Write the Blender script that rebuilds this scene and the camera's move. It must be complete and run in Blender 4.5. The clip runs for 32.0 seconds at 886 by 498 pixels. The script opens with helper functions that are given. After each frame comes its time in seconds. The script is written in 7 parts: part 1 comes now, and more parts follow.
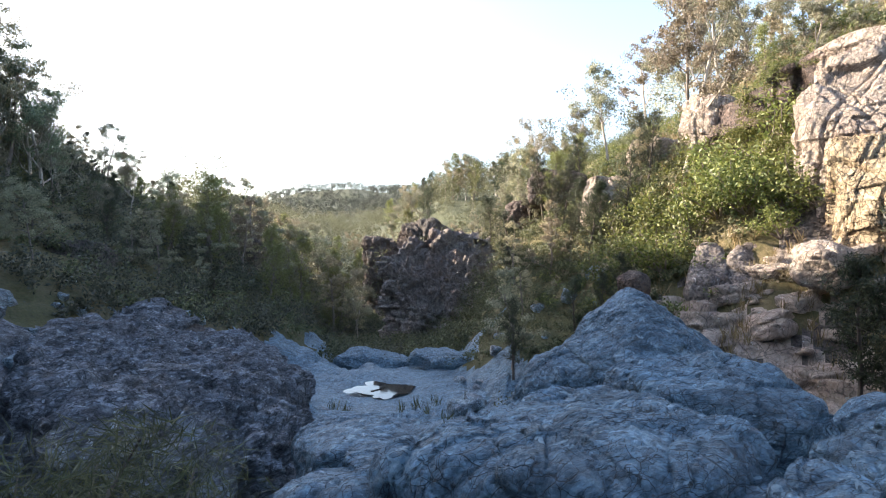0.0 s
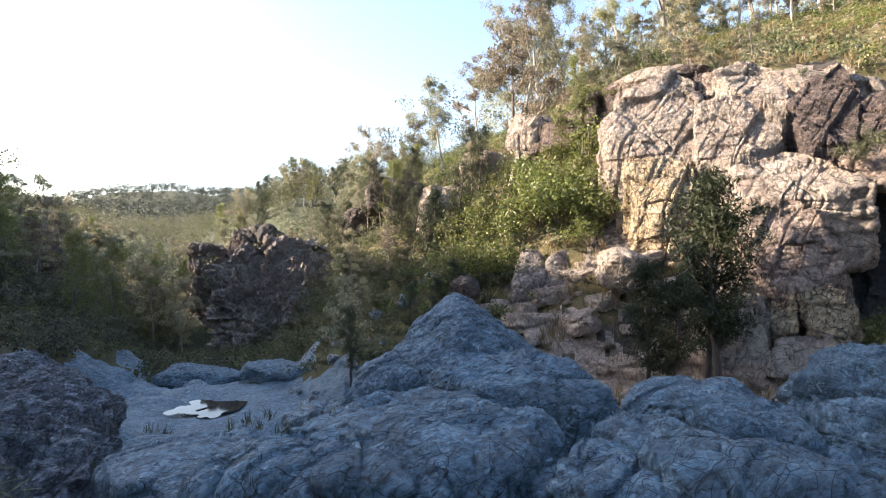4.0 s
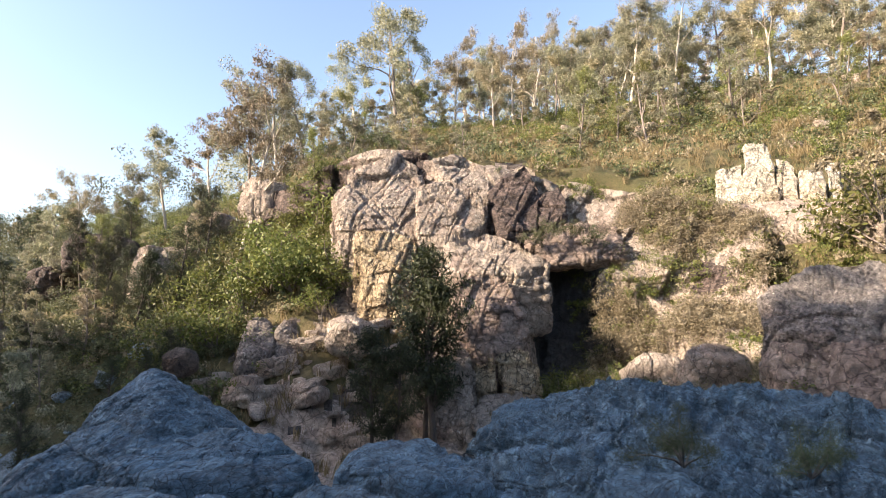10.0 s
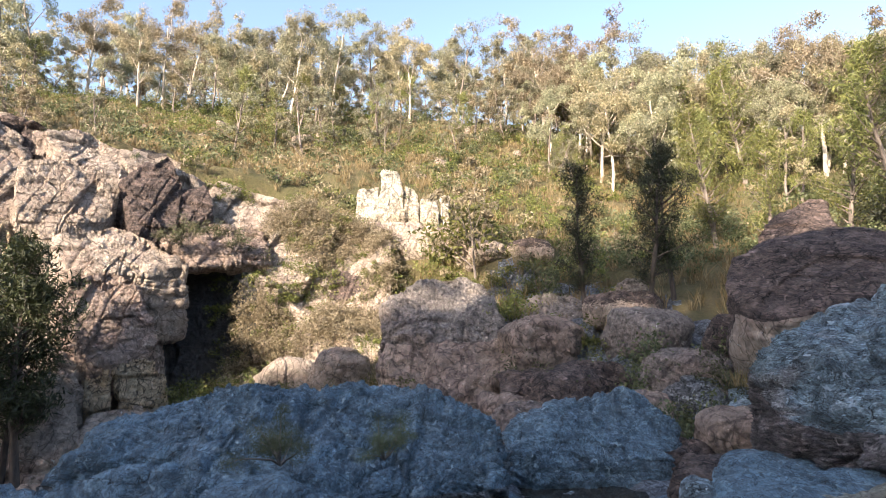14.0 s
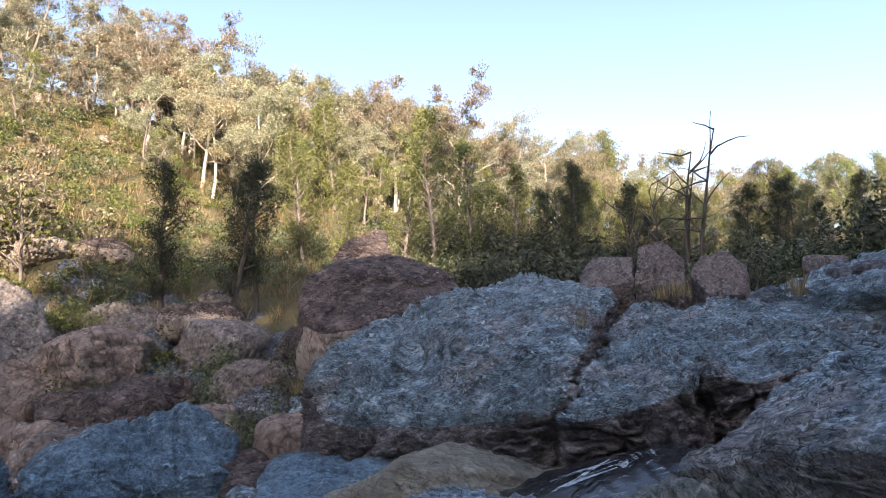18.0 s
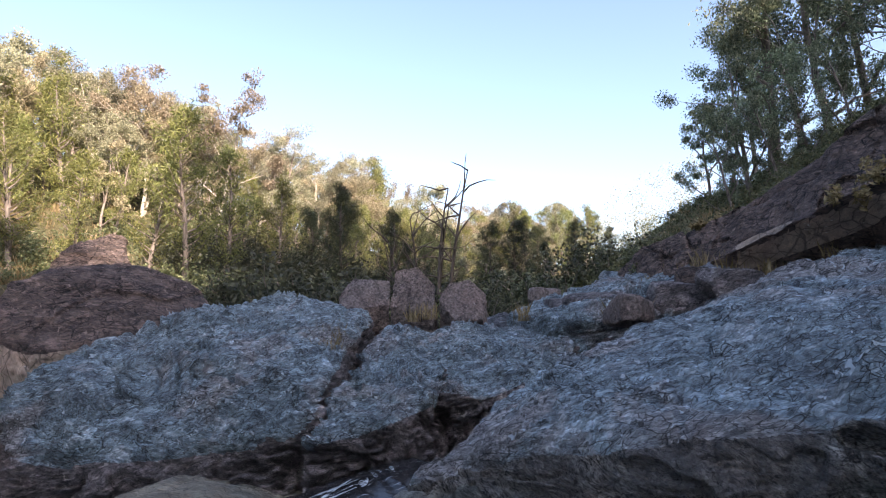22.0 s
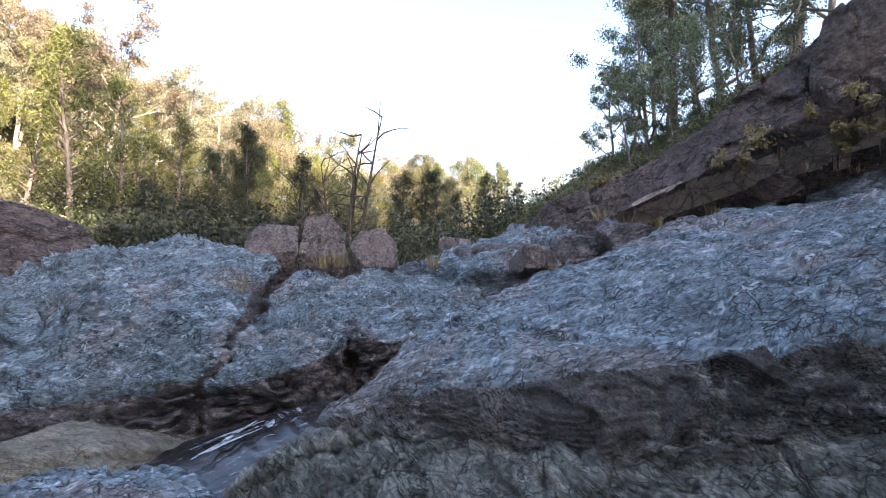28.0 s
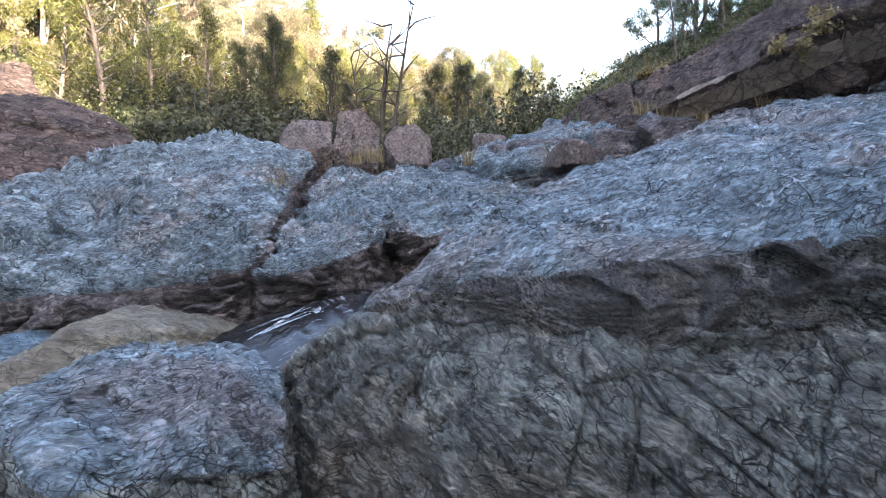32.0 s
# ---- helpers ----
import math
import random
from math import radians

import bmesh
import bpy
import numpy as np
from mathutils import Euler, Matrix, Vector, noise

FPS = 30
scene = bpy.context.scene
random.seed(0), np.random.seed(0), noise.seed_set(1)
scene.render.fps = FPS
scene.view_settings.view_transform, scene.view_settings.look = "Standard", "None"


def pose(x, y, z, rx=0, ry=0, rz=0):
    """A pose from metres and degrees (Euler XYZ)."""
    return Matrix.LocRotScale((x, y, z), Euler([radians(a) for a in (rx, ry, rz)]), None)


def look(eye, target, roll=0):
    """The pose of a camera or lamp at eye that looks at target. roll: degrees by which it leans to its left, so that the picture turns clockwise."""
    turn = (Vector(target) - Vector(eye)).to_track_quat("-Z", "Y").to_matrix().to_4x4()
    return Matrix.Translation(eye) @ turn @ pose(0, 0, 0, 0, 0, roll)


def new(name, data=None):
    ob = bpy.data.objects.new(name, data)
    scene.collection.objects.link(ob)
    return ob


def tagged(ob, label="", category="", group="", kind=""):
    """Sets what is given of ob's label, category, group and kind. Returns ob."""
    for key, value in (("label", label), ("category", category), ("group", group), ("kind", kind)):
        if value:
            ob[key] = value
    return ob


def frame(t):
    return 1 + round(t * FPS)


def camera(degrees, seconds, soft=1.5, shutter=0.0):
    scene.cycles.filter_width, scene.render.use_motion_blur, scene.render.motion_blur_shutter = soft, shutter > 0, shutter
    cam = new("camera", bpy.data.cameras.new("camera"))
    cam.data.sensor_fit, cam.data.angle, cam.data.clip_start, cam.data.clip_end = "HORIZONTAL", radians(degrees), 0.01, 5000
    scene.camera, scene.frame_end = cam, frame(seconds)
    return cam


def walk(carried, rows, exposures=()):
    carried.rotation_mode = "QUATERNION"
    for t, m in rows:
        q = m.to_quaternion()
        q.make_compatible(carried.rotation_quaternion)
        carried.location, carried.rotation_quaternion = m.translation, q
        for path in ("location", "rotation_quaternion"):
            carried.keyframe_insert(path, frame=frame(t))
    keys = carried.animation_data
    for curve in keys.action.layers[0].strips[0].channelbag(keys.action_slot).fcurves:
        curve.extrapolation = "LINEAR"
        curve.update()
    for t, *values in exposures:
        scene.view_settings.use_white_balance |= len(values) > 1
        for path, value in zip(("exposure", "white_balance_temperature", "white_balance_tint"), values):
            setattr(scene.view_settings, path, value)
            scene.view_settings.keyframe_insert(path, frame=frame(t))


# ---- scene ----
cam = camera(76.48, 32.0, soft=1.0)
PATH = [
    (0, pose(0.008, 0.826, 0.037, 90.51, -0.78, 5.84)),
    (0.5, pose(0.027, 0.828, 0.032, 90.51, -0.72, 4.10)),
    (1, pose(0.048, 0.824, 0.030, 90.47, -0.74, 2.35)),
    (1.5, pose(0.070, 0.815, 0.031, 90.49, -0.66, 0.42)),
    (2, pose(0.093, 0.803, 0.036, 90.50, -0.62, -1.79)),
    (2.5, pose(0.114, 0.789, 0.042, 90.55, -0.57, -4.06)),
    (4.5, pose(0.171, 0.722, 0.063, 92.00, -0.30, -12.13)),
    (5, pose(0.206, 0.726, 0.071, 92.96, -0.24, -13.86)),
    (5.5, pose(0.245, 0.726, 0.079, 94.32, -0.16, -16.00)),
    (6, pose(0.281, 0.718, 0.085, 95.52, -0.05, -18.61)),
    (6.5, pose(0.310, 0.702, 0.091, 96.38, 0.00, -21.04)),
    (7, pose(0.330, 0.680, 0.096, 97.01, 0.11, -23.23)),
    (7.5, pose(0.343, 0.653, 0.100, 97.48, 0.11, -25.28)),
    (8, pose(0.355, 0.626, 0.100, 97.86, 0.11, -27.37)),
    (8.5, pose(0.369, 0.606, 0.098, 98.07, 0.19, -29.65)),
    (9, pose(0.388, 0.588, 0.097, 98.17, 0.16, -31.83)),
    (9.5, pose(0.410, 0.563, 0.096, 98.26, 0.26, -34.04)),
    (10, pose(0.431, 0.530, 0.095, 98.22, 0.25, -36.52)),
    (10.5, pose(0.453, 0.488, 0.088, 98.19, 0.34, -39.19)),
    (11, pose(0.479, 0.436, 0.077, 98.22, 0.27, -42.05)),
    (11.5, pose(0.512, 0.388, 0.070, 98.14, 0.35, -44.99)),
    (12, pose(0.537, 0.356, 0.075, 98.04, 0.39, -47.55)),
    (12.5, pose(0.539, 0.330, 0.086, 98.01, 0.41, -52.32)),
    (13, pose(0.529, 0.283, 0.097, 98.24, 0.65, -59.73)),
    (13.5, pose(0.529, 0.208, 0.105, 98.26, 0.87, -65.72)),
    (14, pose(0.545, 0.117, 0.111, 98.30, 1.07, -71.01)),
    (14.5, pose(0.571, 0.026, 0.116, 98.35, 1.15, -76.55)),
    (16.5, pose(0.539, -0.226, 0.128, 98.32, 1.32, -96.35)),
    (17, pose(0.527, -0.291, 0.120, 98.42, 1.39, -101.00)),
    (17.5, pose(0.522, -0.351, 0.118, 98.44, 1.49, -105.71)),
    (18, pose(0.520, -0.402, 0.123, 98.52, 1.53, -110.30)),
    (18.5, pose(0.514, -0.441, 0.127, 98.67, 1.55, -114.74)),
    (19, pose(0.498, -0.467, 0.128, 98.83, 1.54, -118.84)),
    (19.5, pose(0.475, -0.481, 0.125, 99.04, 1.54, -122.47)),
    (20, pose(0.456, -0.487, 0.121, 99.19, 1.50, -125.88)),
    (20.5, pose(0.451, -0.493, 0.120, 99.28, 1.45, -128.75)),
    (21, pose(0.454, -0.498, 0.122, 99.42, 1.45, -130.96)),
    (21.5, pose(0.459, -0.502, 0.124, 99.69, 1.39, -132.68)),
    (22, pose(0.463, -0.509, 0.121, 99.97, 1.33, -134.06)),
    (22.5, pose(0.460, -0.520, 0.115, 100.30, 1.33, -135.37)),
    (23, pose(0.448, -0.532, 0.109, 100.57, 1.28, -136.75)),
    (23.5, pose(0.434, -0.540, 0.105, 100.68, 1.25, -138.19)),
    (24, pose(0.425, -0.542, 0.098, 100.66, 1.20, -139.84)),
    (24.5, pose(0.425, -0.541, 0.086, 100.67, 1.15, -141.23)),
    (25, pose(0.431, -0.537, 0.073, 100.36, 1.07, -142.20)),
    (25.5, pose(0.442, -0.530, 0.061, 99.83, 1.02, -142.83)),
    (27.5, pose(0.463, -0.499, 0.028, 96.18, 0.82, -143.28)),
    (28, pose(0.468, -0.488, 0.024, 94.92, 0.79, -143.23)),
    (28.5, pose(0.477, -0.477, 0.015, 93.70, 0.75, -143.18)),
    (29, pose(0.489, -0.466, 0.001, 92.42, 0.72, -143.11)),
    (29.5, pose(0.498, -0.454, -0.013, 90.98, 0.65, -143.02)),
    (30, pose(0.505, -0.441, -0.024, 89.58, 0.66, -142.84)),
    (30.5, pose(0.513, -0.425, -0.032, 88.36, 0.66, -142.57)),
    (31, pose(0.524, -0.407, -0.038, 87.15, 0.58, -142.15)),
    (31.5, pose(0.534, -0.390, -0.046, 86.03, 0.53, -141.35)),
    (32, pose(0.543, -0.375, -0.055, 84.78, 0.53, -140.28)),
]
walk(cam, PATH, [(0, 2.05, 6450, 12), (4.5, 1.78, 6600, 13), (9, 1.5, 6800, 14), (14, 1.7, 6650, 14), (20, 1.68, 6600, 20), (24, 1.66, 6700, 21), (25, 1.92, 6750, 22), (28, 2.3, 6800, 19), (32, 2.74, 6950, 18)])

# ---- light ----
SUN_AZ, SUN_EL = 285.0, 23.0
world = bpy.data.worlds.new("world")
scene.world = world
world.use_nodes = True
wn = world.node_tree.nodes
sky = wn.new("ShaderNodeTexSky")
sky.sky_type = "NISHITA"
sky.sun_disc = False
sky.sun_elevation = radians(SUN_EL)
sky.sun_rotation = radians(SUN_AZ)
sky.air_density, sky.dust_density, sky.ozone_density = 1.0, 2.0, 1.0
wn["Background"].inputs["Strength"].default_value = 0.15
world.node_tree.links.new(sky.outputs["Color"], wn["Background"].inputs["Color"])
sun = new("sun", bpy.data.lights.new("sun", "SUN"))
sun.data.energy, sun.data.angle, sun.data.color = 4.6, radians(0.5), (1.0, 0.86, 0.68)
sa, se = radians(SUN_AZ), radians(SUN_EL)
SUN_DIR = Vector((math.sin(sa) * math.cos(se), math.cos(sa) * math.cos(se), math.sin(se)))
sun.matrix_world = look(SUN_DIR * 200, (0, 0, 0))


# ---- small mathematics ----
def hash3(i, j, k, seed):
    h = (i * np.uint32(374761393) + j * np.uint32(668265263) + k * np.uint32(2246822519) + np.uint32(seed * 3266489 + 17)).astype(np.uint32)
    h = (h ^ (h >> np.uint32(13))) * np.uint32(1274126177)
    h = (h ^ (h >> np.uint32(16))) * np.uint32(2654435769)
    return (h ^ (h >> np.uint32(15))).astype(np.float32) / np.float32(4294967295.0)


def vnoise(p, seed=0):
    """Smooth value noise in -1..1 at points p (N, 3)."""
    p = np.asarray(p, np.float32)
    f = np.floor(p)
    i = f.astype(np.int64).astype(np.uint32)
    t = p - f
    t = t * t * (3 - 2 * t)
    out = 0
    for dx in (0, 1):
        wx = t[:, 0] if dx else 1 - t[:, 0]
        for dy in (0, 1):
            wy = t[:, 1] if dy else 1 - t[:, 1]
            for dz in (0, 1):
                wz = t[:, 2] if dz else 1 - t[:, 2]
                out = out + wx * wy * wz * hash3(i[:, 0] + np.uint32(dx), i[:, 1] + np.uint32(dy), i[:, 2] + np.uint32(dz), seed)
    return out * 2 - 1


def fbm(p, octaves=4, seed=0, gain=0.5):
    p = np.asarray(p, np.float32)
    out, a = 0, 1.0
    for o in range(octaves):
        out = out + a * vnoise(p * (2.03 ** o) + 11.7 * o, seed + o)
        a *= gain
    return out


def ridged(p, octaves=3, seed=0):
    """Sharp creases: 0 on the crease, up to 1 away from it."""
    out, a, s = 0, 1.0, 0.0
    for o in range(octaves):
        out = out + a * np.abs(vnoise(np.asarray(p, np.float32) * (2.1 ** o) + 5.3 * o, seed + o))
        s += a
        a *= 0.5
    return out / s


def cells(p, seed=0):
    """Distance to the nearest cell border (0 on it) and a random number per cell."""
    p = np.asarray(p, np.float32)
    f = np.floor(p)
    d1 = np.full(len(p), 9.0, np.float32)
    d2 = d1.copy()
    rnd = np.zeros(len(p), np.float32)
    for dx in (-1, 0, 1):
        for dy in (-1, 0, 1):
            for dz in (-1, 0, 1):
                c = f + np.array((dx, dy, dz), np.float32)
                i = c.astype(np.int64).astype(np.uint32)
                q = [hash3(i[:, 0], i[:, 1], i[:, 2], seed + s) for s in (1, 2, 3)]
                d = (c[:, 0] + q[0] - p[:, 0]) ** 2 + (c[:, 1] + q[1] - p[:, 1]) ** 2 + (c[:, 2] + q[2] - p[:, 2]) ** 2
                near = d < d1
                d2 = np.where(near, d1, np.minimum(d2, d))
                rnd = np.where(near, q[0], rnd)
                d1 = np.where(near, d, d1)
    return np.sqrt(d2) - np.sqrt(d1), rnd


def joints(p, seed=0, freq=1.0, axes=((1, 0.25, 0.1), (-0.2, 1, 0.15), (0.1, -0.3, 1)), warp=0.25):
    """Broken blocks between three sets of joints: a step per block (-0.5..0.5) and the distance to the nearest joint."""
    p = np.asarray(p, np.float32) * freq
    w = p + warp * np.stack([fbm(p * 0.9 + 3.1 * s, 2, seed + s) for s in (4, 5, 6)], 1)
    ids, edge = [], np.full(len(p), 9.0, np.float32)
    for k, n in enumerate(axes):
        n = np.array(n, np.float32) / np.linalg.norm(n)
        h = w @ n
        # uneven spacing along the set
        h = h + 0.35 * np.sin(h * 2.1 + seed + k)
        f = np.floor(h)
        t = h - f
        ids.append(f.astype(np.int64).astype(np.uint32))
        edge = np.minimum(edge, np.minimum(t, 1 - t))
    return hash3(ids[0], ids[1], ids[2], seed + 31) - 0.5, edge


def smooth(a, b, x):
    t = np.clip((x - a) / (b - a), 0, 1)
    return t * t * (3 - 2 * t)


def polar(az, r, z=0.0):
    """A place by its bearing (degrees, clockwise from +y) and distance from the standpoint."""
    return Vector((r * math.sin(radians(az)), r * math.cos(radians(az)), z))


def mesh_from(name, verts, faces, material, smooth_shade=True):
    me = bpy.data.meshes.new(name)
    verts = np.asarray(verts, np.float32)
    faces = np.asarray(faces, np.int32)
    me.vertices.add(len(verts))
    me.vertices.foreach_set("co", verts.ravel())
    k = faces.shape[1]
    me.loops.add(faces.size)
    me.loops.foreach_set("vertex_index", faces.ravel())
    me.polygons.add(len(faces))
    me.polygons.foreach_set("loop_start", np.arange(0, faces.size, k, dtype=np.int32))
    me.polygons.foreach_set("use_smooth", np.full(len(faces), smooth_shade))
    me.update(calc_edges=True)
    me.materials.append(material)
    return me


# ---- materials ----
def material(name, rough=0.9, metal=0.0):
    m = bpy.data.materials.new(name)
    m.use_nodes = True
    b = m.node_tree.nodes["Principled BSDF"]
    b.inputs["Roughness"].default_value, b.inputs["Metallic"].default_value = rough, metal
    return m, m.node_tree.nodes, m.node_tree.links, b


def ramp_node(nodes, stops):
    n = nodes.new("ShaderNodeValToRGB")
    e = n.color_ramp.elements
    while len(e) < len(stops):
        e.new(0.5)
    for q, (pos, col) in zip(e, stops):
        q.position, q.color = pos, (*col, 1)
    return n


def tex(nodes, links, kind, co, scale, detail=4.0, rough=0.6, distortion=0.0):
    n = nodes.new(kind)
    n.inputs["Scale"].default_value = scale
    if kind == "ShaderNodeTexNoise":
        n.inputs["Detail"].default_value, n.inputs["Roughness"].default_value = detail, rough
        n.inputs["Distortion"].default_value = distortion
    links.new(co, n.inputs["Vector"])
    return n


def mix(nodes, links, fac, a, b, mode="MIX"):
    n = nodes.new("ShaderNodeMix")
    n.data_type, n.blend_type = "RGBA", mode
    for sock, v in ((n.inputs[0], fac), (n.inputs[6], a), (n.inputs[7], b)):
        if hasattr(v, "default_value"):
            links.new(v, sock)
        elif isinstance(v, tuple):
            sock.default_value = (*v, 1)
        else:
            sock.default_value = v
    return n.outputs[2]


def rock_material(name, base, dark, light, stain, stain_amount=0.5, scale=1.0, crack=0.6, bump=0.5, lichen=0.0, stretch=(1, 1, 1), tilt=(0, 0, 0), rough=0.85, grain=0.85):
    """Weathered stone: mottled colour, stains, pale lichen spots, cracks and grain as relief."""
    m, n, l, b = material(name, rough)
    co = n.new("ShaderNodeNewGeometry").outputs["Position"]
    mp = n.new("ShaderNodeMapping")
    mp.inputs["Scale"].default_value = stretch
    mp.inputs["Rotation"].default_value = [radians(a) for a in tilt]
    l.new(co, mp.inputs["Vector"])
    v = mp.outputs["Vector"]
    big = tex(n, l, "ShaderNodeTexNoise", co, 0.35 * scale, 5, 0.6, 0.4)
    mid = tex(n, l, "ShaderNodeTexNoise", v, 2.2 * scale, 8, 0.65, 0.6)
    fine = tex(n, l, "ShaderNodeTexNoise", v, 14 * scale, 8, 0.7)
    r = ramp_node(n, [(0.3, dark), (0.48, base), (0.62, base), (0.78, light)])
    l.new(mid.outputs["Fac"], r.inputs["Fac"])
    sr = ramp_node(n, [(0.5 - 0.12 * stain_amount, (0, 0, 0)), (0.72 - 0.12 * stain_amount, (1, 1, 1))])
    l.new(big.outputs["Fac"], sr.inputs["Fac"])
    col = mix(n, l, sr.outputs["Color"], r.outputs["Color"], stain)
    fr = ramp_node(n, [(0.34, (0.25, 0.25, 0.27)), (0.48, (0.9, 0.9, 0.9)), (0.56, (1.1, 1.1, 1.1)), (0.68, (1.9, 1.9, 1.85))])
    l.new(fine.outputs["Fac"], fr.inputs["Fac"])
    col = mix(n, l, grain, col, fr.outputs["Color"], "MULTIPLY")
    if lichen:
        li = tex(n, l, "ShaderNodeTexNoise", co, 5.0 * scale, 6, 0.75, 1.0)
        lr = ramp_node(n, [(0.66 - lichen * 0.1, (0, 0, 0)), (0.70 - lichen * 0.1, (1, 1, 1))])
        l.new(li.outputs["Fac"], lr.inputs["Fac"])
        col = mix(n, l, lr.outputs["Color"], col, tuple(min(0.7, c * 1.25 + 0.07) for c in light))
    # a net of joints and finer hairline cracks
    wob = mix(n, l, 0.22, v, mid.outputs["Color"], "ADD")
    lines = []
    for sc, st, wide in ((0.8, (1.0, 0.55, 0.8), 0.022), (2.3, (0.6, 1.0, 1.3), 0.03)):
        m2 = n.new("ShaderNodeMapping")
        m2.inputs["Scale"].default_value = st
        m2.inputs["Rotation"].default_value = (0.5, 0.4, 0.9 * sc)
        l.new(wob, m2.inputs["Vector"])
        vo = n.new("ShaderNodeTexVoronoi")
        vo.feature = "DISTANCE_TO_EDGE"
        vo.inputs["Scale"].default_value = sc * scale
        l.new(m2.outputs["Vector"], vo.inputs["Vector"])
        c = ramp_node(n, [(0.0, (0, 0, 0)), (wide, (1, 1, 1))])
        l.new(vo.outputs["Distance"], c.inputs["Fac"])
        # the finer net fades out in patches
        keep = ramp_node(n, [(0.45, (0, 0, 0)), (0.6, (1, 1, 1))])
        l.new(big.outputs["Fac"] if sc < 1 else mid.outputs["Fac"], keep.inputs["Fac"])
        lines.append(mix(n, l, keep.outputs["Color"], c.outputs["Color"], (1, 1, 1)))
    cr = mix(n, l, 1.0, lines[0], lines[1], "MULTIPLY")
    dk = mix(n, l, crack, (1, 1, 1), cr)
    col = mix(n, l, 0.7, col, dk, "MULTIPLY")
    # three sizes of relief: lumps, flakes and grain
    flake = tex(n, l, "ShaderNodeTexNoise", v, 5.5 * scale, 5, 0.6, 0.7)
    fl = ramp_node(n, [(0.36, (0, 0, 0)), (0.46, (0.45, 0.45, 0.45)), (0.50, (0.5, 0.5, 0.5)), (0.53, (0.85, 0.85, 0.85)), (0.7, (1, 1, 1))])
    l.new(flake.outputs["Fac"], fl.inputs["Fac"])
    # tone follows flake height: low parts darker, high parts paler
    flake_tone = ramp_node(n, [(0.0, (0.45, 0.45, 0.46)), (0.5, (1, 1, 1)), (1.0, (1.2, 1.2, 1.18))])
    l.new(fl.outputs["Color"], flake_tone.inputs["Fac"])
    l.new(mix(n, l, 0.7, col, flake_tone.outputs["Color"], "MULTIPLY"), b.inputs["Base Color"])
    # broken chips: small plates at uneven heights
    chips = []
    for sc in (3.3, 9.0):
        vo = n.new("ShaderNodeTexVoronoi")
        vo.inputs["Scale"].default_value = sc * scale
        l.new(wob, vo.inputs["Vector"])
        sp = n.new("ShaderNodeSeparateColor")
        l.new(vo.outputs["Color"], sp.inputs["Color"])
        chips.append(sp.outputs[0])
    prev = None
    for height, dist, strength in ((chips[0], 0.10 / scale, 0.55 * bump), (chips[1], 0.045 / scale, 0.6 * bump), (mid.outputs["Fac"], 0.30 / scale, bump), (cr, 0.05, 0.8 * crack), (fl.outputs["Color"], 0.07 / scale, bump), (fine.outputs["Fac"], 0.05 / scale, bump * grain)):
        bp = n.new("ShaderNodeBump")
        bp.inputs["Strength"].default_value, bp.inputs["Distance"].default_value = min(1.0, strength), dist
        l.new(height, bp.inputs["Height"])
        if prev:
            l.new(prev, bp.inputs["Normal"])
        prev = bp.outputs["Normal"]
    l.new(prev, b.inputs["Normal"])
    return m


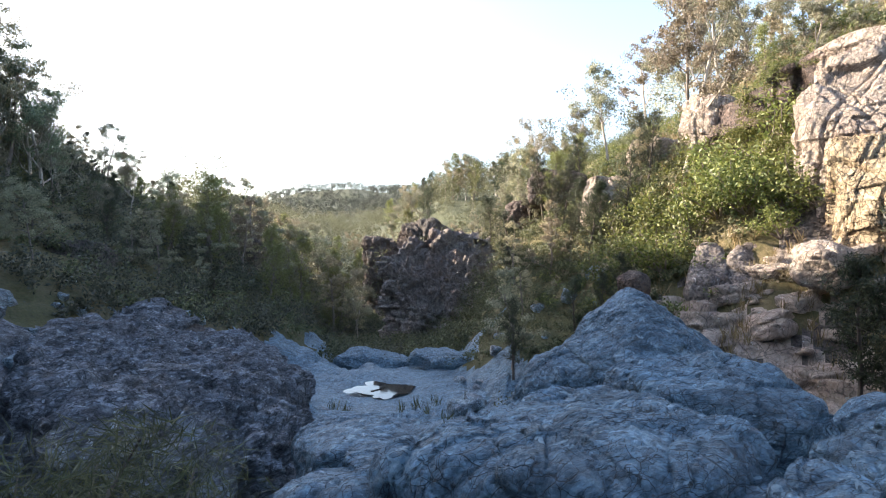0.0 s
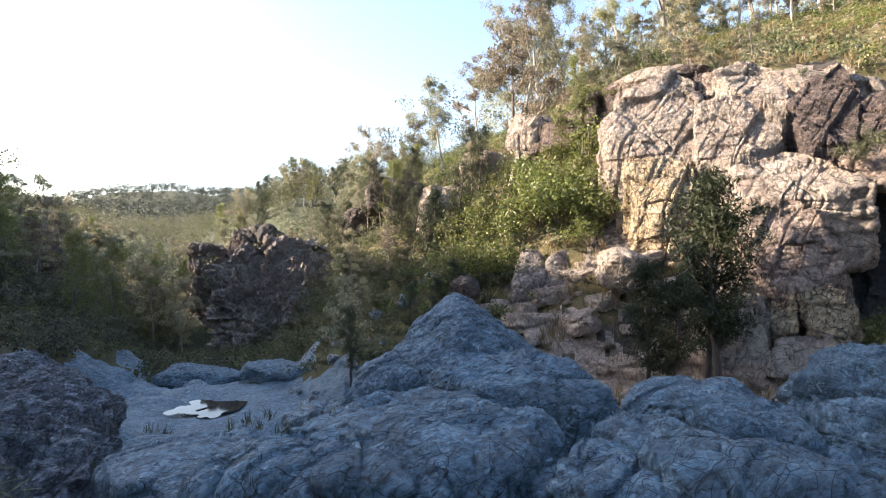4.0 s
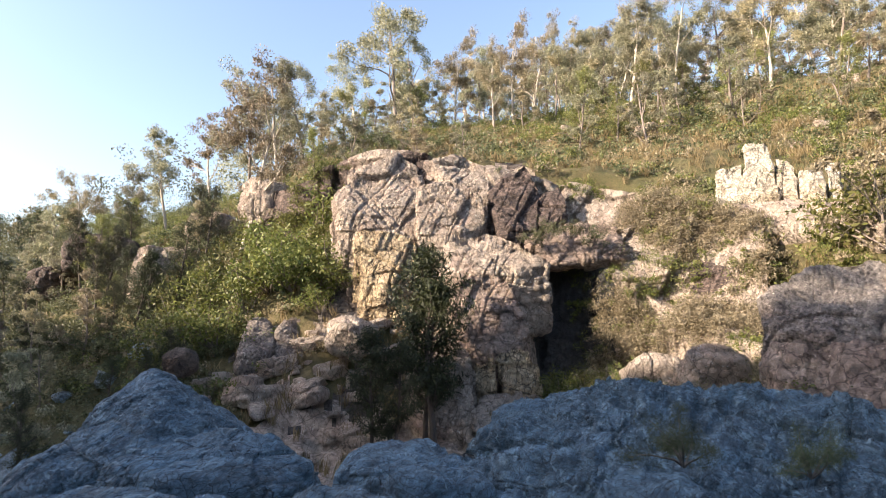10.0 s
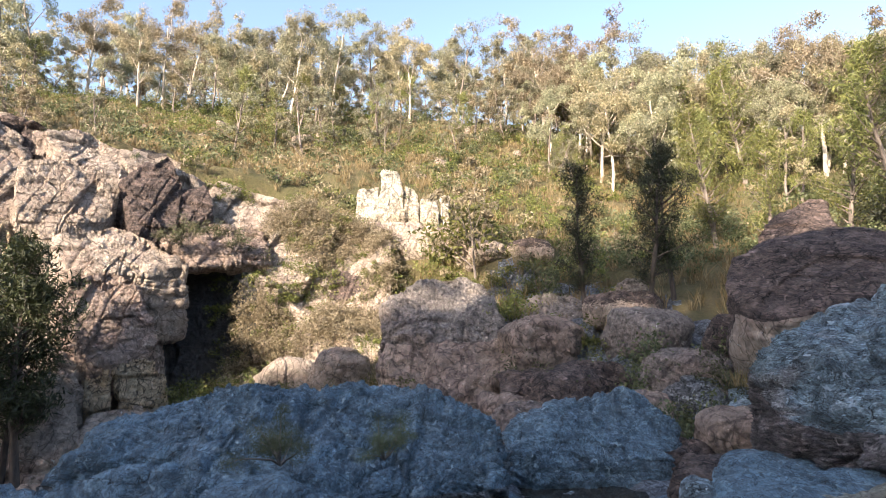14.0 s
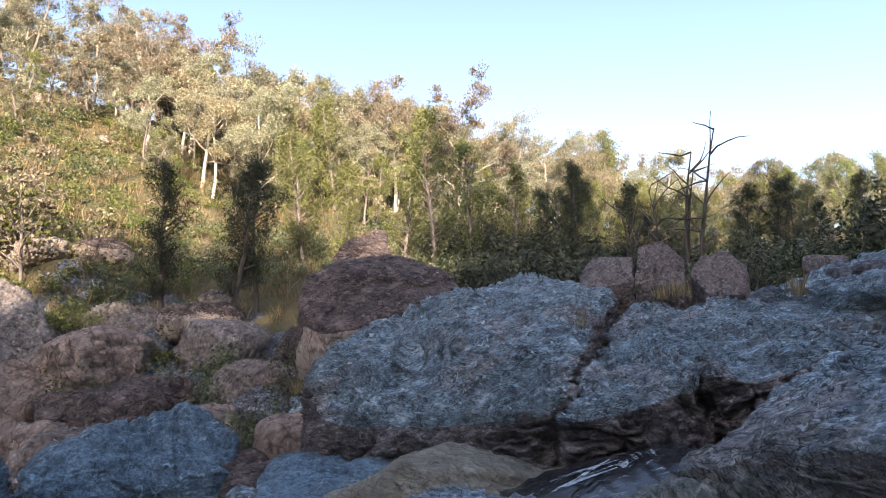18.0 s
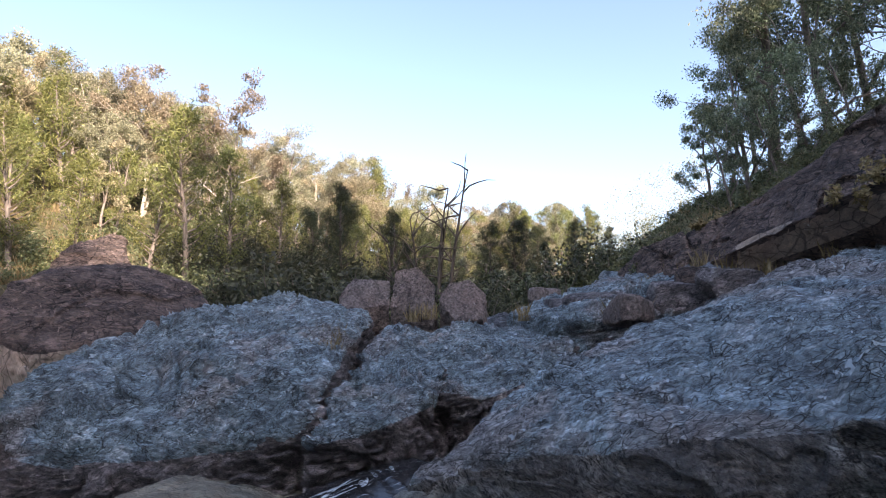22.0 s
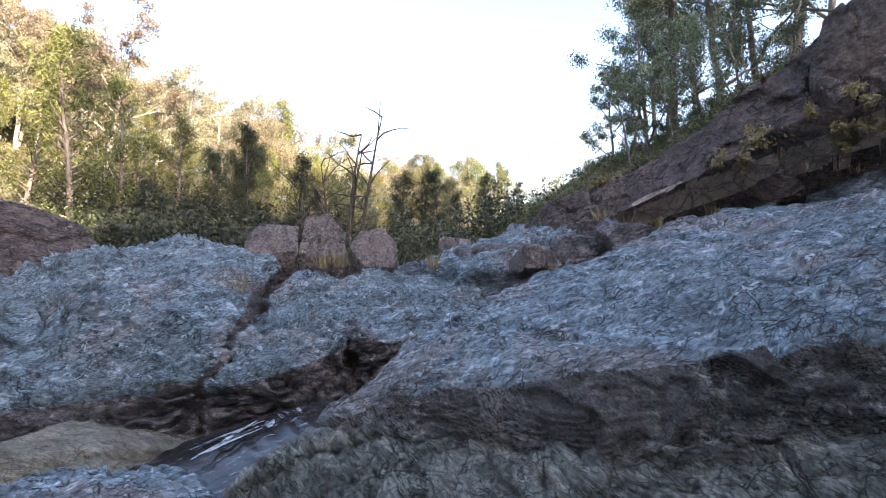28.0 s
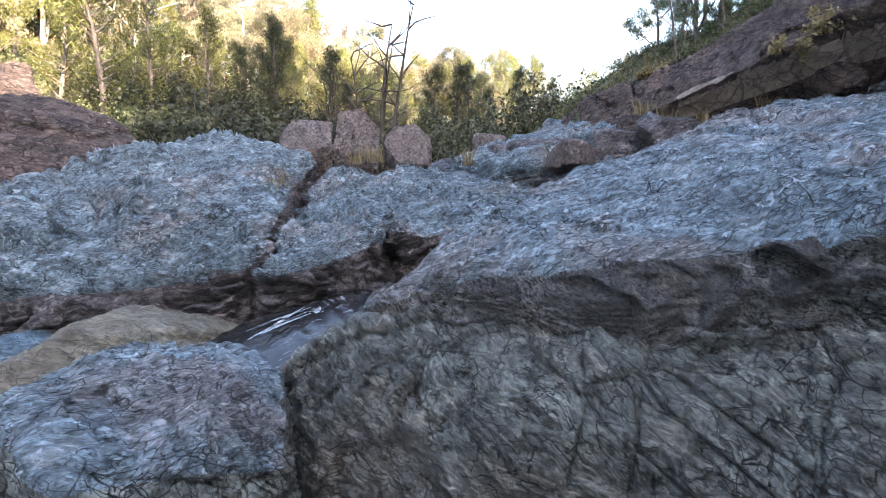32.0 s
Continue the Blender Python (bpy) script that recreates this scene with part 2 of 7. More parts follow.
def flaky_material(name, base, dark, light, pink, along, thin, stretch, lichen=0.5, seams=0.6, rough=0.55, dim=None, size=1.0, flake=1.0, hair=1.0):
    """Foliated stone: angular flakes at three sizes, thin dark seams, pink and rust patches, pale flecks.
    dim is the colour of black streaks over parts of it: shade put into the colour."""
    m, n, l, b = material(name, rough)
    co = n.new("ShaderNodeNewGeometry").outputs["Position"]
    warp = tex(n, l, "ShaderNodeTexNoise", co, 1.6, 3, 0.5)
    mid = tex(n, l, "ShaderNodeTexNoise", co, 2.6, 6, 0.65, 0.3)
    big = tex(n, l, "ShaderNodeTexNoise", co, 0.55, 6, 0.65, 0.5)
    bent = mix(n, l, 0.30, co, warp.outputs["Color"], "ADD")
    mp = n.new("ShaderNodeMapping")
    # flakes are long along one direction and thin across another
    ax = Vector(along).normalized()
    az = (Vector(thin) - ax * ax.dot(Vector(thin))).normalized()
    turn = n.new("ShaderNodeVectorRotate")
    turn.rotation_type = "EULER_XYZ"
    turn.inputs["Rotation"].default_value = Matrix((ax, az.cross(ax), az)).to_euler("XYZ")
    l.new(bent, turn.inputs["Vector"])
    mp.inputs["Scale"].default_value = stretch
    l.new(turn.outputs["Vector"], mp.inputs["Vector"])
    v = mp.outputs["Vector"]
    grain = tex(n, l, "ShaderNodeTexNoise", v, 22 * size, 8, 0.78)
    speck = tex(n, l, "ShaderNodeTexNoise", co, 55 * size, 4, 0.7)
    r = ramp_node(n, [(0.34, dark), (0.46, base), (0.58, base), (0.68, light)])
    l.new(mid.outputs["Fac"], r.inputs["Fac"])
    pk = ramp_node(n, [(0.52, (0, 0, 0)), (0.60, (1, 1, 1))])
    l.new(big.outputs["Fac"], pk.inputs["Fac"])
    fainter = mix(n, l, 0.5, (0, 0, 0), pk.outputs["Color"])
    col = mix(n, l, fainter, r.outputs["Color"], pink)
    heights = []
    for sc, low, high in ((2.6 * size, 0.72, 1.22), (6.5 * size, 0.62, 1.35), (17.0 * size, 0.55, 1.5)):
        vo = n.new("ShaderNodeTexVoronoi")
        vo.inputs["Scale"].default_value = sc
        l.new(v, vo.inputs["Vector"])
        sp = n.new("ShaderNodeSeparateColor")
        l.new(vo.outputs["Color"], sp.inputs["Color"])
        # each flake slopes a little, so that its rim catches the light
        tip = n.new("ShaderNodeMath")
        tip.operation = "MULTIPLY_ADD"
        l.new(vo.outputs["Distance"], tip.inputs[0])
        tip.inputs[1].default_value = -0.8
        l.new(sp.outputs[0], tip.inputs[2])
        heights.append(tip.outputs[0])
        tone = ramp_node(n, [(0.0, (low,) * 3), (1.0, (high,) * 3)])
        l.new(sp.outputs[1], tone.inputs["Fac"])
        col = mix(n, l, flake, col, tone.outputs["Color"], "MULTIPLY")
    seam = []
    for sc, wide in ((1.1 * size, 0.014), (3.6 * size, 0.035), (9.0 * size, 0.05)):
        vo = n.new("ShaderNodeTexVoronoi")
        vo.feature = "DISTANCE_TO_EDGE"
        vo.inputs["Scale"].default_value = sc
        l.new(v, vo.inputs["Vector"])
        wide = wide * hair
        c = ramp_node(n, [(wide * 0.3, (0, 0, 0)), (wide, (1, 1, 1))])
        l.new(vo.outputs["Distance"], c.inputs["Fac"])
        keep = ramp_node(n, [(0.50 + 0.14 * (1 - hair), (0, 0, 0)), (0.58 + 0.14 * (1 - hair), (1, 1, 1))])
        l.new(mid.outputs["Fac"], keep.inputs["Fac"])
        seam.append(mix(n, l, keep.outputs["Color"], c.outputs["Color"], (1, 1, 1)))
    both = mix(n, l, 1.0, mix(n, l, 1.0, seam[0], seam[1], "MULTIPLY"), seam[2], "MULTIPLY")
    col = mix(n, l, seams, col, both, "MULTIPLY")
    gr = ramp_node(n, [(0.36, (0.22, 0.22, 0.23)), (0.46, (0.85, 0.85, 0.86)), (0.56, (1.05, 1.05, 1.05)), (0.66, (1.75, 1.75, 1.7))])
    l.new(grain.outputs["Fac"], gr.inputs["Fac"])
    col = mix(n, l, 0.35 + 0.55 * flake, col, gr.outputs["Color"], "MULTIPLY")
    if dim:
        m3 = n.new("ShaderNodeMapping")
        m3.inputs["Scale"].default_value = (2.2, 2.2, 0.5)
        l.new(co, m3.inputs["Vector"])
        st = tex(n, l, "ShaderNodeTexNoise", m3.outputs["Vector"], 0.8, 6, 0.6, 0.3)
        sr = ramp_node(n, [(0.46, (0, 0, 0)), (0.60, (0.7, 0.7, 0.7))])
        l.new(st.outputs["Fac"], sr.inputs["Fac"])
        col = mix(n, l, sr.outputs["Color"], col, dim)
    if lichen:
        li = tex(n, l, "ShaderNodeTexNoise", co, 6.0, 3, 0.6, 0.8)
        lr = ramp_node(n, [(0.69 - lichen * 0.06, (0, 0, 0)), (0.71 - lichen * 0.06, (1, 1, 1))])
        l.new(li.outputs["Fac"], lr.inputs["Fac"])
        col = mix(n, l, lr.outputs["Color"], col, tuple(min(0.72, c * 1.3) for c in light))
    l.new(col, b.inputs["Base Color"])
    rr = ramp_node(n, [(0.35, (rough - 0.14,) * 3), (0.65, (rough + 0.16,) * 3)])
    l.new(grain.outputs["Fac"], rr.inputs["Fac"])
    l.new(rr.outputs["Color"], b.inputs["Roughness"])
    prev = None
    for height, dist, strength in ((heights[0], 0.09, 0.7 * flake), (heights[1], 0.05, 0.8 * flake), (heights[2], 0.022, 0.8 * flake), (mid.outputs["Fac"], 0.4, 0.8), (both, 0.03, 0.7), (grain.outputs["Fac"], 0.05, 0.9), (speck.outputs["Fac"], 0.012, 0.6)):
        bp = n.new("ShaderNodeBump")
        bp.inputs["Strength"].default_value, bp.inputs["Distance"].default_value = strength, dist / size
        l.new(height, bp.inputs["Height"])
        if prev:
            l.new(prev, bp.inputs["Normal"])
        prev = bp.outputs["Normal"]
    l.new(prev, b.inputs["Normal"])
    return m


# the blue of skylight on shaded rock is put into this base colour
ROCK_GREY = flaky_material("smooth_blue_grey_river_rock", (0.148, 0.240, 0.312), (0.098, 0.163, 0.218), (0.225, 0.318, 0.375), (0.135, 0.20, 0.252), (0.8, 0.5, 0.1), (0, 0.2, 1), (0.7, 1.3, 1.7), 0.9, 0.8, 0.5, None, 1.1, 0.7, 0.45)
ROCK_LEDGE = flaky_material("grey_brown_ledge_rock", (0.19, 0.22, 0.245), (0.09, 0.105, 0.12), (0.33, 0.36, 0.37), (0.19, 0.17, 0.165), (0.8, 0.5, 0.1), (0, 0.2, 1), (0.8, 1.2, 2.0), 0.9, 0.9, 0.6, None, 0.8, 0.8, 0.6)
ROCK_ROUND = rock_material("brown_grey_boulder", (0.27, 0.235, 0.21), (0.12, 0.10, 0.095), (0.40, 0.36, 0.32), (0.20, 0.15, 0.13), 0.5, 0.6, 0.35, 0.8, 0.3)
ROCK_ROUGH = flaky_material("rough_purple_grey_bedrock", (0.195, 0.22, 0.255), (0.09, 0.098, 0.112), (0.33, 0.365, 0.40), (0.15, 0.135, 0.135), (0.8, 0.5, 0.1), (0, 0.2, 1), (0.8, 1.3, 2.0), 0.5, 0.7, 0.6, None, 0.6)
ROCK_SLAB = flaky_material("flaky_grey_slab_rock", (0.255, 0.346, 0.402), (0.125, 0.168, 0.202), (0.41, 0.49, 0.54), (0.385, 0.315, 0.29), (-0.56, -0.81, 0.2), (0.3, -0.3, 0.9), (0.65, 1.4, 2.2), 0.5, 0.85, 0.45, None, 1.2, 0.85, 0.9)
ROCK_FACE = flaky_material("green_grey_rock_face", (0.215, 0.235, 0.215), (0.10, 0.11, 0.10), (0.35, 0.355, 0.315), (0.25, 0.215, 0.18), (-0.725, -0.338, -0.6), (-0.5, -0.2, 0.8), (0.65, 1.4, 2.0), 0.0, 0.9, 0.42, None, 1.1, 0.9, 0.8)
# streaky black that stands for the shade under the leaning slab's lip
ROCK_LIP_SHADE = flaky_material("black_stained_rock_face", (0.23, 0.235, 0.225), (0.11, 0.11, 0.11), (0.38, 0.38, 0.35), (0.18, 0.14, 0.115), (-0.725, -0.338, -0.6), (-0.5, -0.2, 0.8), (0.85, 1.5, 1.9), 0.0, 0.9, 0.27, (0.07, 0.07, 0.072), 1.25)
# own colour of the fallen blocks; on the slabs it shades the steep sides
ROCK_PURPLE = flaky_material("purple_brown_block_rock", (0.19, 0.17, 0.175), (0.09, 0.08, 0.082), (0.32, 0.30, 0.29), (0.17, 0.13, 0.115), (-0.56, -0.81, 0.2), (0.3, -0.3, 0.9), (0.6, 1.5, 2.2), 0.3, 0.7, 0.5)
# near black holds both wet stain and shade
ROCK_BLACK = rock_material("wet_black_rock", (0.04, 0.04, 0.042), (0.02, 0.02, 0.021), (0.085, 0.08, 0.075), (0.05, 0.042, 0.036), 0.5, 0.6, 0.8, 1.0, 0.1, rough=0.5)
ROCK_PALE = flaky_material("water_smoothed_rock", (0.33, 0.32, 0.26), (0.19, 0.18, 0.145), (0.45, 0.43, 0.36), (0.27, 0.22, 0.16), (-0.6, -0.7, -0.3), (0.3, -0.3, 0.9), (0.7, 1.3, 1.8), 0.0, 0.6, 0.5, None, 0.9, 0.5, 0.5)
ROCK_PINK = rock_material("pinkish_block_rock", (0.225, 0.19, 0.18), (0.115, 0.095, 0.092), (0.33, 0.295, 0.275), (0.20, 0.15, 0.135), 0.5, 1.2, 0.7, 0.9, 0.4)
ROCK_TAN = flaky_material("pinkish_tan_cliff_rock", (0.57, 0.47, 0.39), (0.38, 0.30, 0.25), (0.70, 0.62, 0.53), (0.47, 0.345, 0.285), (0.2, 0.1, 0.9), (0.6, -0.5, 0.1), (0.7, 1.2, 0.9), 0.3, 0.5, 0.8, None, 0.28, 0.3, 0.6)
ROCK_WARM = flaky_material("smooth_pink_cliff_rock", (0.47, 0.36, 0.30), (0.30, 0.22, 0.185), (0.57, 0.47, 0.39), (0.38, 0.27, 0.225), (0.2, 0.1, 0.9), (0.6, -0.5, 0.1), (0.7, 1.2, 0.7), 0.2, 0.45, 0.8, None, 0.3, 0.35)
ROCK_OCHRE = flaky_material("ochre_broken_rock", (0.62, 0.49, 0.33), (0.40, 0.29, 0.18), (0.74, 0.64, 0.47), (0.55, 0.38, 0.22), (0.2, 0.1, 0.9), (0.6, -0.5, 0.1), (0.7, 1.2, 1.0), 0.2, 0.75, 0.8, None, 0.4, 0.4)
ROCK_WHITE = rock_material("pale_cliff_rock", (0.58, 0.53, 0.44), (0.28, 0.23, 0.18), (0.72, 0.68, 0.60), (0.45, 0.36, 0.26), 0.3, 0.8, 0.8, 0.9, 0.2)
ROCK_RED = flaky_material("red_brown_rock", (0.172, 0.126, 0.11), (0.072, 0.052, 0.048), (0.25, 0.188, 0.165), (0.115, 0.082, 0.073), (0.7, 0.7, 0.05), (0, 0, 1), (0.7, 1.1, 2.0), 0.45, 0.8, 0.75, None, 0.6, 0.75)
ROCK_DARK = rock_material("dark_stained_rock", (0.115, 0.10, 0.09), (0.05, 0.045, 0.042), (0.20, 0.175, 0.15), (0.15, 0.10, 0.075), 0.5, 0.6, 0.8, 1.0, 0.15)


def ground_material(name, stops):
    m, n, l, b = material(name, 0.95)
    co = n.new("ShaderNodeNewGeometry").outputs["Position"]
    big = tex(n, l, "ShaderNodeTexNoise", co, 0.12, 6, 0.65, 0.5)
    mid = tex(n, l, "ShaderNodeTexNoise", co, 0.9, 8, 0.7, 0.5)
    fine = tex(n, l, "ShaderNodeTexNoise", co, 7.0, 8, 0.75)
    r = ramp_node(n, stops)
    s = mix(n, l, 0.5, big.outputs["Color"], mid.outputs["Color"])
    l.new(s, r.inputs["Fac"])
    fr = ramp_node(n, [(0.3, (0.4, 0.4, 0.4)), (0.6, (1.1, 1.1, 1.1))])
    l.new(fine.outputs["Fac"], fr.inputs["Fac"])
    col = mix(n, l, 0.8, r.outputs["Color"], fr.outputs["Color"], "MULTIPLY")
    l.new(col, b.inputs["Base Color"])
    bp = n.new("ShaderNodeBump")
    bp.inputs["Strength"].default_value, bp.inputs["Distance"].default_value = 0.8, 0.3
    l.new(fine.outputs["Fac"], bp.inputs["Height"])
    l.new(bp.outputs["Normal"], b.inputs["Normal"])
    return m


GROUND = ground_material("hillside_ground", [(0.3, (0.05, 0.06, 0.022)), (0.45, (0.11, 0.105, 0.04)), (0.58, (0.18, 0.14, 0.07)), (0.72, (0.22, 0.165, 0.105))])
FOREST_FLOOR = ground_material("forest_floor", [(0.3, (0.03, 0.04, 0.016)), (0.5, (0.06, 0.07, 0.03)), (0.72, (0.10, 0.10, 0.05))])

# ---- the ground: one sheet round the standpoint ----
# heights by bearing, at these distances
STATIONS = np.array([0, 3, 6, 10, 16, 24, 32, 45, 75, 150, 400, 900, 2600], float)
PROFILES = {
    -95: (-1.6, -1.0, 0.5, 3.0, 9.0, 16.5, 25.0, 36, 47, 48, 30, 20, 0),
    -65: (-1.6, -1.7, -1.5, -0.2, 3.5, 10.5, 17.5, 27, 40, 56, 30, 20, 0),
    -50: (-1.6, -1.9, -2.6, -2.6, -2.0, 0.5, 3.5, 11.5, 28.5, 42, 27, 20, 0),
    -45: (-1.6, -1.9, -3.0, -3.6, -3.5, -2.3, 0.2, 4.6, 12.5, 20, 25, 20, 0),
    -30: (-1.6, -2.0, -3.4, -4.2, -4.8, -5.0, -3.8, -1.0, 3.5, 9, 26, 50, 0),
}
PROFILES.update({
    -15: (-1.6, -2.2, -3.8, -5.0, -6.3, -7.0, -7.5, -8.6, -12.0, -6, 25, 92, 110),
    -5: (-1.6, -1.6, -3.0, -4.8, -6.0, -7.0, -7.4, -7.8, -7.5, 15, 34, 95, 110),
    5: (-1.6, -1.1, -1.9, -3.0, -5.0, -6.3, -5.5, 1.5, 9.0, 16, 30, 60, 60),
    15: (-1.6, -1.1, -1.8, -2.6, -5.2, -5.8, -2.0, 6.0, 16.0, 26, 40, 40, 0),
    25: (-1.6, -1.2, -1.9, -2.8, -5.0, -5.0, 1.0, 11.0, 24.0, 38, 50, 40, 0),
})
PROFILES.update({
    40: (-1.6, -1.4, -1.9, -2.0, -5.0, -4.2, 6.5, 13.0, 28.0, 46, 55, 40, 0),
    60: (-1.6, -1.6, -2.0, -1.6, -4.6, -3.2, 6.3, 14.0, 29.0, 48, 55, 40, 0),
    75: (-1.6, -1.8, -2.2, -2.4, -3.6, 0.3, 6.0, 13.0, 28.0, 48, 55, 40, 0),
    90: (-1.6, -2.2, -3.0, -3.4, -3.0, 0.8, 4.2, 10.0, 24.0, 44, 55, 40, 0),
    105: (-1.6, -2.4, -3.0, -3.0, -1.2, 1.3, 4.0, 9.0, 21.0, 38, 50, 40, 0),
    120: (-1.6, -2.4, -3.2, -2.4, -0.4, 1.8, 3.2, 6.0, 14.0, 28, 45, 40, 0),
})
PROFILES.update({
    135: (-1.6, -2.4, -3.4, -2.4, 0.2, 1.4, 2.2, 3.5, 8.0, 20, 40, 40, 0),
    148: (-1.6, -2.2, -3.0, -1.6, 0.8, 1.8, 3.0, 4.5, 9.0, 20, 40, 40, 0),
    160: (-1.6, -2.0, -2.4, -0.6, 2.2, 4.4, 6.6, 9.6, 16.0, 24, 40, 40, 0),
    175: (-1.6, -1.9, -1.8, 0.0, 3.6, 7.4, 10.4, 14.4, 22.0, 30, 40, 40, 0),
    200: (-1.6, -1.4, -0.8, 1.8, 6.0, 11.0, 14.5, 19.0, 26.0, 34, 40, 40, 0),
    235: (-1.6, -1.2, 0.2, 3.0, 7.0, 12.0, 16.0, 21.0, 28.0, 34, 35, 30, 0),
})
# the cliff across the creek is a step in the ground: heights at 29 and 34 m
STEP = {15: (-4.2, -0.6), 25: (-2.6, 3.0), 40: (-2.4, 9.0), 60: (-1.2, 6.8)}
OLD = STATIONS
STATIONS = np.array([0, 3, 6, 10, 16, 24, 29, 34, 45, 75, 150, 400, 900, 2600], float)
for key, h in list(PROFILES.items()):
    near = STEP.get(key, tuple(np.interp([29, 34], OLD, h)))
    PROFILES[key] = (*h[:6], *near, *h[7:])
ANGLES = np.array(sorted(PROFILES), float)
HEIGHTS = np.array([PROFILES[int(a)] for a in ANGLES])
FINE = np.exp(np.linspace(math.log(0.6), math.log(2600), 400))


def spline(x, y, q):
    """Monotone cubic through (x, y) at q."""
    d = np.diff(y) / np.diff(x)
    m = np.zeros(len(x))
    same = d[1:] * d[:-1] > 0
    m[1:-1][same] = 2 * d[1:][same] * d[:-1][same] / (d[1:][same] + d[:-1][same])
    i = np.clip(np.searchsorted(x, q) - 1, 0, len(x) - 2)
    h = x[i + 1] - x[i]
    t = (q - x[i]) / h
    return y[i] * (1 + 2 * t) * (1 - t) ** 2 + m[i] * h * t * (1 - t) ** 2 + y[i + 1] * t * t * (3 - 2 * t) + m[i + 1] * h * t * t * (t - 1)


PROFILE_FINE = np.array([spline(STATIONS, h, FINE) for h in HEIGHTS])
PROFILE_FINE = np.vstack([PROFILE_FINE, PROFILE_FINE[:1]])
ANGLES_LOOP = np.append(ANGLES, ANGLES[0] + 360)


# hollows that hold water: bearing, distance, elevation, radius
BASINS = ((-12.4, 31.6, -13.1, 2.3), (84.5, 11.6, -14.2, 1.2))


# the sunlit cliff: bearing, then distance and elevation at foot, ledge and top
SUNNY = ((18, 42, 11.5, 42, 12, 43, 12.8), (21, 38, 10.5, 38.5, 11.5, 39.5, 13.6), (24.5, 35.5, 9.0, 36, 10, 37, 15.6), (27, 34, 7, 34.5, 9.5, 36, 16.8), (30, 32.5, 3.5, 33, 9, 35.5, 17.6), (33, 31.5, 1.5, 32.5, 8.5, 35, 17.6), (37, 29.5, -6, 30.8, 8, 34.6, 16.8), (40, 28.5, -7, 30, 7.6, 34.4, 16.4), (44.5, 28.5, -7, 30, 7.2, 34.2, 15.4),
         (46, 30.5, -7, 31, 7.0, 33.8, 15.0), (49.4, 31.5, -7, 31, 6.8, 34, 14.4), (53.5, 31, -6.5, 30.4, 5.5, 34, 13.2), (57, 29.5, -6, 29.6, 3, 33.5, 12.2), (62, 27.5, -5.5, 28, 0, 32.5, 11.0), (66, 26, -5.5, 26.5, -2, 31.5, 9.5))
SUNNY_ROWS = np.array(SUNNY)


def ground_z(x, y, rough=True):
    """Height of the ground at places x, y (arrays)."""
    x, y = np.atleast_1d(np.asarray(x, float)), np.atleast_1d(np.asarray(y, float))
    r = np.maximum(np.hypot(x, y), 0.61)
    a = (np.degrees(np.arctan2(x, y)) - ANGLES[0]) % 360 + ANGLES[0]
    i = np.clip(np.searchsorted(ANGLES_LOOP, a, side="right") - 1, 0, len(ANGLES) - 1)
    t = (a - ANGLES_LOOP[i]) / (ANGLES_LOOP[i + 1] - ANGLES_LOOP[i])
    t = t * t * (3 - 2 * t) * 0.5 + t * 0.5
    k = (np.log(r) - math.log(0.6)) / (math.log(2600) - math.log(0.6)) * 399
    k = np.clip(k, 0, 398.999)
    k0 = k.astype(int)
    u = k - k0
    z0 = PROFILE_FINE[i, k0] * (1 - u) + PROFILE_FINE[i, k0 + 1] * u
    z1 = PROFILE_FINE[i + 1, k0] * (1 - u) + PROFILE_FINE[i + 1, k0 + 1] * u
    z = z0 * (1 - t) + z1 * t
    if rough:
        p = np.stack([x, y, z * 0.3], 1)
        amp = smooth(2.0, 30, r)
        z = z + amp * (0.9 * fbm(p * 0.11, 4, 5) + 0.35 * fbm(p * 0.6, 3, 9)) + smooth(100, 500, r) * 8 * fbm(p * 0.008, 4, 3)
        z = z + (1 - amp) * 0.16 * fbm(p * 0.7, 4, 21)
    # under the cliff the ground stays below its foot
    foot, rise, head = (np.interp(a, SUNNY_ROWS[:, 0], SUNNY_ROWS[:, c]) for c in (1, 2, 5))
    inside = smooth(23, 26, a) * (1 - smooth(61, 65, a)) * smooth(foot - 3, foot - 1, r) * (1 - smooth(head + 1.2, head + 2.6, r))
    z = z + inside * (np.minimum(z, foot * np.tan(np.radians(rise)) - 0.7) - z)
    for az, d, el, rx in BASINS:
        c = polar(az, d)
        q = np.hypot(x - c.x, y - c.y)
        k = 1 - smooth(rx * 1.6, rx * 3.4, q)
        floor = d * math.tan(radians(el)) - 0.2 + 0.36 * smooth(rx * 0.4, rx * 1.5, q) + 0.16 * fbm(np.stack([x, y, x * 0], 1) * 0.9, 3, 8)
        z = z * (1 - k) + k * floor
    return z


def gz(x, y):
    return float(ground_z(x, y)[0])


def bedrock(x, y):
    """How far bare rock shows at x, y: above 0 it is rock."""
    r = np.hypot(x, y)
    a = (np.degrees(np.arctan2(x, y)) + 95) % 360 - 95
    # outer limit of the bare creek bed by bearing
    lim = np.interp(a, [-95, -60, -45, -30, -15, -5, 5, 15, 22, 31, 37, 50, 58, 70, 82, 95, 115, 135, 150, 165, 180, 200, 265],
                    [6, 10, 23, 30, 47, 42, 27, 28, 30.5, 31, 33, 33, 29, 26, 26, 23, 18, 17, 19, 16, 13, 8, 6])
    p = np.stack([x, y, x * 0], 1)
    return np.log(lim / np.maximum(r, 0.1)) + 0.16 * fbm(p * 0.35, 4, 77)


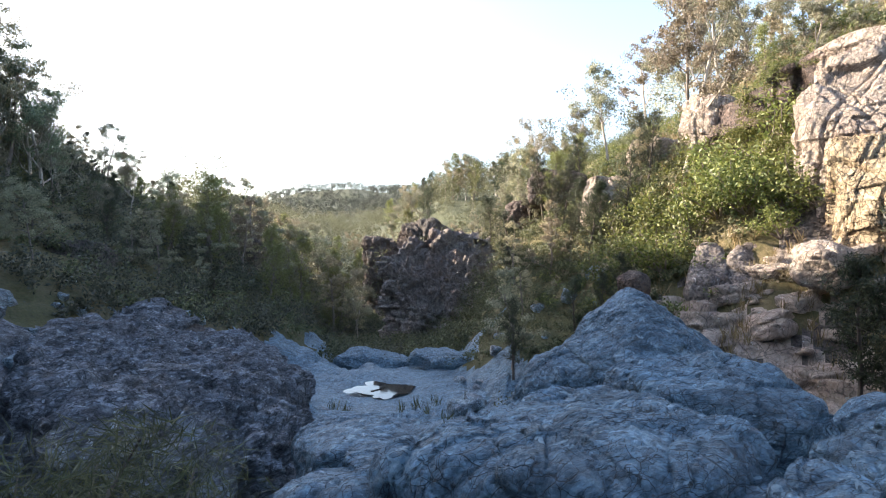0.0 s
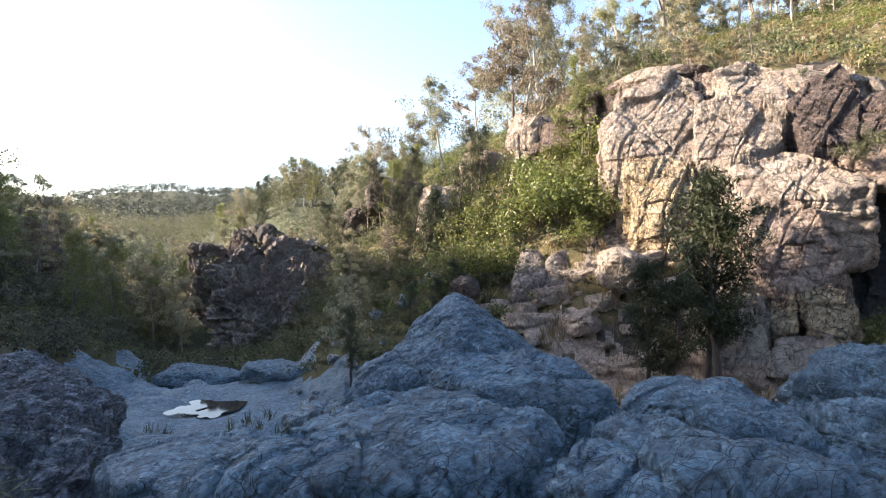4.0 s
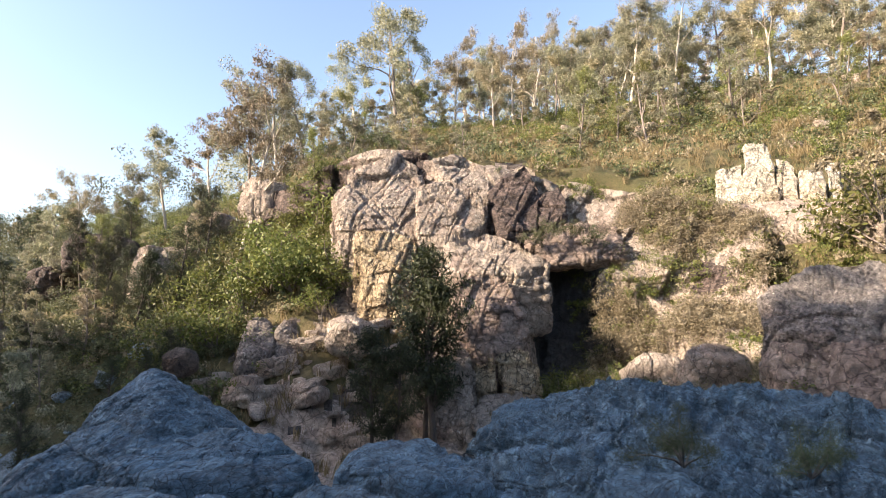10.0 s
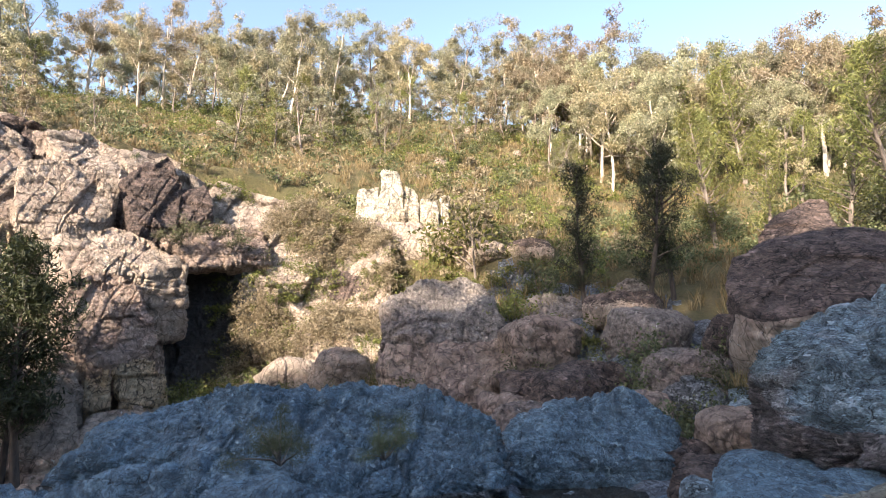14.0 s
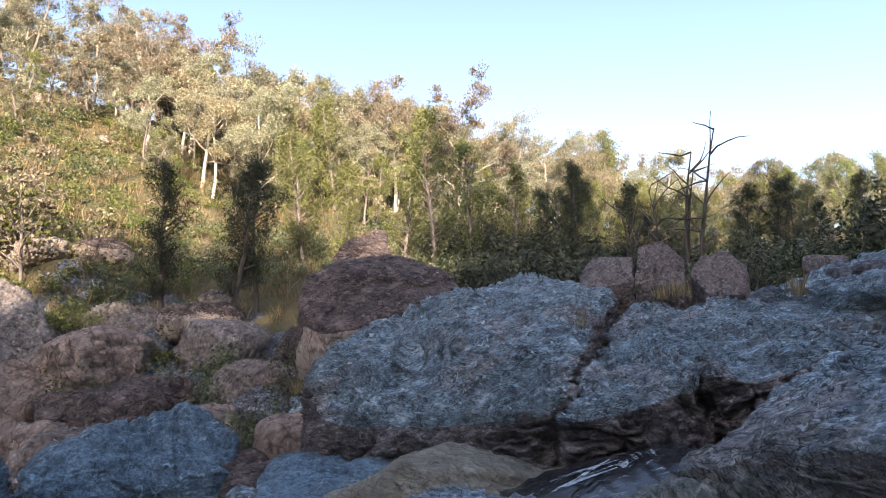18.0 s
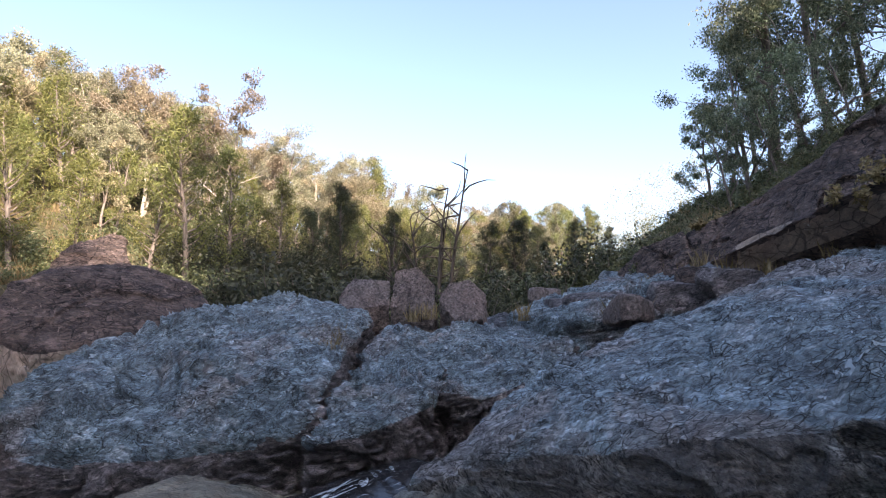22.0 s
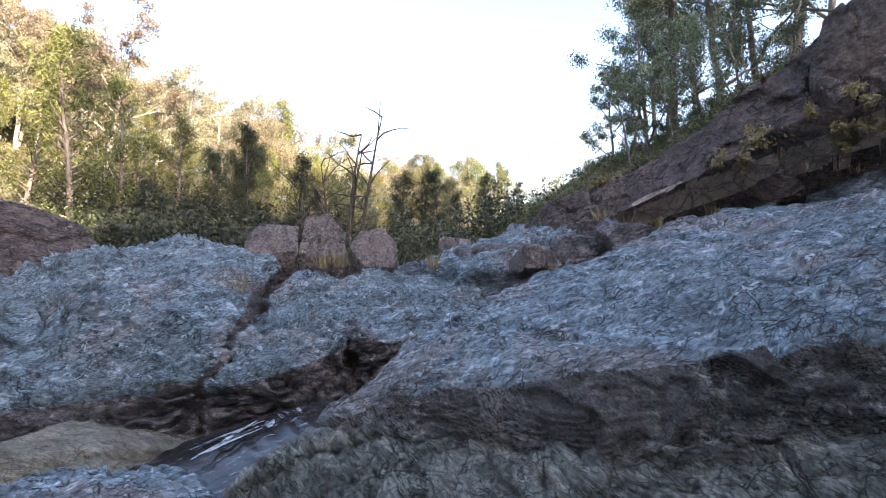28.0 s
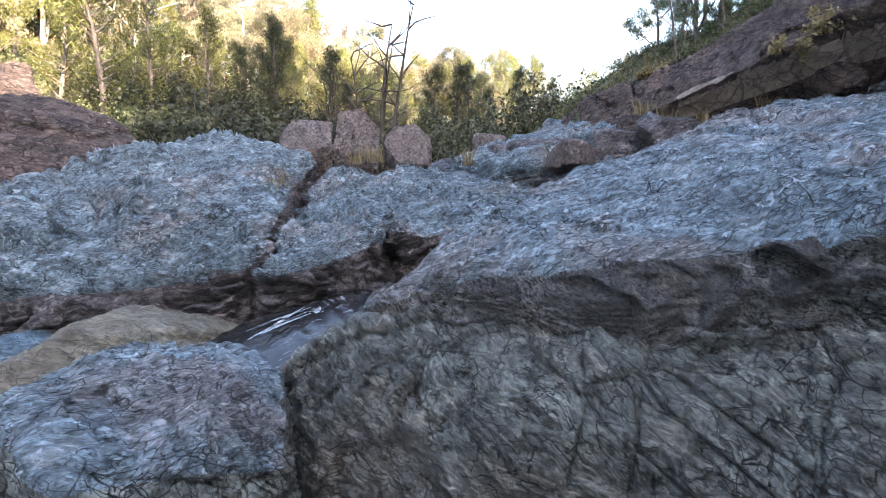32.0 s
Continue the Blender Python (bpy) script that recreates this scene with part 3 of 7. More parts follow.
def build_ground():
    na = 900
    a = np.radians(np.linspace(0, 360, na, endpoint=False))
    r = np.concatenate([np.exp(np.linspace(math.log(0.25), math.log(60), 360))[:-1], np.exp(np.linspace(math.log(60), math.log(2600), 110))])
    nr = len(r)
    A, Rr = np.meshgrid(a, r, indexing="ij")
    x, y = (Rr * np.sin(A)).ravel(), (Rr * np.cos(A)).ravel()
    z = ground_z(x, y)
    bare = bedrock(x, y)
    rr = Rr.ravel()
    k = smooth(-0.05, 0.12, bare)
    near = rr < 60
    p = np.stack([x, y, z * 1.5], 1)[near]
    s1, e1 = joints(p, 3, 0.55, ((1, 0.35, 0), (-0.3, 1, 0), (0.2, 0.2, 1)), 0.3)
    s2, e2 = joints(p, 9, 1.7, ((1, -0.25, 0), (0.4, 1, 0), (0.2, 0.2, 1)), 0.3)
    fine = 0.5 * s1 - 0.25 * (1 - smooth(0, 0.12, e1)) + 0.16 * s2 - 0.08 * (1 - smooth(0, 0.15, e2)) + 0.10 * fbm(p * 1.5, 4, 12)
    for az, d, el, rx in BASINS:
        c = polar(az, d)
        k = k * smooth(rx * 1.6, rx * 3.4, np.hypot(x - c.x, y - c.y))
    z[near] += k[near] * fine * smooth(1.5, 6, rr[near])
    v = np.stack([x, y, z], 1)
    i, j = np.meshgrid(np.arange(na), np.arange(nr - 1), indexing="ij")
    i2 = (i + 1) % na
    f = np.stack([i * nr + j, i * nr + j + 1, i2 * nr + j + 1, i2 * nr + j], -1).reshape(-1, 4)
    c = len(v)
    v = np.vstack([v, [[0, 0, gz(0, 0)]]])
    f = np.vstack([f, np.stack([np.full(na // 2, c), np.arange(0, na, 2) * nr, (np.arange(0, na, 2) + 1) * nr, ((np.arange(0, na, 2) + 2) % na) * nr], 1)])
    me = mesh_from("ground", v, f, GROUND)
    me.materials.append(ROCK_GREY)
    me.materials.append(ROCK_TAN)
    me.materials.append(FOREST_FLOOR)
    me.materials.append(ROCK_DARK)
    me.materials.append(ROCK_ROUGH)
    me.materials.append(ROCK_FACE)
    fx, fy = v[f].mean(1)[:, 0], v[f].mean(1)[:, 1]
    fb = bedrock(fx, fy)
    fr = np.hypot(fx, fy)
    fa = np.degrees(np.arctan2(fx, fy)) + 6 * fbm(np.stack([fx, fy, fx * 0], 1) * 0.3, 3, 4)
    patch = fbm(np.stack([fx, fy, fx * 0], 1) * 0.45, 4, 61)
    fa2 = np.degrees(np.arctan2(fx, fy))
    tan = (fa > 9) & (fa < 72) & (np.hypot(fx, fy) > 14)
    # dark patches within the tan bank stand in for its shade
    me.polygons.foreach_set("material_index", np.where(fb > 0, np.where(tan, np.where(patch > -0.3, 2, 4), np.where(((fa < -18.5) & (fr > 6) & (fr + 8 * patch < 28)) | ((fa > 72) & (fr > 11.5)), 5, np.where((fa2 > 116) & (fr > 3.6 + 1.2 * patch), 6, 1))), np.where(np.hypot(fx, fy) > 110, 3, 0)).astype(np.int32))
    ob = new("ground", me)
    tagged(ob, "gorge floor of bare grey bedrock under grassy hillsides", "ground", kind="structure")
    return ob


ground = build_ground()


# ---- rocks ----
def rock_mesh(name, size, seed, mat, n=28, cuts=10, square=3.0, rough=0.10, crack=0.0, strata=0.0, freq=1.0, tilt=(0.2, 0.1, 1.0), face=None, flat=0.35, bite=0.70, band=None, fold=0.0, detail=1.0):
    """A stone: a rounded block with broken planes, steps between joints, ledges along its bedding, and grain."""
    rng = np.random.RandomState(seed)
    g = np.linspace(-1, 1, n)
    U, V = np.meshgrid(g, g, indexing="ij")
    U, V = np.tan(U * 0.7854), np.tan(V * 0.7854)
    pts, faces, base = [], [], 0
    idx = np.arange(n * n).reshape(n, n)
    quad = np.stack([idx[:-1, :-1], idx[1:, :-1], idx[1:, 1:], idx[:-1, 1:]], -1).reshape(-1, 4)
    for axis in range(3):
        for s in (1, -1):
            q = np.empty((n, n, 3))
            q[..., axis], q[..., (axis + 1) % 3], q[..., (axis + 2) % 3] = s, U * s, V
            pts.append(q.reshape(-1, 3))
            faces.append(quad + base)
            base += n * n
    p, f = np.vstack(pts), np.vstack(faces)
    u = p / np.linalg.norm(p, axis=1, keepdims=True)
    _, first, inv = np.unique(np.round(u * 5000 + 0.137).astype(np.int64), axis=0, return_index=True, return_inverse=True)
    f, u = inv.ravel()[f], u[first]
    p = u / (np.abs(u) ** square).sum(1, keepdims=True) ** (1 / square)
    for _ in range(cuts):
        nn = rng.normal(size=3)
        nn[2] *= 0.7
        nn /= np.linalg.norm(nn)
        d = rng.uniform(bite, 0.98) * (np.abs(nn) ** (square / (square - 1))).sum() ** ((square - 1) / square)
        s = np.maximum(0, p @ nn - d)
        p = p - s[:, None] * nn * 0.9
    size = np.array(size, float)
    w = p * size
    q = w + seed * 7.3
    m = float(np.prod(size)) ** (1 / 3)
    dis = rough * m * fbm(q * 0.9 * freq / m, 5, seed, 0.55)
    if crack:
        s1, e1 = joints(q, seed, 1.15 * freq / m)
        s2, e2 = joints(q, seed + 3, 3.1 * freq / m)
        s3, e3 = joints(q, seed + 6, 8.0 * freq / m)
        dis = dis + detail * crack * m * (0.16 * s3 - 0.08 * (1 - smooth(0, 0.15, e3)))
        dis = dis + crack * m * (s1 - 0.55 * (1 - smooth(0, 0.09, e1)) + detail * (0.35 * s2 - 0.2 * (1 - smooth(0, 0.12, e2))))
    if fold:
        # bulging lobes with creases between them
        bent = q * 1.3 * freq / m + 0.35 * np.stack([fbm(q * 0.8 / m, 2, seed + 40 + k) for k in range(3)], 1)
        e4, r4 = cells(bent * np.array((1.0, 0.7, 0.7)), seed + 50)
        e5, r5 = cells(bent * 2.7, seed + 57)
        dis = dis + fold * m * (np.sqrt(np.clip(e4, 0, 1)) - 0.5 + 0.5 * (r4 - 0.5) + 0.2 * np.sqrt(np.clip(e5, 0, 1)))
    if strata:
        t = np.array(tilt) / np.linalg.norm(tilt)
        for g, (k, share) in enumerate(((3.6, 1.0), (8.5, 0.5))):
            h = (q @ t) * k * freq / m + fbm(q * 1.1 / m, 3, seed + 8 + g) * 1.3 * (1 + g)
            fr = h - np.floor(h)
            amp = np.clip(0.35 + 1.5 * fbm(q * 1.2 * freq / m, 2, seed + 2 + g), 0, 1.5) * share
            dis = dis + strata * m * amp * smooth(0.45, 0.6, np.abs(u[:, 2])) * (smooth(0.0, 0.9, fr) - smooth(0.9, 1.0, fr) - 0.3)
    plain = w
    w = w + u * dis[:, None]
    me = mesh_from(name, w, f, mat)
    if face is not None:
        me.materials.append(face)
        near = 0.75 * plain + 0.25 * w
        a, b, c = near[f[:, 0]], near[f[:, 1]], near[f[:, 3]]
        nz = np.cross(b - a, c - a)
        nz = nz[:, 2] / np.maximum(np.linalg.norm(nz, axis=1), 1e-9)
        nz = nz + 0.12 * fbm(w[f[:, 0]] / m * 2, 3, seed)
        which = (nz < flat).astype(np.int32)
        if band:
            # shade below the upper edge, put in as a third material
            me.materials.append(band[0])
            mid = w[f].mean(1)
            low = band[1] + band[2] * mid[:, 0] + 0.45 * fbm(mid * np.array((1.6, 1.6, 0.6)), 4, seed + 5)
            which[(which == 1) & (mid[:, 2] > low)] = 2
        me.polygons.foreach_set("material_index", which)
    return me


def rock(name, mat, az, r, z, size, turn=0, lean=(0, 0), seed=1, label="", category="rock", group="", **kw):
    """A stone whose middle lies at bearing az, distance r, height z. Its own x runs across the line of sight, y along it."""
    ob = new(name, rock_mesh(name, size, seed, mat, **kw))
    ob.matrix_world = Matrix.Translation(polar(az, r, z)) @ (Matrix.Rotation(radians(-az + turn), 4, "Z") @ Matrix.Rotation(radians(lean[0]), 4, "X") @ Matrix.Rotation(radians(lean[1]), 4, "Y"))
    return tagged(ob, label, category, group)


def sighted(az, el, r):
    return r * math.tan(radians(el))


def hull_planes(points):
    """The flat sides of the block that these corners span: outward normals and distances from their middle."""
    bm = bmesh.new()
    for p in points:
        bm.verts.new(p)
    bmesh.ops.convex_hull(bm, input=bm.verts)
    bm.normal_update()
    c = np.mean([v.co[:] for v in bm.verts if v.link_faces], axis=0)
    nn = []
    for f in sorted(bm.faces, key=lambda f: -f.calc_area()):
        n = np.array(f.normal)
        d = float(n @ (np.array(f.verts[0].co) - c))
        if d < 0:
            n, d = -n, -d
        if f.calc_area() > 1e-4 and all(n @ a < 0.985 for a, b in nn):
            nn.append((n, max(d, 0.05)))
    bm.free()
    return c, np.array([a for a, b in nn]), np.array([b for a, b in nn])


def hewn(name, mat, corners, base, seed, label, n=110, sharp=16, under=0.0, lump=0.10, block=0.10, freq=0.7, lobe=0.0, lobes=1.0, bed=0.0, dip=(0.25, -0.35, 0.9), face=None, flat=0.35, lip_shade=None, grain=0.035, category="rock", group="", parent=None):
    """A stone hewn to a few corners (bearing, distance, height) that stands on the level base: worn edges, steps between joints,
    lobes with creases between them, ledges along its bedding. All sizes are metres."""
    pts = [polar(*c) for c in corners] + [polar(az, r + under, base) for az, r, z in corners]
    c, nn, dd = hull_planes(pts)
    size = np.ptp(np.array([p[:] for p in pts]), axis=0) / 2
    g = np.tan(np.linspace(-1, 1, n) * 0.7854)
    U, V = np.meshgrid(g, g, indexing="ij")
    idx = np.arange(n * n).reshape(n, n)
    quad = np.stack([idx[:-1, :-1], idx[1:, :-1], idx[1:, 1:], idx[:-1, 1:]], -1).reshape(-1, 4)
    ps, fs = [], []
    for axis in range(3):
        for side in (1, -1):
            q = np.empty((n, n, 3))
            q[..., axis], q[..., (axis + 1) % 3], q[..., (axis + 2) % 3] = side, U * side, V
            ps.append(q.reshape(-1, 3))
            fs.append(quad + len(fs) * n * n)
    u, f = np.vstack(ps), np.vstack(fs)
    u = u / np.linalg.norm(u, axis=1, keepdims=True)
    _, first, inv = np.unique(np.round(u * 5000 + 0.137).astype(np.int64), axis=0, return_index=True, return_inverse=True)
    f, u = inv.ravel()[f], u[first] * size
    h = np.maximum(0, u @ nn.T / dd)
    x = u / (h ** sharp).sum(1, keepdims=True) ** (1 / sharp)
    h = np.maximum(0, x @ nn.T / dd) ** (sharp - 1)
    out = h @ (nn / dd[:, None])
    out /= np.linalg.norm(out, axis=1, keepdims=True)
    x = x + c
    q = (x + seed * 3.1).astype(np.float32)
    d = lump * fbm(q * 0.8, 5, seed, 0.55)
    if block:
        axes = ((1, 0.4, 0.1), (-0.4, 1, 0.2), tuple(dip))
        s1, e1 = joints(q, seed, freq, axes, 0.12)
        s2, e2 = joints(q, seed + 3, freq * 2.7, axes, 0.12)
        s3, e3 = joints(q, seed + 6, freq * 7.0, axes, 0.15)
        d = d + block * (s1 - 0.22 * (1 - smooth(0, 0.03, e1)) + 0.45 * s2 - 0.16 * (1 - smooth(0, 0.06, e2)) + 0.16 * s3 - 0.06 * (1 - smooth(0, 0.10, e3)))
    if lobe:
        bent = q * lobes + 0.4 * np.stack([fbm(q * 0.8, 2, seed + 40 + k) for k in range(3)], 1)
        e4, r4 = cells(bent * np.array((1.0, 0.6, 0.8)), seed + 50)
        e5, r5 = cells(bent * np.array((3.4, 2.0, 2.6)), seed + 57)
        e6, r6 = cells(bent * np.array((9.0, 5.0, 7.0)), seed + 61)
        d = d + lobe * (1.1 * np.sqrt(np.clip(e4, 0, 1)) - 0.5 + 0.9 * (r4 - 0.5) + 0.42 * np.sqrt(np.clip(e5, 0, 0.5)) + 0.3 * (r5 - 0.5) + 0.22 * np.sqrt(np.clip(e6, 0, 0.4)) + 0.1 * (r6 - 0.5))
    if bed:
        t = np.array(dip) / np.linalg.norm(dip)
        for k, (rate, share) in enumerate(((2.2, 1.0), (6.0, 0.45), (15.0, 0.2))):
            w = (q @ t) * rate + fbm(q * np.array((0.5, 0.9, 0.9), np.float32), 4, seed + 8 + k) * (2.2 + 1.6 * k)
            w = w - np.floor(w)
            amp = np.clip(0.5 + 1.4 * fbm(q * 0.9, 2, seed + 2 + k), 0, 1.4) * share
            d = d + bed * amp * (smooth(0.0, 0.93, w) - smooth(0.93, 1.0, w) - 0.4)
    d = d + grain * (ridged(q * 3.0, 4, seed + 70) - 0.4)
    x2 = x + out * d[:, None]
    me = mesh_from(name, x2 - c, f, mat)
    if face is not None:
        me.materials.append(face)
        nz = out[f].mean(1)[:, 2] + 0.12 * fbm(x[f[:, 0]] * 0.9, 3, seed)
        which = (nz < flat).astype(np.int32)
        if lip_shade:
            # shade below the upper edge, put in as a darker material
            me.materials.append(lip_shade[0])
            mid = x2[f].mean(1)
            top = lip_shade[1] + lip_shade[2] * (np.degrees(np.arctan2(mid[:, 0], mid[:, 1])) - 150) + 0.22 * fbm(mid * np.array((1.8, 1.8, 0.5)), 4, seed + 5)
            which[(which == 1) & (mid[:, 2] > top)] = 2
        me.polygons.foreach_set("material_index", which)
    ob = new(name, me)
    ob.matrix_world = Matrix.Translation(c)
    if parent is not None:
        ob.parent = parent
        return tagged(ob, label)
    return tagged(ob, label, category, group)


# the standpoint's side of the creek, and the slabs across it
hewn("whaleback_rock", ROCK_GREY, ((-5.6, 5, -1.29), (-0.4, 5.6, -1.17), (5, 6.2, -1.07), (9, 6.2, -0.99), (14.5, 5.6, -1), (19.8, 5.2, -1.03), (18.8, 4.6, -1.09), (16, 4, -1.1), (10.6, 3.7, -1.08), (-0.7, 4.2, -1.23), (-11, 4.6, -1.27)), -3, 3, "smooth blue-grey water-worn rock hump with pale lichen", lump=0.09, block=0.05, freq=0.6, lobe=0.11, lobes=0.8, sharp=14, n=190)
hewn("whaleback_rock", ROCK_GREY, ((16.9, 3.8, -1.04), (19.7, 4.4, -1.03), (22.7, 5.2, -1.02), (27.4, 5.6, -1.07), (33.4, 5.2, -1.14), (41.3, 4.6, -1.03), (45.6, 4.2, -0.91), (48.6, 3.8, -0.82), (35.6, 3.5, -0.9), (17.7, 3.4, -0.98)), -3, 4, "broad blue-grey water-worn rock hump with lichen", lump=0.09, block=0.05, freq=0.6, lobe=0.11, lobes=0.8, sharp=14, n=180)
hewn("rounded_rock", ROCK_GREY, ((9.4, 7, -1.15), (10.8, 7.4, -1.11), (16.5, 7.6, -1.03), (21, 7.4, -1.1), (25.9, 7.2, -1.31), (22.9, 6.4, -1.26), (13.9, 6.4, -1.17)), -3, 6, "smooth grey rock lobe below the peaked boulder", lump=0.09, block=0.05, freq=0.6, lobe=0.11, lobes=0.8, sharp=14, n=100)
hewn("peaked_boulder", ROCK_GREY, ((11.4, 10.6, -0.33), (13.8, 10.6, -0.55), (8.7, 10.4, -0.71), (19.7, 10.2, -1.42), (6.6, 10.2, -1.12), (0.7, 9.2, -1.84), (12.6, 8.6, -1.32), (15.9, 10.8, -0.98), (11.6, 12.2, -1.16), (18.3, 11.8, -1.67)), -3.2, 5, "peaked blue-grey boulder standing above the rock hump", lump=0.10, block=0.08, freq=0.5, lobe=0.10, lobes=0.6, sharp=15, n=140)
hewn("rounded_rock", ROCK_GREY, ((-19.7, 4.9, -1.62), (-15.8, 5.6, -1.78), (-12.5, 6.4, -1.87), (-6.1, 6.2, -1.73), (-4.4, 5.4, -1.58), (-9.5, 4.3, -1.45), (-16.4, 4.6, -1.56)), -3.4, 14, "low rounded grey rock beside the hump", lump=0.09, block=0.05, freq=0.6, lobe=0.11, lobes=0.8, sharp=14, n=90)
hewn("rounded_rock", ROCK_GREY, ((-18.9, 8.8, -2.45), (-15.3, 9.8, -2.5), (-6, 9, -2.32), (-4, 7.6, -2.09), (-8.8, 7.2, -2.15), (-16.6, 7.4, -2.35)), -4.4, 15, "low water-worn rock above the pale creek bed", lump=0.09, block=0.05, freq=0.6, lobe=0.11, lobes=0.8, sharp=14, n=80)
hewn("rounded_rock", ROCK_GREY, ((26.4, 11, -2.32), (28.3, 11.6, -2.06), (32.5, 12.4, -1.92), (34.3, 12.2, -2.16), (33.7, 10.8, -2.31), (29.9, 10.4, -2.31)), -3.2, 7, "small leaning blue-grey rock in shade", lump=0.06, block=0.07, freq=0.9, lobe=0.04, sharp=12, n=60)
hewn("rounded_rock", ROCK_GREY, ((33.6, 9, -1.88), (35.2, 9.8, -1.74), (38, 10, -1.79), (40.8, 9.6, -2.01), (41.1, 8.4, -1.96), (34.3, 8, -1.97)), -3, 9, "small rounded blue-grey rock in shade", lump=0.06, block=0.05, freq=0.9, lobe=0.08, sharp=9, n=70)
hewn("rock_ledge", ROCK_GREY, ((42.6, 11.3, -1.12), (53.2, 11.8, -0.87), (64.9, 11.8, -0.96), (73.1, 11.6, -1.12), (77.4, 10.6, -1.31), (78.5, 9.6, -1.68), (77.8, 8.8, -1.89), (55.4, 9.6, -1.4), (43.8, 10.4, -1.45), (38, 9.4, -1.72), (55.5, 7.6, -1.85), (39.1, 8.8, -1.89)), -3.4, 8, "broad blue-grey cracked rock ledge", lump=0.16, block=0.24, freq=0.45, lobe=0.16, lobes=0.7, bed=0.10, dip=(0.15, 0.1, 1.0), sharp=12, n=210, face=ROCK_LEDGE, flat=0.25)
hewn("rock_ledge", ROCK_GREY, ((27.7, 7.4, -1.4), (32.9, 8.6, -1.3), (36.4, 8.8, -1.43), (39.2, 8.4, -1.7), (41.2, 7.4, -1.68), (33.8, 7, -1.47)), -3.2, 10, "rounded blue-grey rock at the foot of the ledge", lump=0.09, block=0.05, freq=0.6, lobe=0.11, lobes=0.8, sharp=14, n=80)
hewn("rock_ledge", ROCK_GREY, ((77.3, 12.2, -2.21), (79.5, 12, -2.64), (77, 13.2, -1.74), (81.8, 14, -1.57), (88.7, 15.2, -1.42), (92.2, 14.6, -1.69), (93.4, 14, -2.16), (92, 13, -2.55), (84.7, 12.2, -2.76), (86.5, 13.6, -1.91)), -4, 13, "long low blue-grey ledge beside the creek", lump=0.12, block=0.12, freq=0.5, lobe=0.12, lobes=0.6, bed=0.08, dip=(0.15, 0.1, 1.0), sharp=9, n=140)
hewn("shelf_rock", ROCK_GREY, ((94.4, 9.6, -2.32), (94.7, 11.4, -2.02), (99.6, 12, -1.86), (106.2, 10.4, -2.01), (108.7, 9.2, -2.18), (115.7, 8.6, -1.93), (116.6, 8.2, -1.96), (97.6, 8.8, -2.14)), -3.6, 12, "low pale grey rock shelf", lump=0.08, block=0.09, freq=0.7, lobe=0.05, sharp=12, n=110)
# purple-brown sides, darker than the sky-lit tops: their shade put into the colour
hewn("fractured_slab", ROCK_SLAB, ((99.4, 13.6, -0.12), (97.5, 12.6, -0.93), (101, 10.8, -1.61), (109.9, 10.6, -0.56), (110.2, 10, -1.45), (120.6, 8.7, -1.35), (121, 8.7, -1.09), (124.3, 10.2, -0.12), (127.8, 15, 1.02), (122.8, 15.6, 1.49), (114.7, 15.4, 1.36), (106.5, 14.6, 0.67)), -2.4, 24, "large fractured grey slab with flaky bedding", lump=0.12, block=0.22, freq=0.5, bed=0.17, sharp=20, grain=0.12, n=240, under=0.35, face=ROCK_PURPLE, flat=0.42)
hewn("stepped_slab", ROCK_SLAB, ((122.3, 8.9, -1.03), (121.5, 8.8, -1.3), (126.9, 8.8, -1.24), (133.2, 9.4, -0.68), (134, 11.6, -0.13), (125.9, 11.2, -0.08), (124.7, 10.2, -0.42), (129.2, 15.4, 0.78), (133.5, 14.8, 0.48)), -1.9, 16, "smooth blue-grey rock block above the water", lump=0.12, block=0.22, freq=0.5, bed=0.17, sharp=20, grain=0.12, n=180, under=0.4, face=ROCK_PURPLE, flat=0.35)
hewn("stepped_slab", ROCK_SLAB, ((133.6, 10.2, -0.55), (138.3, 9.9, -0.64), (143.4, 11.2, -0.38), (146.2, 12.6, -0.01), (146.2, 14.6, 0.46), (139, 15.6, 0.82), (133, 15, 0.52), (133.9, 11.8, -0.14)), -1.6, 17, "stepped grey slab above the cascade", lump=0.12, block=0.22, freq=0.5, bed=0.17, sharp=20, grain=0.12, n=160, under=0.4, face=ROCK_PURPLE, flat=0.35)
hewn("shelf_slab", ROCK_SLAB, ((139.8, 15.6, 1.08), (146.6, 17, 1.55), (153.5, 19, 2.45), (156.6, 15.4, 1.55), (155.2, 13, 0.47), (146.3, 13.2, 0.34)), -0.6, 19, "blue-grey sloping rock shelf", lump=0.12, block=0.22, freq=0.5, bed=0.17, sharp=20, grain=0.12, n=120)
hewn("leaning_slab", ROCK_SLAB, ((146.4, 8.6, 0.05), (140.7, 7.8, -0.53), (134.3, 7, -0.91), (129.5, 6.2, -1.17), (136, 5.6, -1.24), (143.6, 5.3, -1.13), (152.7, 5.3, -0.83), (160.7, 5.5, -0.58), (169, 5.5, -0.4), (174.9, 5.5, -0.24), (154.5, 9, -0.11), (160.3, 11, 0.48), (167, 12.5, 1.22), (177.8, 12.5, 1.56), (188, 5.6, -0.1), (188, 12.5, 1.8)), -3, 20, "wide tilted grey slab with a ribbed face painted dark as shade", lump=0.10, block=0.07, freq=0.45, bed=0.15, sharp=26, n=330, under=0.9, grain=0.10, face=ROCK_FACE, flat=0.6, lip_shade=(ROCK_LIP_SHADE, -3.0, 0.0))
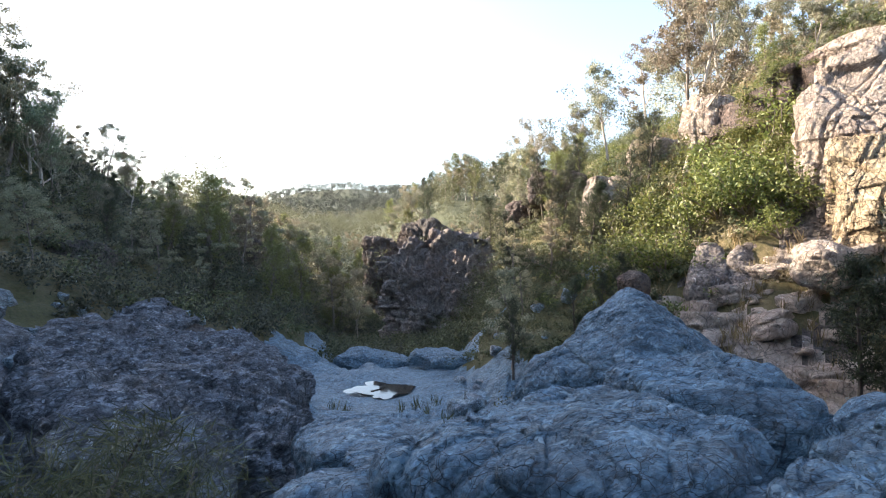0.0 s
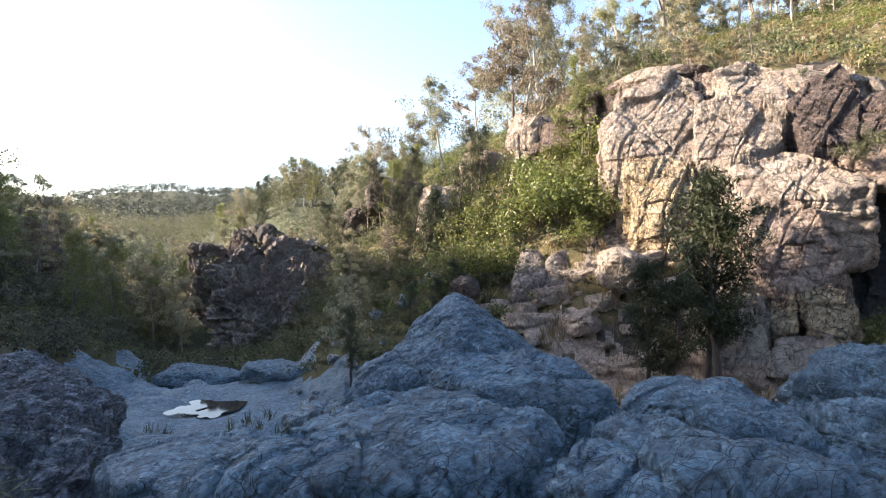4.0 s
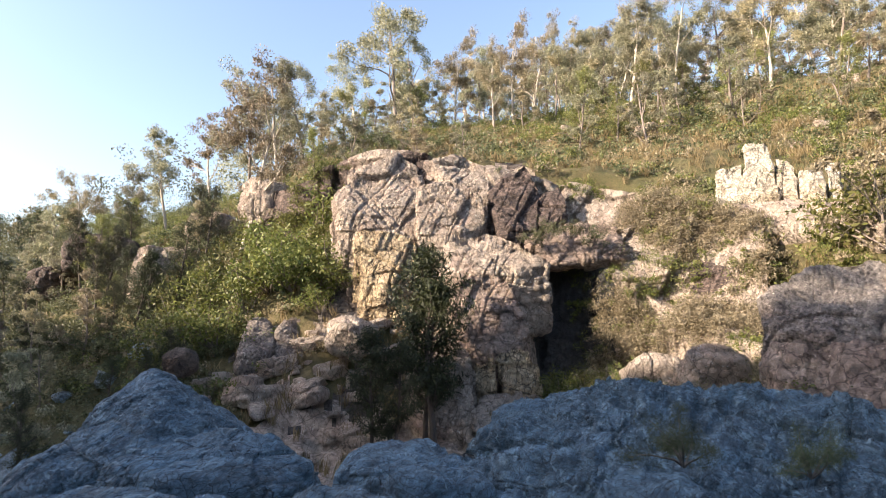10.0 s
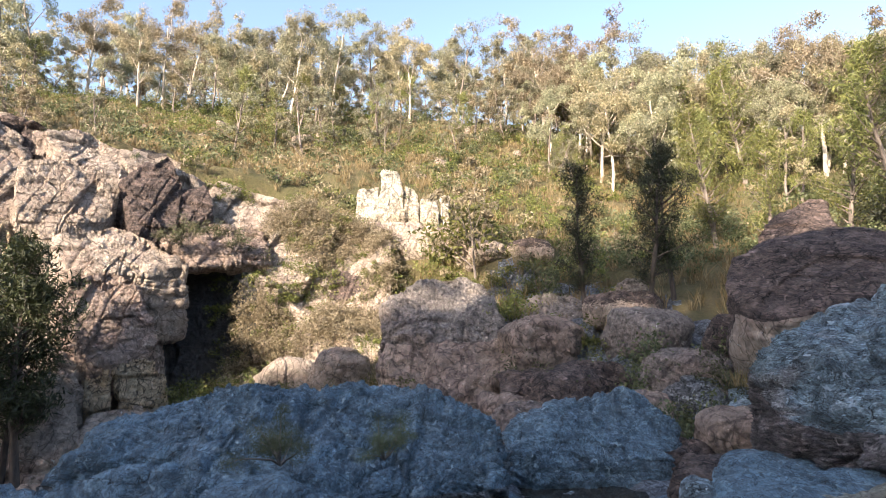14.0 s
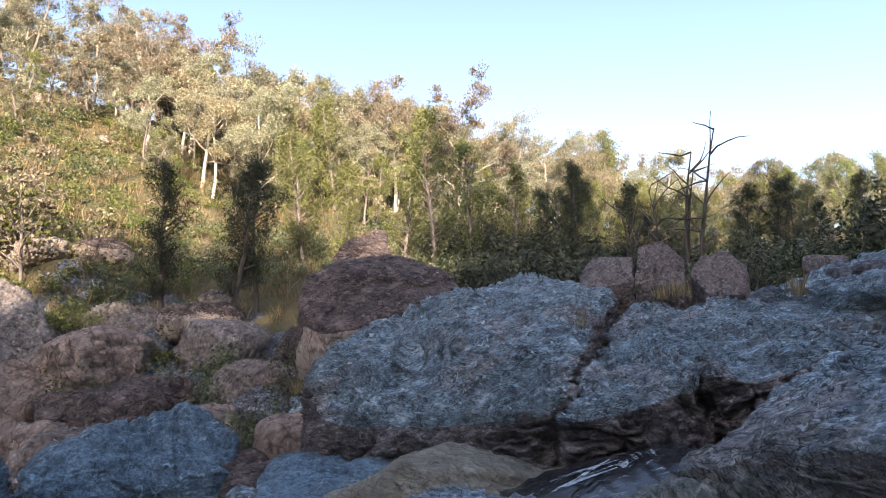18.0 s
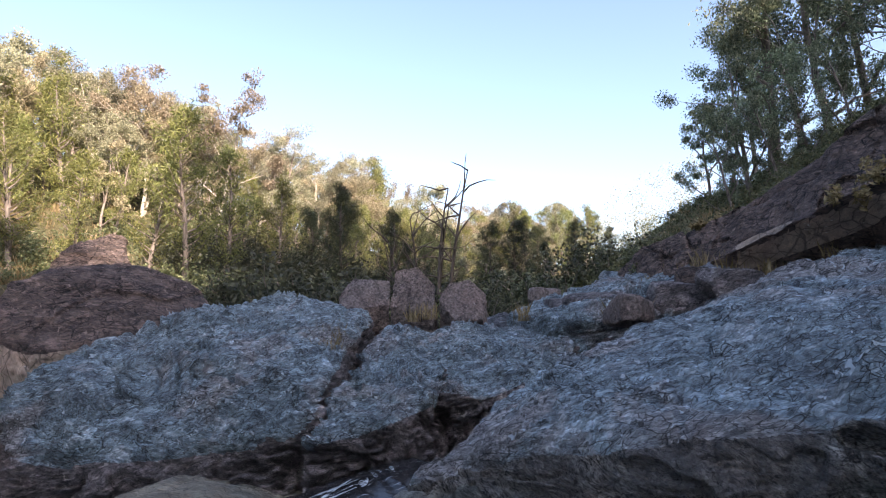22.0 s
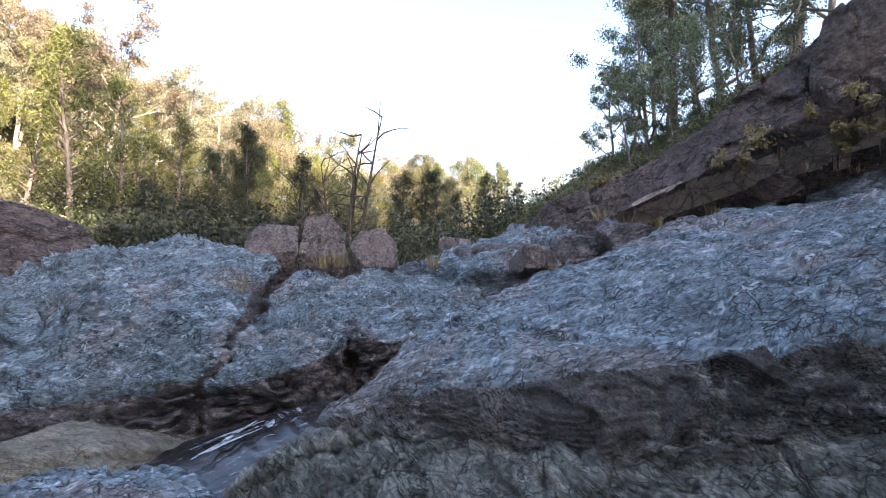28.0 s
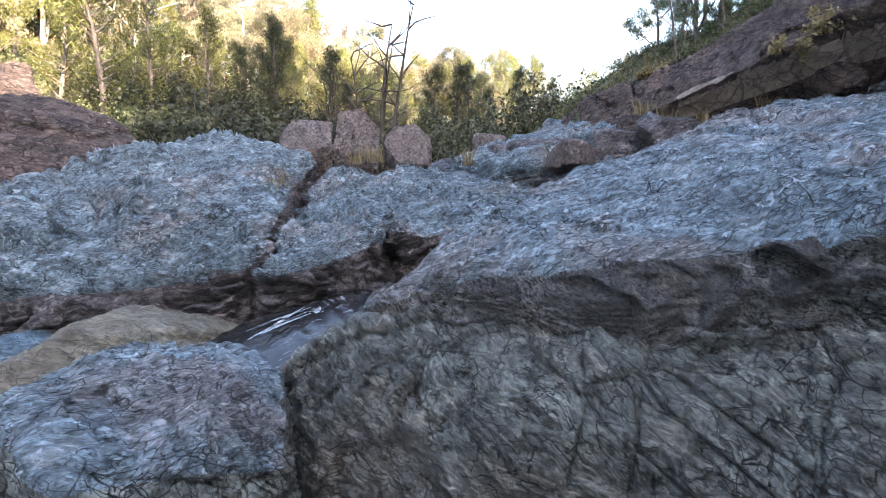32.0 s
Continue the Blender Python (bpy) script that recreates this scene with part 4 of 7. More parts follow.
hewn("slab_foot", ROCK_FACE, ((123.2, 6.6, -1.72), (129.1, 6.4, -1.28), (143.7, 5.4, -1.2), (124.6, 6.2, -1.74), (127.3, 5.4, -2.23), (146.2, 5.3, -1.22), (153.7, 5.4, -1.03), (160.6, 5.2, -1.2), (168.9, 5.2, -1.08), (179, 5.3, -0.91), (178.8, 5, -1.75), (155.8, 5, -2.15), (135.7, 5, -2.22), (188, 5.3, -0.95), (188, 4.95, -2.1)), -3.4, 21, "grey-green ribbed rock foot sloping into the gully", lump=0.12, block=0.22, freq=0.6, bed=0.05, dip=(-0.5, -0.2, 0.8), sharp=18, n=240, grain=0.06)
hewn("gully_boulder", ROCK_SLAB, ((106.5, 5, -1.23), (112.6, 6.4, -1.31), (118.3, 6.4, -1.45), (122.6, 5.8, -1.51), (124.7, 5.2, -1.54), (125.4, 4.5, -1.87), (118.6, 4.8, -1.32), (106.7, 4.6, -1.18), (107.1, 4, -1.34), (102.1, 5, -1.21)), -3.2, 23, "rounded grey boulder beside the gully", lump=0.09, block=0.12, freq=0.7, lobe=0.05, bed=0.08, sharp=11, n=170, grain=0.09, face=ROCK_FACE, flat=0.3)
hewn("red_boulder", ROCK_RED, ((96.6, 17, 1.6), (99.3, 17.8, 2.42), (106.1, 18.2, 2.7), (111.3, 17.6, 2.27), (113.4, 16.6, 1.57), (109.7, 15.8, 0.71), (104.3, 15.4, 0.52), (99.3, 15.6, 0.18), (97.7, 16, 0.5)), -1.2, 26, "big red-brown boulder with a stained underside", lump=0.12, block=0.10, freq=0.5, sharp=11, n=110, under=0.9, face=ROCK_TAN, flat=-0.15)
hewn("red_boulder", ROCK_RED, ((99.5, 21, 3.18), (102.6, 22, 4.01), (105.5, 22, 4.26), (106, 20.5, 3.04), (101.5, 20.5, 2.64)), 0.3, 27, "weathered reddish boulder with a pale sunlit top", lump=0.12, block=0.12, freq=0.6, sharp=12, n=60)
hewn("angular_block", ROCK_PINK, ((124.2, 15.8, 1.52), (125.6, 15.8, 2.02), (129.2, 15.6, 1.9), (129.2, 15.2, 1.16), (124.9, 15.2, 1.11)), 0.2, 29, "angular pinkish-grey rock block on the slab crest", lump=0.02, block=0.07, freq=0.9, sharp=60, n=50, under=0.5, group="blocks on the slab crest")
hewn("angular_block", ROCK_PINK, ((129.2, 15.2, 1.16), (129.6, 15.4, 2.11), (132, 15.6, 2.31), (133.7, 15.3, 1.74), (133.4, 15, 1.03)), 0.2, 30, "tall angular pinkish-grey rock block on the slab crest", lump=0.02, block=0.06, freq=0.8, sharp=60, n=60, under=0.6, group="blocks on the slab crest")
hewn("angular_block", ROCK_PINK, ((133.9, 15.2, 1.36), (134.7, 15.5, 1.71), (137, 15.8, 1.87), (138.5, 15.6, 1.51), (138.2, 15.1, 0.8), (135.4, 15, 0.82)), 0.2, 31, "squat angular pinkish-grey rock block on the slab crest", lump=0.02, block=0.06, freq=0.8, sharp=60, n=60, under=0.6, group="blocks on the slab crest")
hewn("bedrock_bank", ROCK_ROUGH, ((-40.7, 18, -1.86), (-38.9, 20, -2.05), (-31.5, 24, -2.71), (-23.5, 27, -3.59), (-19.6, 22, -3.92), (-18.3, 13.5, -3.32), (-20.2, 10.5, -3.01), (-26.9, 7.8, -2.41), (-35.6, 7, -2.04), (-38.2, 7, -1.97)), -5, 152, "rough purple-grey bank of creek bedrock in shade", lump=0.30, block=0.20, freq=0.35, lobe=0.16, lobes=0.5, bed=0.08, dip=(0.3, 0.2, 1.0), sharp=12, n=260, grain=0.06)
hewn("bed_rock", ROCK_ROUGH, ((-35.3, 27, -2.37), (-32.9, 28, -1.98), (-30.4, 28, -2.08), (-27.7, 27, -3.1), (-31.5, 25, -3.14), (-35.6, 26, -2.9)), -3, 153, "weathered grey boulder on the shaded bank", lump=0.2, block=0.2, freq=0.4, sharp=12, n=60, group="creek bed rocks")
hewn("round_boulder", ROCK_ROUND, ((17, 31, -0.43), (18.2, 32, 0.79), (19.7, 32, 0.88), (20.5, 31, 0.02), (20.1, 30, -1.06), (17.5, 30, -0.96)), -2, 145, "big rounded brown-grey boulder on the bank", lump=0.15, block=0.16, freq=0.45, lobe=0.1, lobes=0.6, sharp=9, n=60, group="boulders on the bank")
hewn("round_boulder", ROCK_ROUND, ((20.5, 31, 0.16), (21.8, 32, 0.8), (23.2, 32, 0.61), (23.7, 31, -0.23), (22.8, 30, -1.15), (20.8, 30, -1.19)), -2, 146, "big rounded brown-grey boulder on the bank", lump=0.15, block=0.16, freq=0.45, lobe=0.1, lobes=0.6, sharp=9, n=60, group="boulders on the bank")
# steep sides in black: the gully's shade put into the colour
rock("chute_bed", ROCK_PALE, 122.4, 8.0, -2.95, (2.5, 1.35, 1.05), 49, (0, -7), 25, "brown water-smoothed rock bed under the running water", n=70, cuts=4, square=5, rough=0.05, crack=0.05, face=ROCK_BLACK, flat=0.4)
rock("undercut_base", ROCK_PALE, 109, 8.7, -2.75, (2.6, 1.5, 1.15), 10, (6, 0), 22, "pale water-smoothed rock under the fractured slab", n=80, cuts=8, square=2.6, rough=0.09, crack=0.07)
for seed, (az, r, z, sx, sz, turn) in enumerate(((123.2, 18.8, 0.7, 0.6, 0.5, 30), (144, 17.5, 1.2, 0.5, 0.3, 8), (151.5, 11.8, 0.45, 0.4, 0.28, 10))):
    rock("angular_block", ROCK_PINK, az, r, z + 0.25, (sx, 0.8, sz), turn, (0, 6), 32 + seed, "small angular pinkish-grey rock block among the slabs", group="blocks on the slab crest", n=28, cuts=14, square=6, rough=0.03, crack=0.02)
WALLS = {}


def cliff_wall(name, stations, seed, mats, which, label, columns=460, rows=190, amp=0.75, freq=0.34, back=3.0, axes=((1, 0.2, 0), (0.2, 1, 0.1), (0.05, 0.1, 1)), warp=0.1):
    """A rock wall. Each station: bearing, then distance and elevation at foot, ledge and top. Blocks between joints stand out by steps."""
    st = np.array(stations, float)
    a = np.linspace(st[0, 0], st[-1, 0], columns)
    k = [np.interp(a, st[:, 0], st[:, c]) for c in range(1, 7)]
    rk = np.stack([k[0], k[2], k[2] + 0.25 * (k[4] - k[2]) + 0.5, k[4], k[4] + back], 1)
    z0, z1, z2 = k[0] * np.tan(np.radians(k[1])), k[2] * np.tan(np.radians(k[3])), k[4] * np.tan(np.radians(k[5]))
    zk = np.stack([z0 - 0.6, z1, z1 + 0.08 * (z2 - z1), z2, z2 - 0.4], 1)
    knots = np.array((0, 0.42, 0.48, 0.88, 1.0))
    v = np.linspace(0, 1, rows)
    i = np.clip(np.searchsorted(knots, v, side="right") - 1, 0, 3)
    u = (v - knots[i]) / (knots[i + 1] - knots[i])
    r = rk[:, i] * (1 - u) + rk[:, i + 1] * u
    z = zk[:, i] * (1 - u) + zk[:, i + 1] * u
    A = np.radians(np.repeat(a[:, None], rows, 1))
    p = np.stack([r * np.sin(A), r * np.cos(A), z], -1).reshape(-1, 3)
    q = p + seed * 3.7
    s1, e1 = joints(q, seed, freq, axes, warp)
    s2, e2 = joints(q, seed + 3, freq * 2.6, axes, warp)
    s3, e3 = joints(q, seed + 6, freq * 7, axes, 0.3)
    d = 1.9 * s1 - 0.25 * (1 - smooth(0, 0.04, e1)) + 0.7 * s2 - 0.1 * (1 - smooth(0, 0.06, e2)) + 0.12 * s3 - 0.03 * (1 - smooth(0, 0.12, e3)) + 0.5 * fbm(q * 0.25, 4, seed + 9)
    out = -np.stack([np.sin(A), np.cos(A), np.full(A.shape, -0.35)], -1).reshape(-1, 3)
    p = p + out * (amp * d)[:, None]
    n = np.arange(columns * rows).reshape(columns, rows)
    f = np.stack([n[:-1, :-1], n[:-1, 1:], n[1:, 1:], n[1:, :-1]], -1).reshape(-1, 4)
    WALLS[name] = p
    me = mesh_from(name, p, f, mats[0])
    for m in mats[1:]:
        me.materials.append(m)
    c = p[f].mean(1)
    el = np.degrees(np.arctan2(c[:, 2], np.hypot(c[:, 0], c[:, 1])))
    az = np.degrees(np.arctan2(c[:, 0], c[:, 1]))
    mt = 3 * fbm(c * 0.35, 3, seed + 12)
    me.polygons.foreach_set("material_index", which(az, el, mt).astype(np.int32))
    return tagged(new(name, me), label, "cliff")


# the hollow's black stands for its stain and its shade together
sunlit_cliff = cliff_wall("sunlit_cliff", SUNNY, 60, (ROCK_TAN, ROCK_RED, ROCK_BLACK, ROCK_WHITE), lambda az, el, m: np.where((az + 0.5 * m > 45.4) & (az + 0.6 * m + 0.25 * el < 53.5) & (el + 0.8 * m < 6.8), 2, np.where((az + 2 * m < 25.5) | (m > 1.9), 1, np.where(el + m < -4.5, 3, 0))), "sunlit pinkish-tan cliff with a hollow painted black for stain and shade", amp=0.5, freq=0.26)
# great blocks that stand out of the cliff
hewn("cliff_block", ROCK_TAN, ((25.6, 33, 7.7), (27.2, 33.6, 9.35), (32.2, 34.5, 10.99), (34.5, 34, 10.11), (34.7, 31.6, 5.83), (32.9, 31.2, 4.95), (28.2, 31.6, 5.66), (26.3, 32, 6.54)), 1.5, 400, "pinkish bulging rock face", sharp=20, lump=0.10, block=0.42, freq=0.36, grain=0.05, under=0.8, dip=(0.05, 0.1, 1.0), n=90, parent=sunlit_cliff)
hewn("cliff_block", ROCK_TAN, ((33.8, 31.6, 7.91), (36.2, 31.8, 8.55), (38.6, 31.8, 8.51), (41.1, 31.4, 7.37), (41.3, 30.8, 5.87), (37.4, 30.2, 5.04), (34, 30.4, 5.23)), 1.5, 401, "", sharp=20, lump=0.10, block=0.42, freq=0.36, grain=0.05, under=0.8, dip=(0.05, 0.1, 1.0), n=80, parent=sunlit_cliff)
hewn("cliff_block", ROCK_TAN, ((35.3, 34, 10.13), (38.5, 34.8, 11), (41.7, 34.2, 9.96), (41.5, 32.6, 8.12), (37.4, 32.8, 8.84)), 3, 402, "pale weathered cap rock", sharp=20, lump=0.10, block=0.42, freq=0.36, grain=0.05, under=0.8, dip=(0.05, 0.1, 1.0), n=60, parent=sunlit_cliff)
hewn("cliff_block", ROCK_RED, ((41.4, 32, 7.74), (45, 33.6, 9.58), (46.7, 32.2, 7.75), (46.1, 30.8, 5.44), (42.6, 30.6, 5.18)), 3, 403, "reddish-brown cracked block", sharp=20, lump=0.10, block=0.42, freq=0.36, grain=0.05, under=0.8, dip=(0.05, 0.1, 1.0), n=70, parent=sunlit_cliff)
hewn("cliff_block", ROCK_RED, ((46, 32.6, 7.69), (48.3, 33, 8.33), (49.2, 31.8, 6.54), (47.7, 31.2, 5.81), (46, 31.4, 5.96)), 3, 404, "", sharp=20, lump=0.10, block=0.42, freq=0.36, grain=0.05, under=0.8, dip=(0.05, 0.1, 1.0), n=50, parent=sunlit_cliff)
hewn("cliff_block", ROCK_RED, ((42, 34.2, 9.88), (44, 34.4, 9.93), (45.2, 33.4, 8.58), (42, 33, 8.33)), 3, 405, "", sharp=20, lump=0.10, block=0.42, freq=0.36, grain=0.05, under=0.8, dip=(0.05, 0.1, 1.0), n=50, parent=sunlit_cliff)
hewn("cliff_block", ROCK_WARM, ((44.8, 30.2, 4.82), (49.1, 31.6, 5.96), (53.9, 32, 5.39), (54.3, 31, 3.91), (47.6, 29.4, 3.29)), 3.4, 406, "smooth sloping reddish slab", sharp=20, lump=0.10, block=0.42, freq=0.36, grain=0.05, under=0.8, dip=(0.05, 0.1, 1.0), n=70, parent=sunlit_cliff)
hewn("cliff_block", ROCK_OCHRE, ((28, 31.4, 5.56), (31.8, 31, 5.5), (34.2, 30.6, 4.66), (33.7, 30, 2.78), (30.3, 30, 2.3), (28.6, 30.4, 3.14)), 0, 407, "orange-tan face of freshly broken rock", sharp=20, lump=0.10, block=0.42, freq=0.36, grain=0.05, under=0.8, dip=(0.05, 0.1, 1.0), n=70, parent=sunlit_cliff)
hewn("cliff_block", ROCK_TAN, ((36.8, 29.6, 4.43), (40.8, 30.2, 5.23), (44.9, 29.8, 4.55), (47.3, 29.2, 3.33), (43.1, 28.6, 2.83), (37.5, 28.6, 2.95)), 0, 408, "", sharp=20, lump=0.10, block=0.42, freq=0.36, grain=0.05, under=0.8, dip=(0.05, 0.1, 1.0), n=70, parent=sunlit_cliff)
hewn("cliff_block", ROCK_WARM, ((37.6, 28, 2.72), (40.8, 28.4, 3.1), (43.1, 28.2, 2.68), (45.1, 27.2, -0.33), (42.5, 26.8, -0.98), (39.7, 26.8, -0.77), (37.1, 27.4, 0.74)), -2.5, 409, "tall pinkish buttress with a square smooth face", sharp=20, lump=0.10, block=0.42, freq=0.36, grain=0.05, under=0.8, dip=(0.05, 0.1, 1.0), n=100, parent=sunlit_cliff)
hewn("cliff_block", ROCK_OCHRE, ((39.5, 27.2, -0.89), (41.8, 26.8, -1.08), (41.8, 26.4, -2.55), (39.6, 26.6, -2.57)), -5, 410, "pale yellow broken block", sharp=20, lump=0.10, block=0.42, freq=0.36, grain=0.05, under=0.8, dip=(0.05, 0.1, 1.0), n=44, parent=sunlit_cliff)
hewn("cliff_block", ROCK_OCHRE, ((42.1, 26.9, -1.14), (45.1, 27.2, -0.64), (45.9, 26.8, -2.05), (44.4, 26.4, -2.56), (42.2, 26.4, -2.55)), -5, 411, "pale yellow broken block", sharp=20, lump=0.10, block=0.42, freq=0.36, grain=0.05, under=0.8, dip=(0.05, 0.1, 1.0), n=44, parent=sunlit_cliff)
hewn("cliff_block", ROCK_TAN, ((34.2, 28.4, 0.22), (37, 28, 0.59), (39.3, 27.2, -1.09), (39.7, 25, -4.13), (34.4, 25.4, -4.27), (32.2, 27, -2.55)), -6, 412, "", sharp=20, lump=0.10, block=0.42, freq=0.36, grain=0.05, under=0.8, dip=(0.05, 0.1, 1.0), n=80, parent=sunlit_cliff)
hewn("cliff_block", ROCK_TAN, ((39.8, 26.6, -2.69), (45.8, 26.6, -2.58), (47.4, 25.6, -3.18), (43, 24.4, -4.15), (39.8, 24.8, -4.1)), -6, 413, "", sharp=20, lump=0.10, block=0.42, freq=0.36, grain=0.05, under=0.8, dip=(0.05, 0.1, 1.0), n=60, parent=sunlit_cliff)
pale_outcrop = tagged(new("pale_outcrop"), "pale cream outcrop broken into upright columns", "cliff")
hewn("rock_column", ROCK_WHITE, ((62.6, 33.4, 6.96), (62.7, 34, 8.53), (64.9, 34.4, 9.09), (65, 33.2, 6.92)), 5.2, 430, "", sharp=20, lump=0.12, block=0.16, freq=0.6, n=50, under=0.8, parent=pale_outcrop)
hewn("rock_column", ROCK_WHITE, ((64.8, 33.2, 7), (65.2, 34.4, 10), (67, 34.4, 9.86), (67.4, 33.2, 6.84)), 5.2, 431, "", sharp=20, lump=0.12, block=0.16, freq=0.6, n=50, under=0.8, parent=pale_outcrop)
hewn("rock_column", ROCK_WHITE, ((67.4, 33.4, 6.89), (67.4, 34.4, 9.3), (68.9, 34.2, 8.48), (69, 33.2, 6.57)), 5.2, 432, "", sharp=20, lump=0.12, block=0.16, freq=0.6, n=50, under=0.8, parent=pale_outcrop)
hewn("rock_column", ROCK_WHITE, ((69, 33.4, 6.6), (69.1, 34, 8.09), (70.9, 34.4, 8.24), (70.9, 33.2, 6.44)), 5.2, 433, "", sharp=20, lump=0.12, block=0.16, freq=0.6, n=50, under=0.8, parent=pale_outcrop)
hewn("rock_column", ROCK_WHITE, ((71, 33.6, 7.03), (71.1, 34.2, 8.36), (72.1, 34.4, 8.38), (72.1, 33.6, 6.95)), 5.2, 434, "", sharp=20, lump=0.12, block=0.16, freq=0.6, n=50, under=0.8, parent=pale_outcrop)
hewn("rock_column", ROCK_TAN, ((63.2, 32.6, 5.64), (63.4, 33, 6.65), (70.9, 33.2, 6.38), (74.9, 33, 5.73), (74.5, 32.2, 4.62), (70.7, 31.8, 4.42)), 3.5, 435, "", sharp=20, lump=0.12, block=0.16, freq=0.6, n=50, under=0.8, parent=pale_outcrop)
# dark boulder over a pale band: tree shade and sunlight put into the colours
hewn("bank_rock", ROCK_ROUND, ((64.7, 22.6, 0.62), (66.6, 23.6, 2.19), (74, 24.4, 2.68), (75.8, 23.8, 1.91), (77.5, 22, -0.08), (69.4, 21.4, 0.06), (65.1, 21.8, -0.03)), -4.5, 440, "boulder on the creek bank, painted dark as tree-shaded", sharp=12, lump=0.22, block=0.22, freq=0.4, lobe=0.12, lobes=0.5, under=0.4, category="cliff", group="rock banks of the creek", n=110)
hewn("bank_rock", ROCK_WARM, ((65.3, 22, -0.24), (69.4, 21.4, -0.04), (77.2, 22, -0.12), (83, 22.6, -0.3), (83.3, 21.4, -1.02), (75.4, 20.4, -1.9), (67.6, 20.2, -2), (65.5, 21, -1.41)), -4.5, 441, "streaked rock band along the creek, painted pale as sunlit", sharp=12, lump=0.22, block=0.22, freq=0.4, lobe=0.12, lobes=0.5, under=0.4, category="cliff", group="rock banks of the creek", n=130)
hewn("bank_rock", ROCK_ROUND, ((78.2, 24.4, 1.24), (79.6, 25, 1.94), (83.4, 25.2, 1.89), (85.6, 24.4, 0.93), (83.5, 22.6, -0.3), (78.2, 22.6, -0.19)), -4.5, 442, "brown boulder on the creek bank", sharp=12, lump=0.22, block=0.22, freq=0.4, lobe=0.12, lobes=0.5, under=0.4, category="cliff", group="rock banks of the creek", n=80)
hewn("bank_rock", ROCK_WARM, ((71.3, 19, -2.04), (75.9, 19.6, -1.82), (81.3, 19.8, -1.63), (83.9, 19, -1.85), (78.7, 17.8, -2.16)), -4.5, 443, "low pale rock at the water edge", sharp=12, lump=0.22, block=0.22, freq=0.4, lobe=0.12, lobes=0.5, under=0.4, category="cliff", group="rock banks of the creek", n=70)
hewn("bank_rock", ROCK_ROUND, ((88, 25, 1.78), (90.2, 25.6, 2.25), (91.3, 25, 1.7), (90.7, 24, 0.85), (88.2, 24, 0.88)), -4.5, 444, "rounded reddish boulder on the bank", sharp=12, lump=0.22, block=0.22, freq=0.4, lobe=0.12, lobes=0.5, under=0.4, category="cliff", group="rock banks of the creek", n=60)
hewn("bank_rock", ROCK_LEDGE, ((84.2, 20.5, -0.97), (89.9, 21.4, -0.46), (91, 20.6, -0.94), (90.3, 18.6, -1.73), (85.3, 18.8, -1.82)), -4.5, 445, "grey slab in the shaded creek bed", sharp=12, lump=0.22, block=0.22, freq=0.4, lobe=0.12, lobes=0.5, under=0.4, category="cliff", group="rock banks of the creek", n=80)
hewn("bank_rock", ROCK_LEDGE, ((90.5, 19.5, -1.04), (96.5, 20.4, -0.66), (97.4, 19.6, -1.13), (95.9, 16.6, -1.8), (91.3, 17.2, -1.84)), -4.5, 446, "grey slab in the shaded creek bed", sharp=12, lump=0.22, block=0.22, freq=0.4, lobe=0.12, lobes=0.5, under=0.4, category="cliff", group="rock banks of the creek", n=80)
OVERHANG = ((149, 17.2, 2.2, 16.8, 4, 18, 5.6), (153.5, 16.4, 2.4, 15.4, 5.4, 17, 9.0), (158.5, 15.8, 3.4, 14.3, 7.4, 16.2, 10.8), (163.5, 15.2, 4.8, 13.3, 9.4, 15.6, 13.2), (168, 14.9, 5.6, 12.7, 11.2, 15, 15.8), (172.5, 14.7, 6.0, 12.4, 13, 14.6, 18.8), (178, 14.5, 6.6, 12.2, 15, 14.3, 22), (186, 14.5, 8, 12.3, 16, 14.3, 25))
cliff_wall("overhang_cliff", OVERHANG, 33, (ROCK_RED, ROCK_TAN, ROCK_DARK), lambda az, el, m: np.where((el + 0.4 * m < 4.6 + 0.34 * (az - 153)) & (el + 0.4 * m > 3.0 + 0.30 * (az - 153)) & (az > 161), 1, np.where(m > -0.2, 2, 0)), "overhanging dark red-brown cliff with a tan layered underside", 300, 130, 0.34, 0.42, 3.0, ((1, 0.3, 0.2), (0.3, 1, 0.4), (0.2, 0.35, 1.2)), 0.3)
for seed, (az, r, z, sx, sy, sz) in enumerate(((152, 14.2, 0.85, 0.9, 0.6, 0.35), (156, 13.6, 1.0, 0.7, 0.6, 0.35), (149, 14.6, 0.95, 0.8, 0.6, 0.4), (160, 13.2, 1.25, 0.6, 0.5, 0.3), (146.5, 15.2, 0.9, 0.7, 0.5, 0.35))):
    rock("fallen_block", ROCK_PURPLE, az, r, z, (sx, sy, sz), 30 * math.sin(seed * 2.2), (8, 6), 140 + seed, "fallen purple-grey block below the overhang", "rock", "fallen blocks below the overhang", n=36, cuts=14, square=5, rough=0.05, crack=0.06)
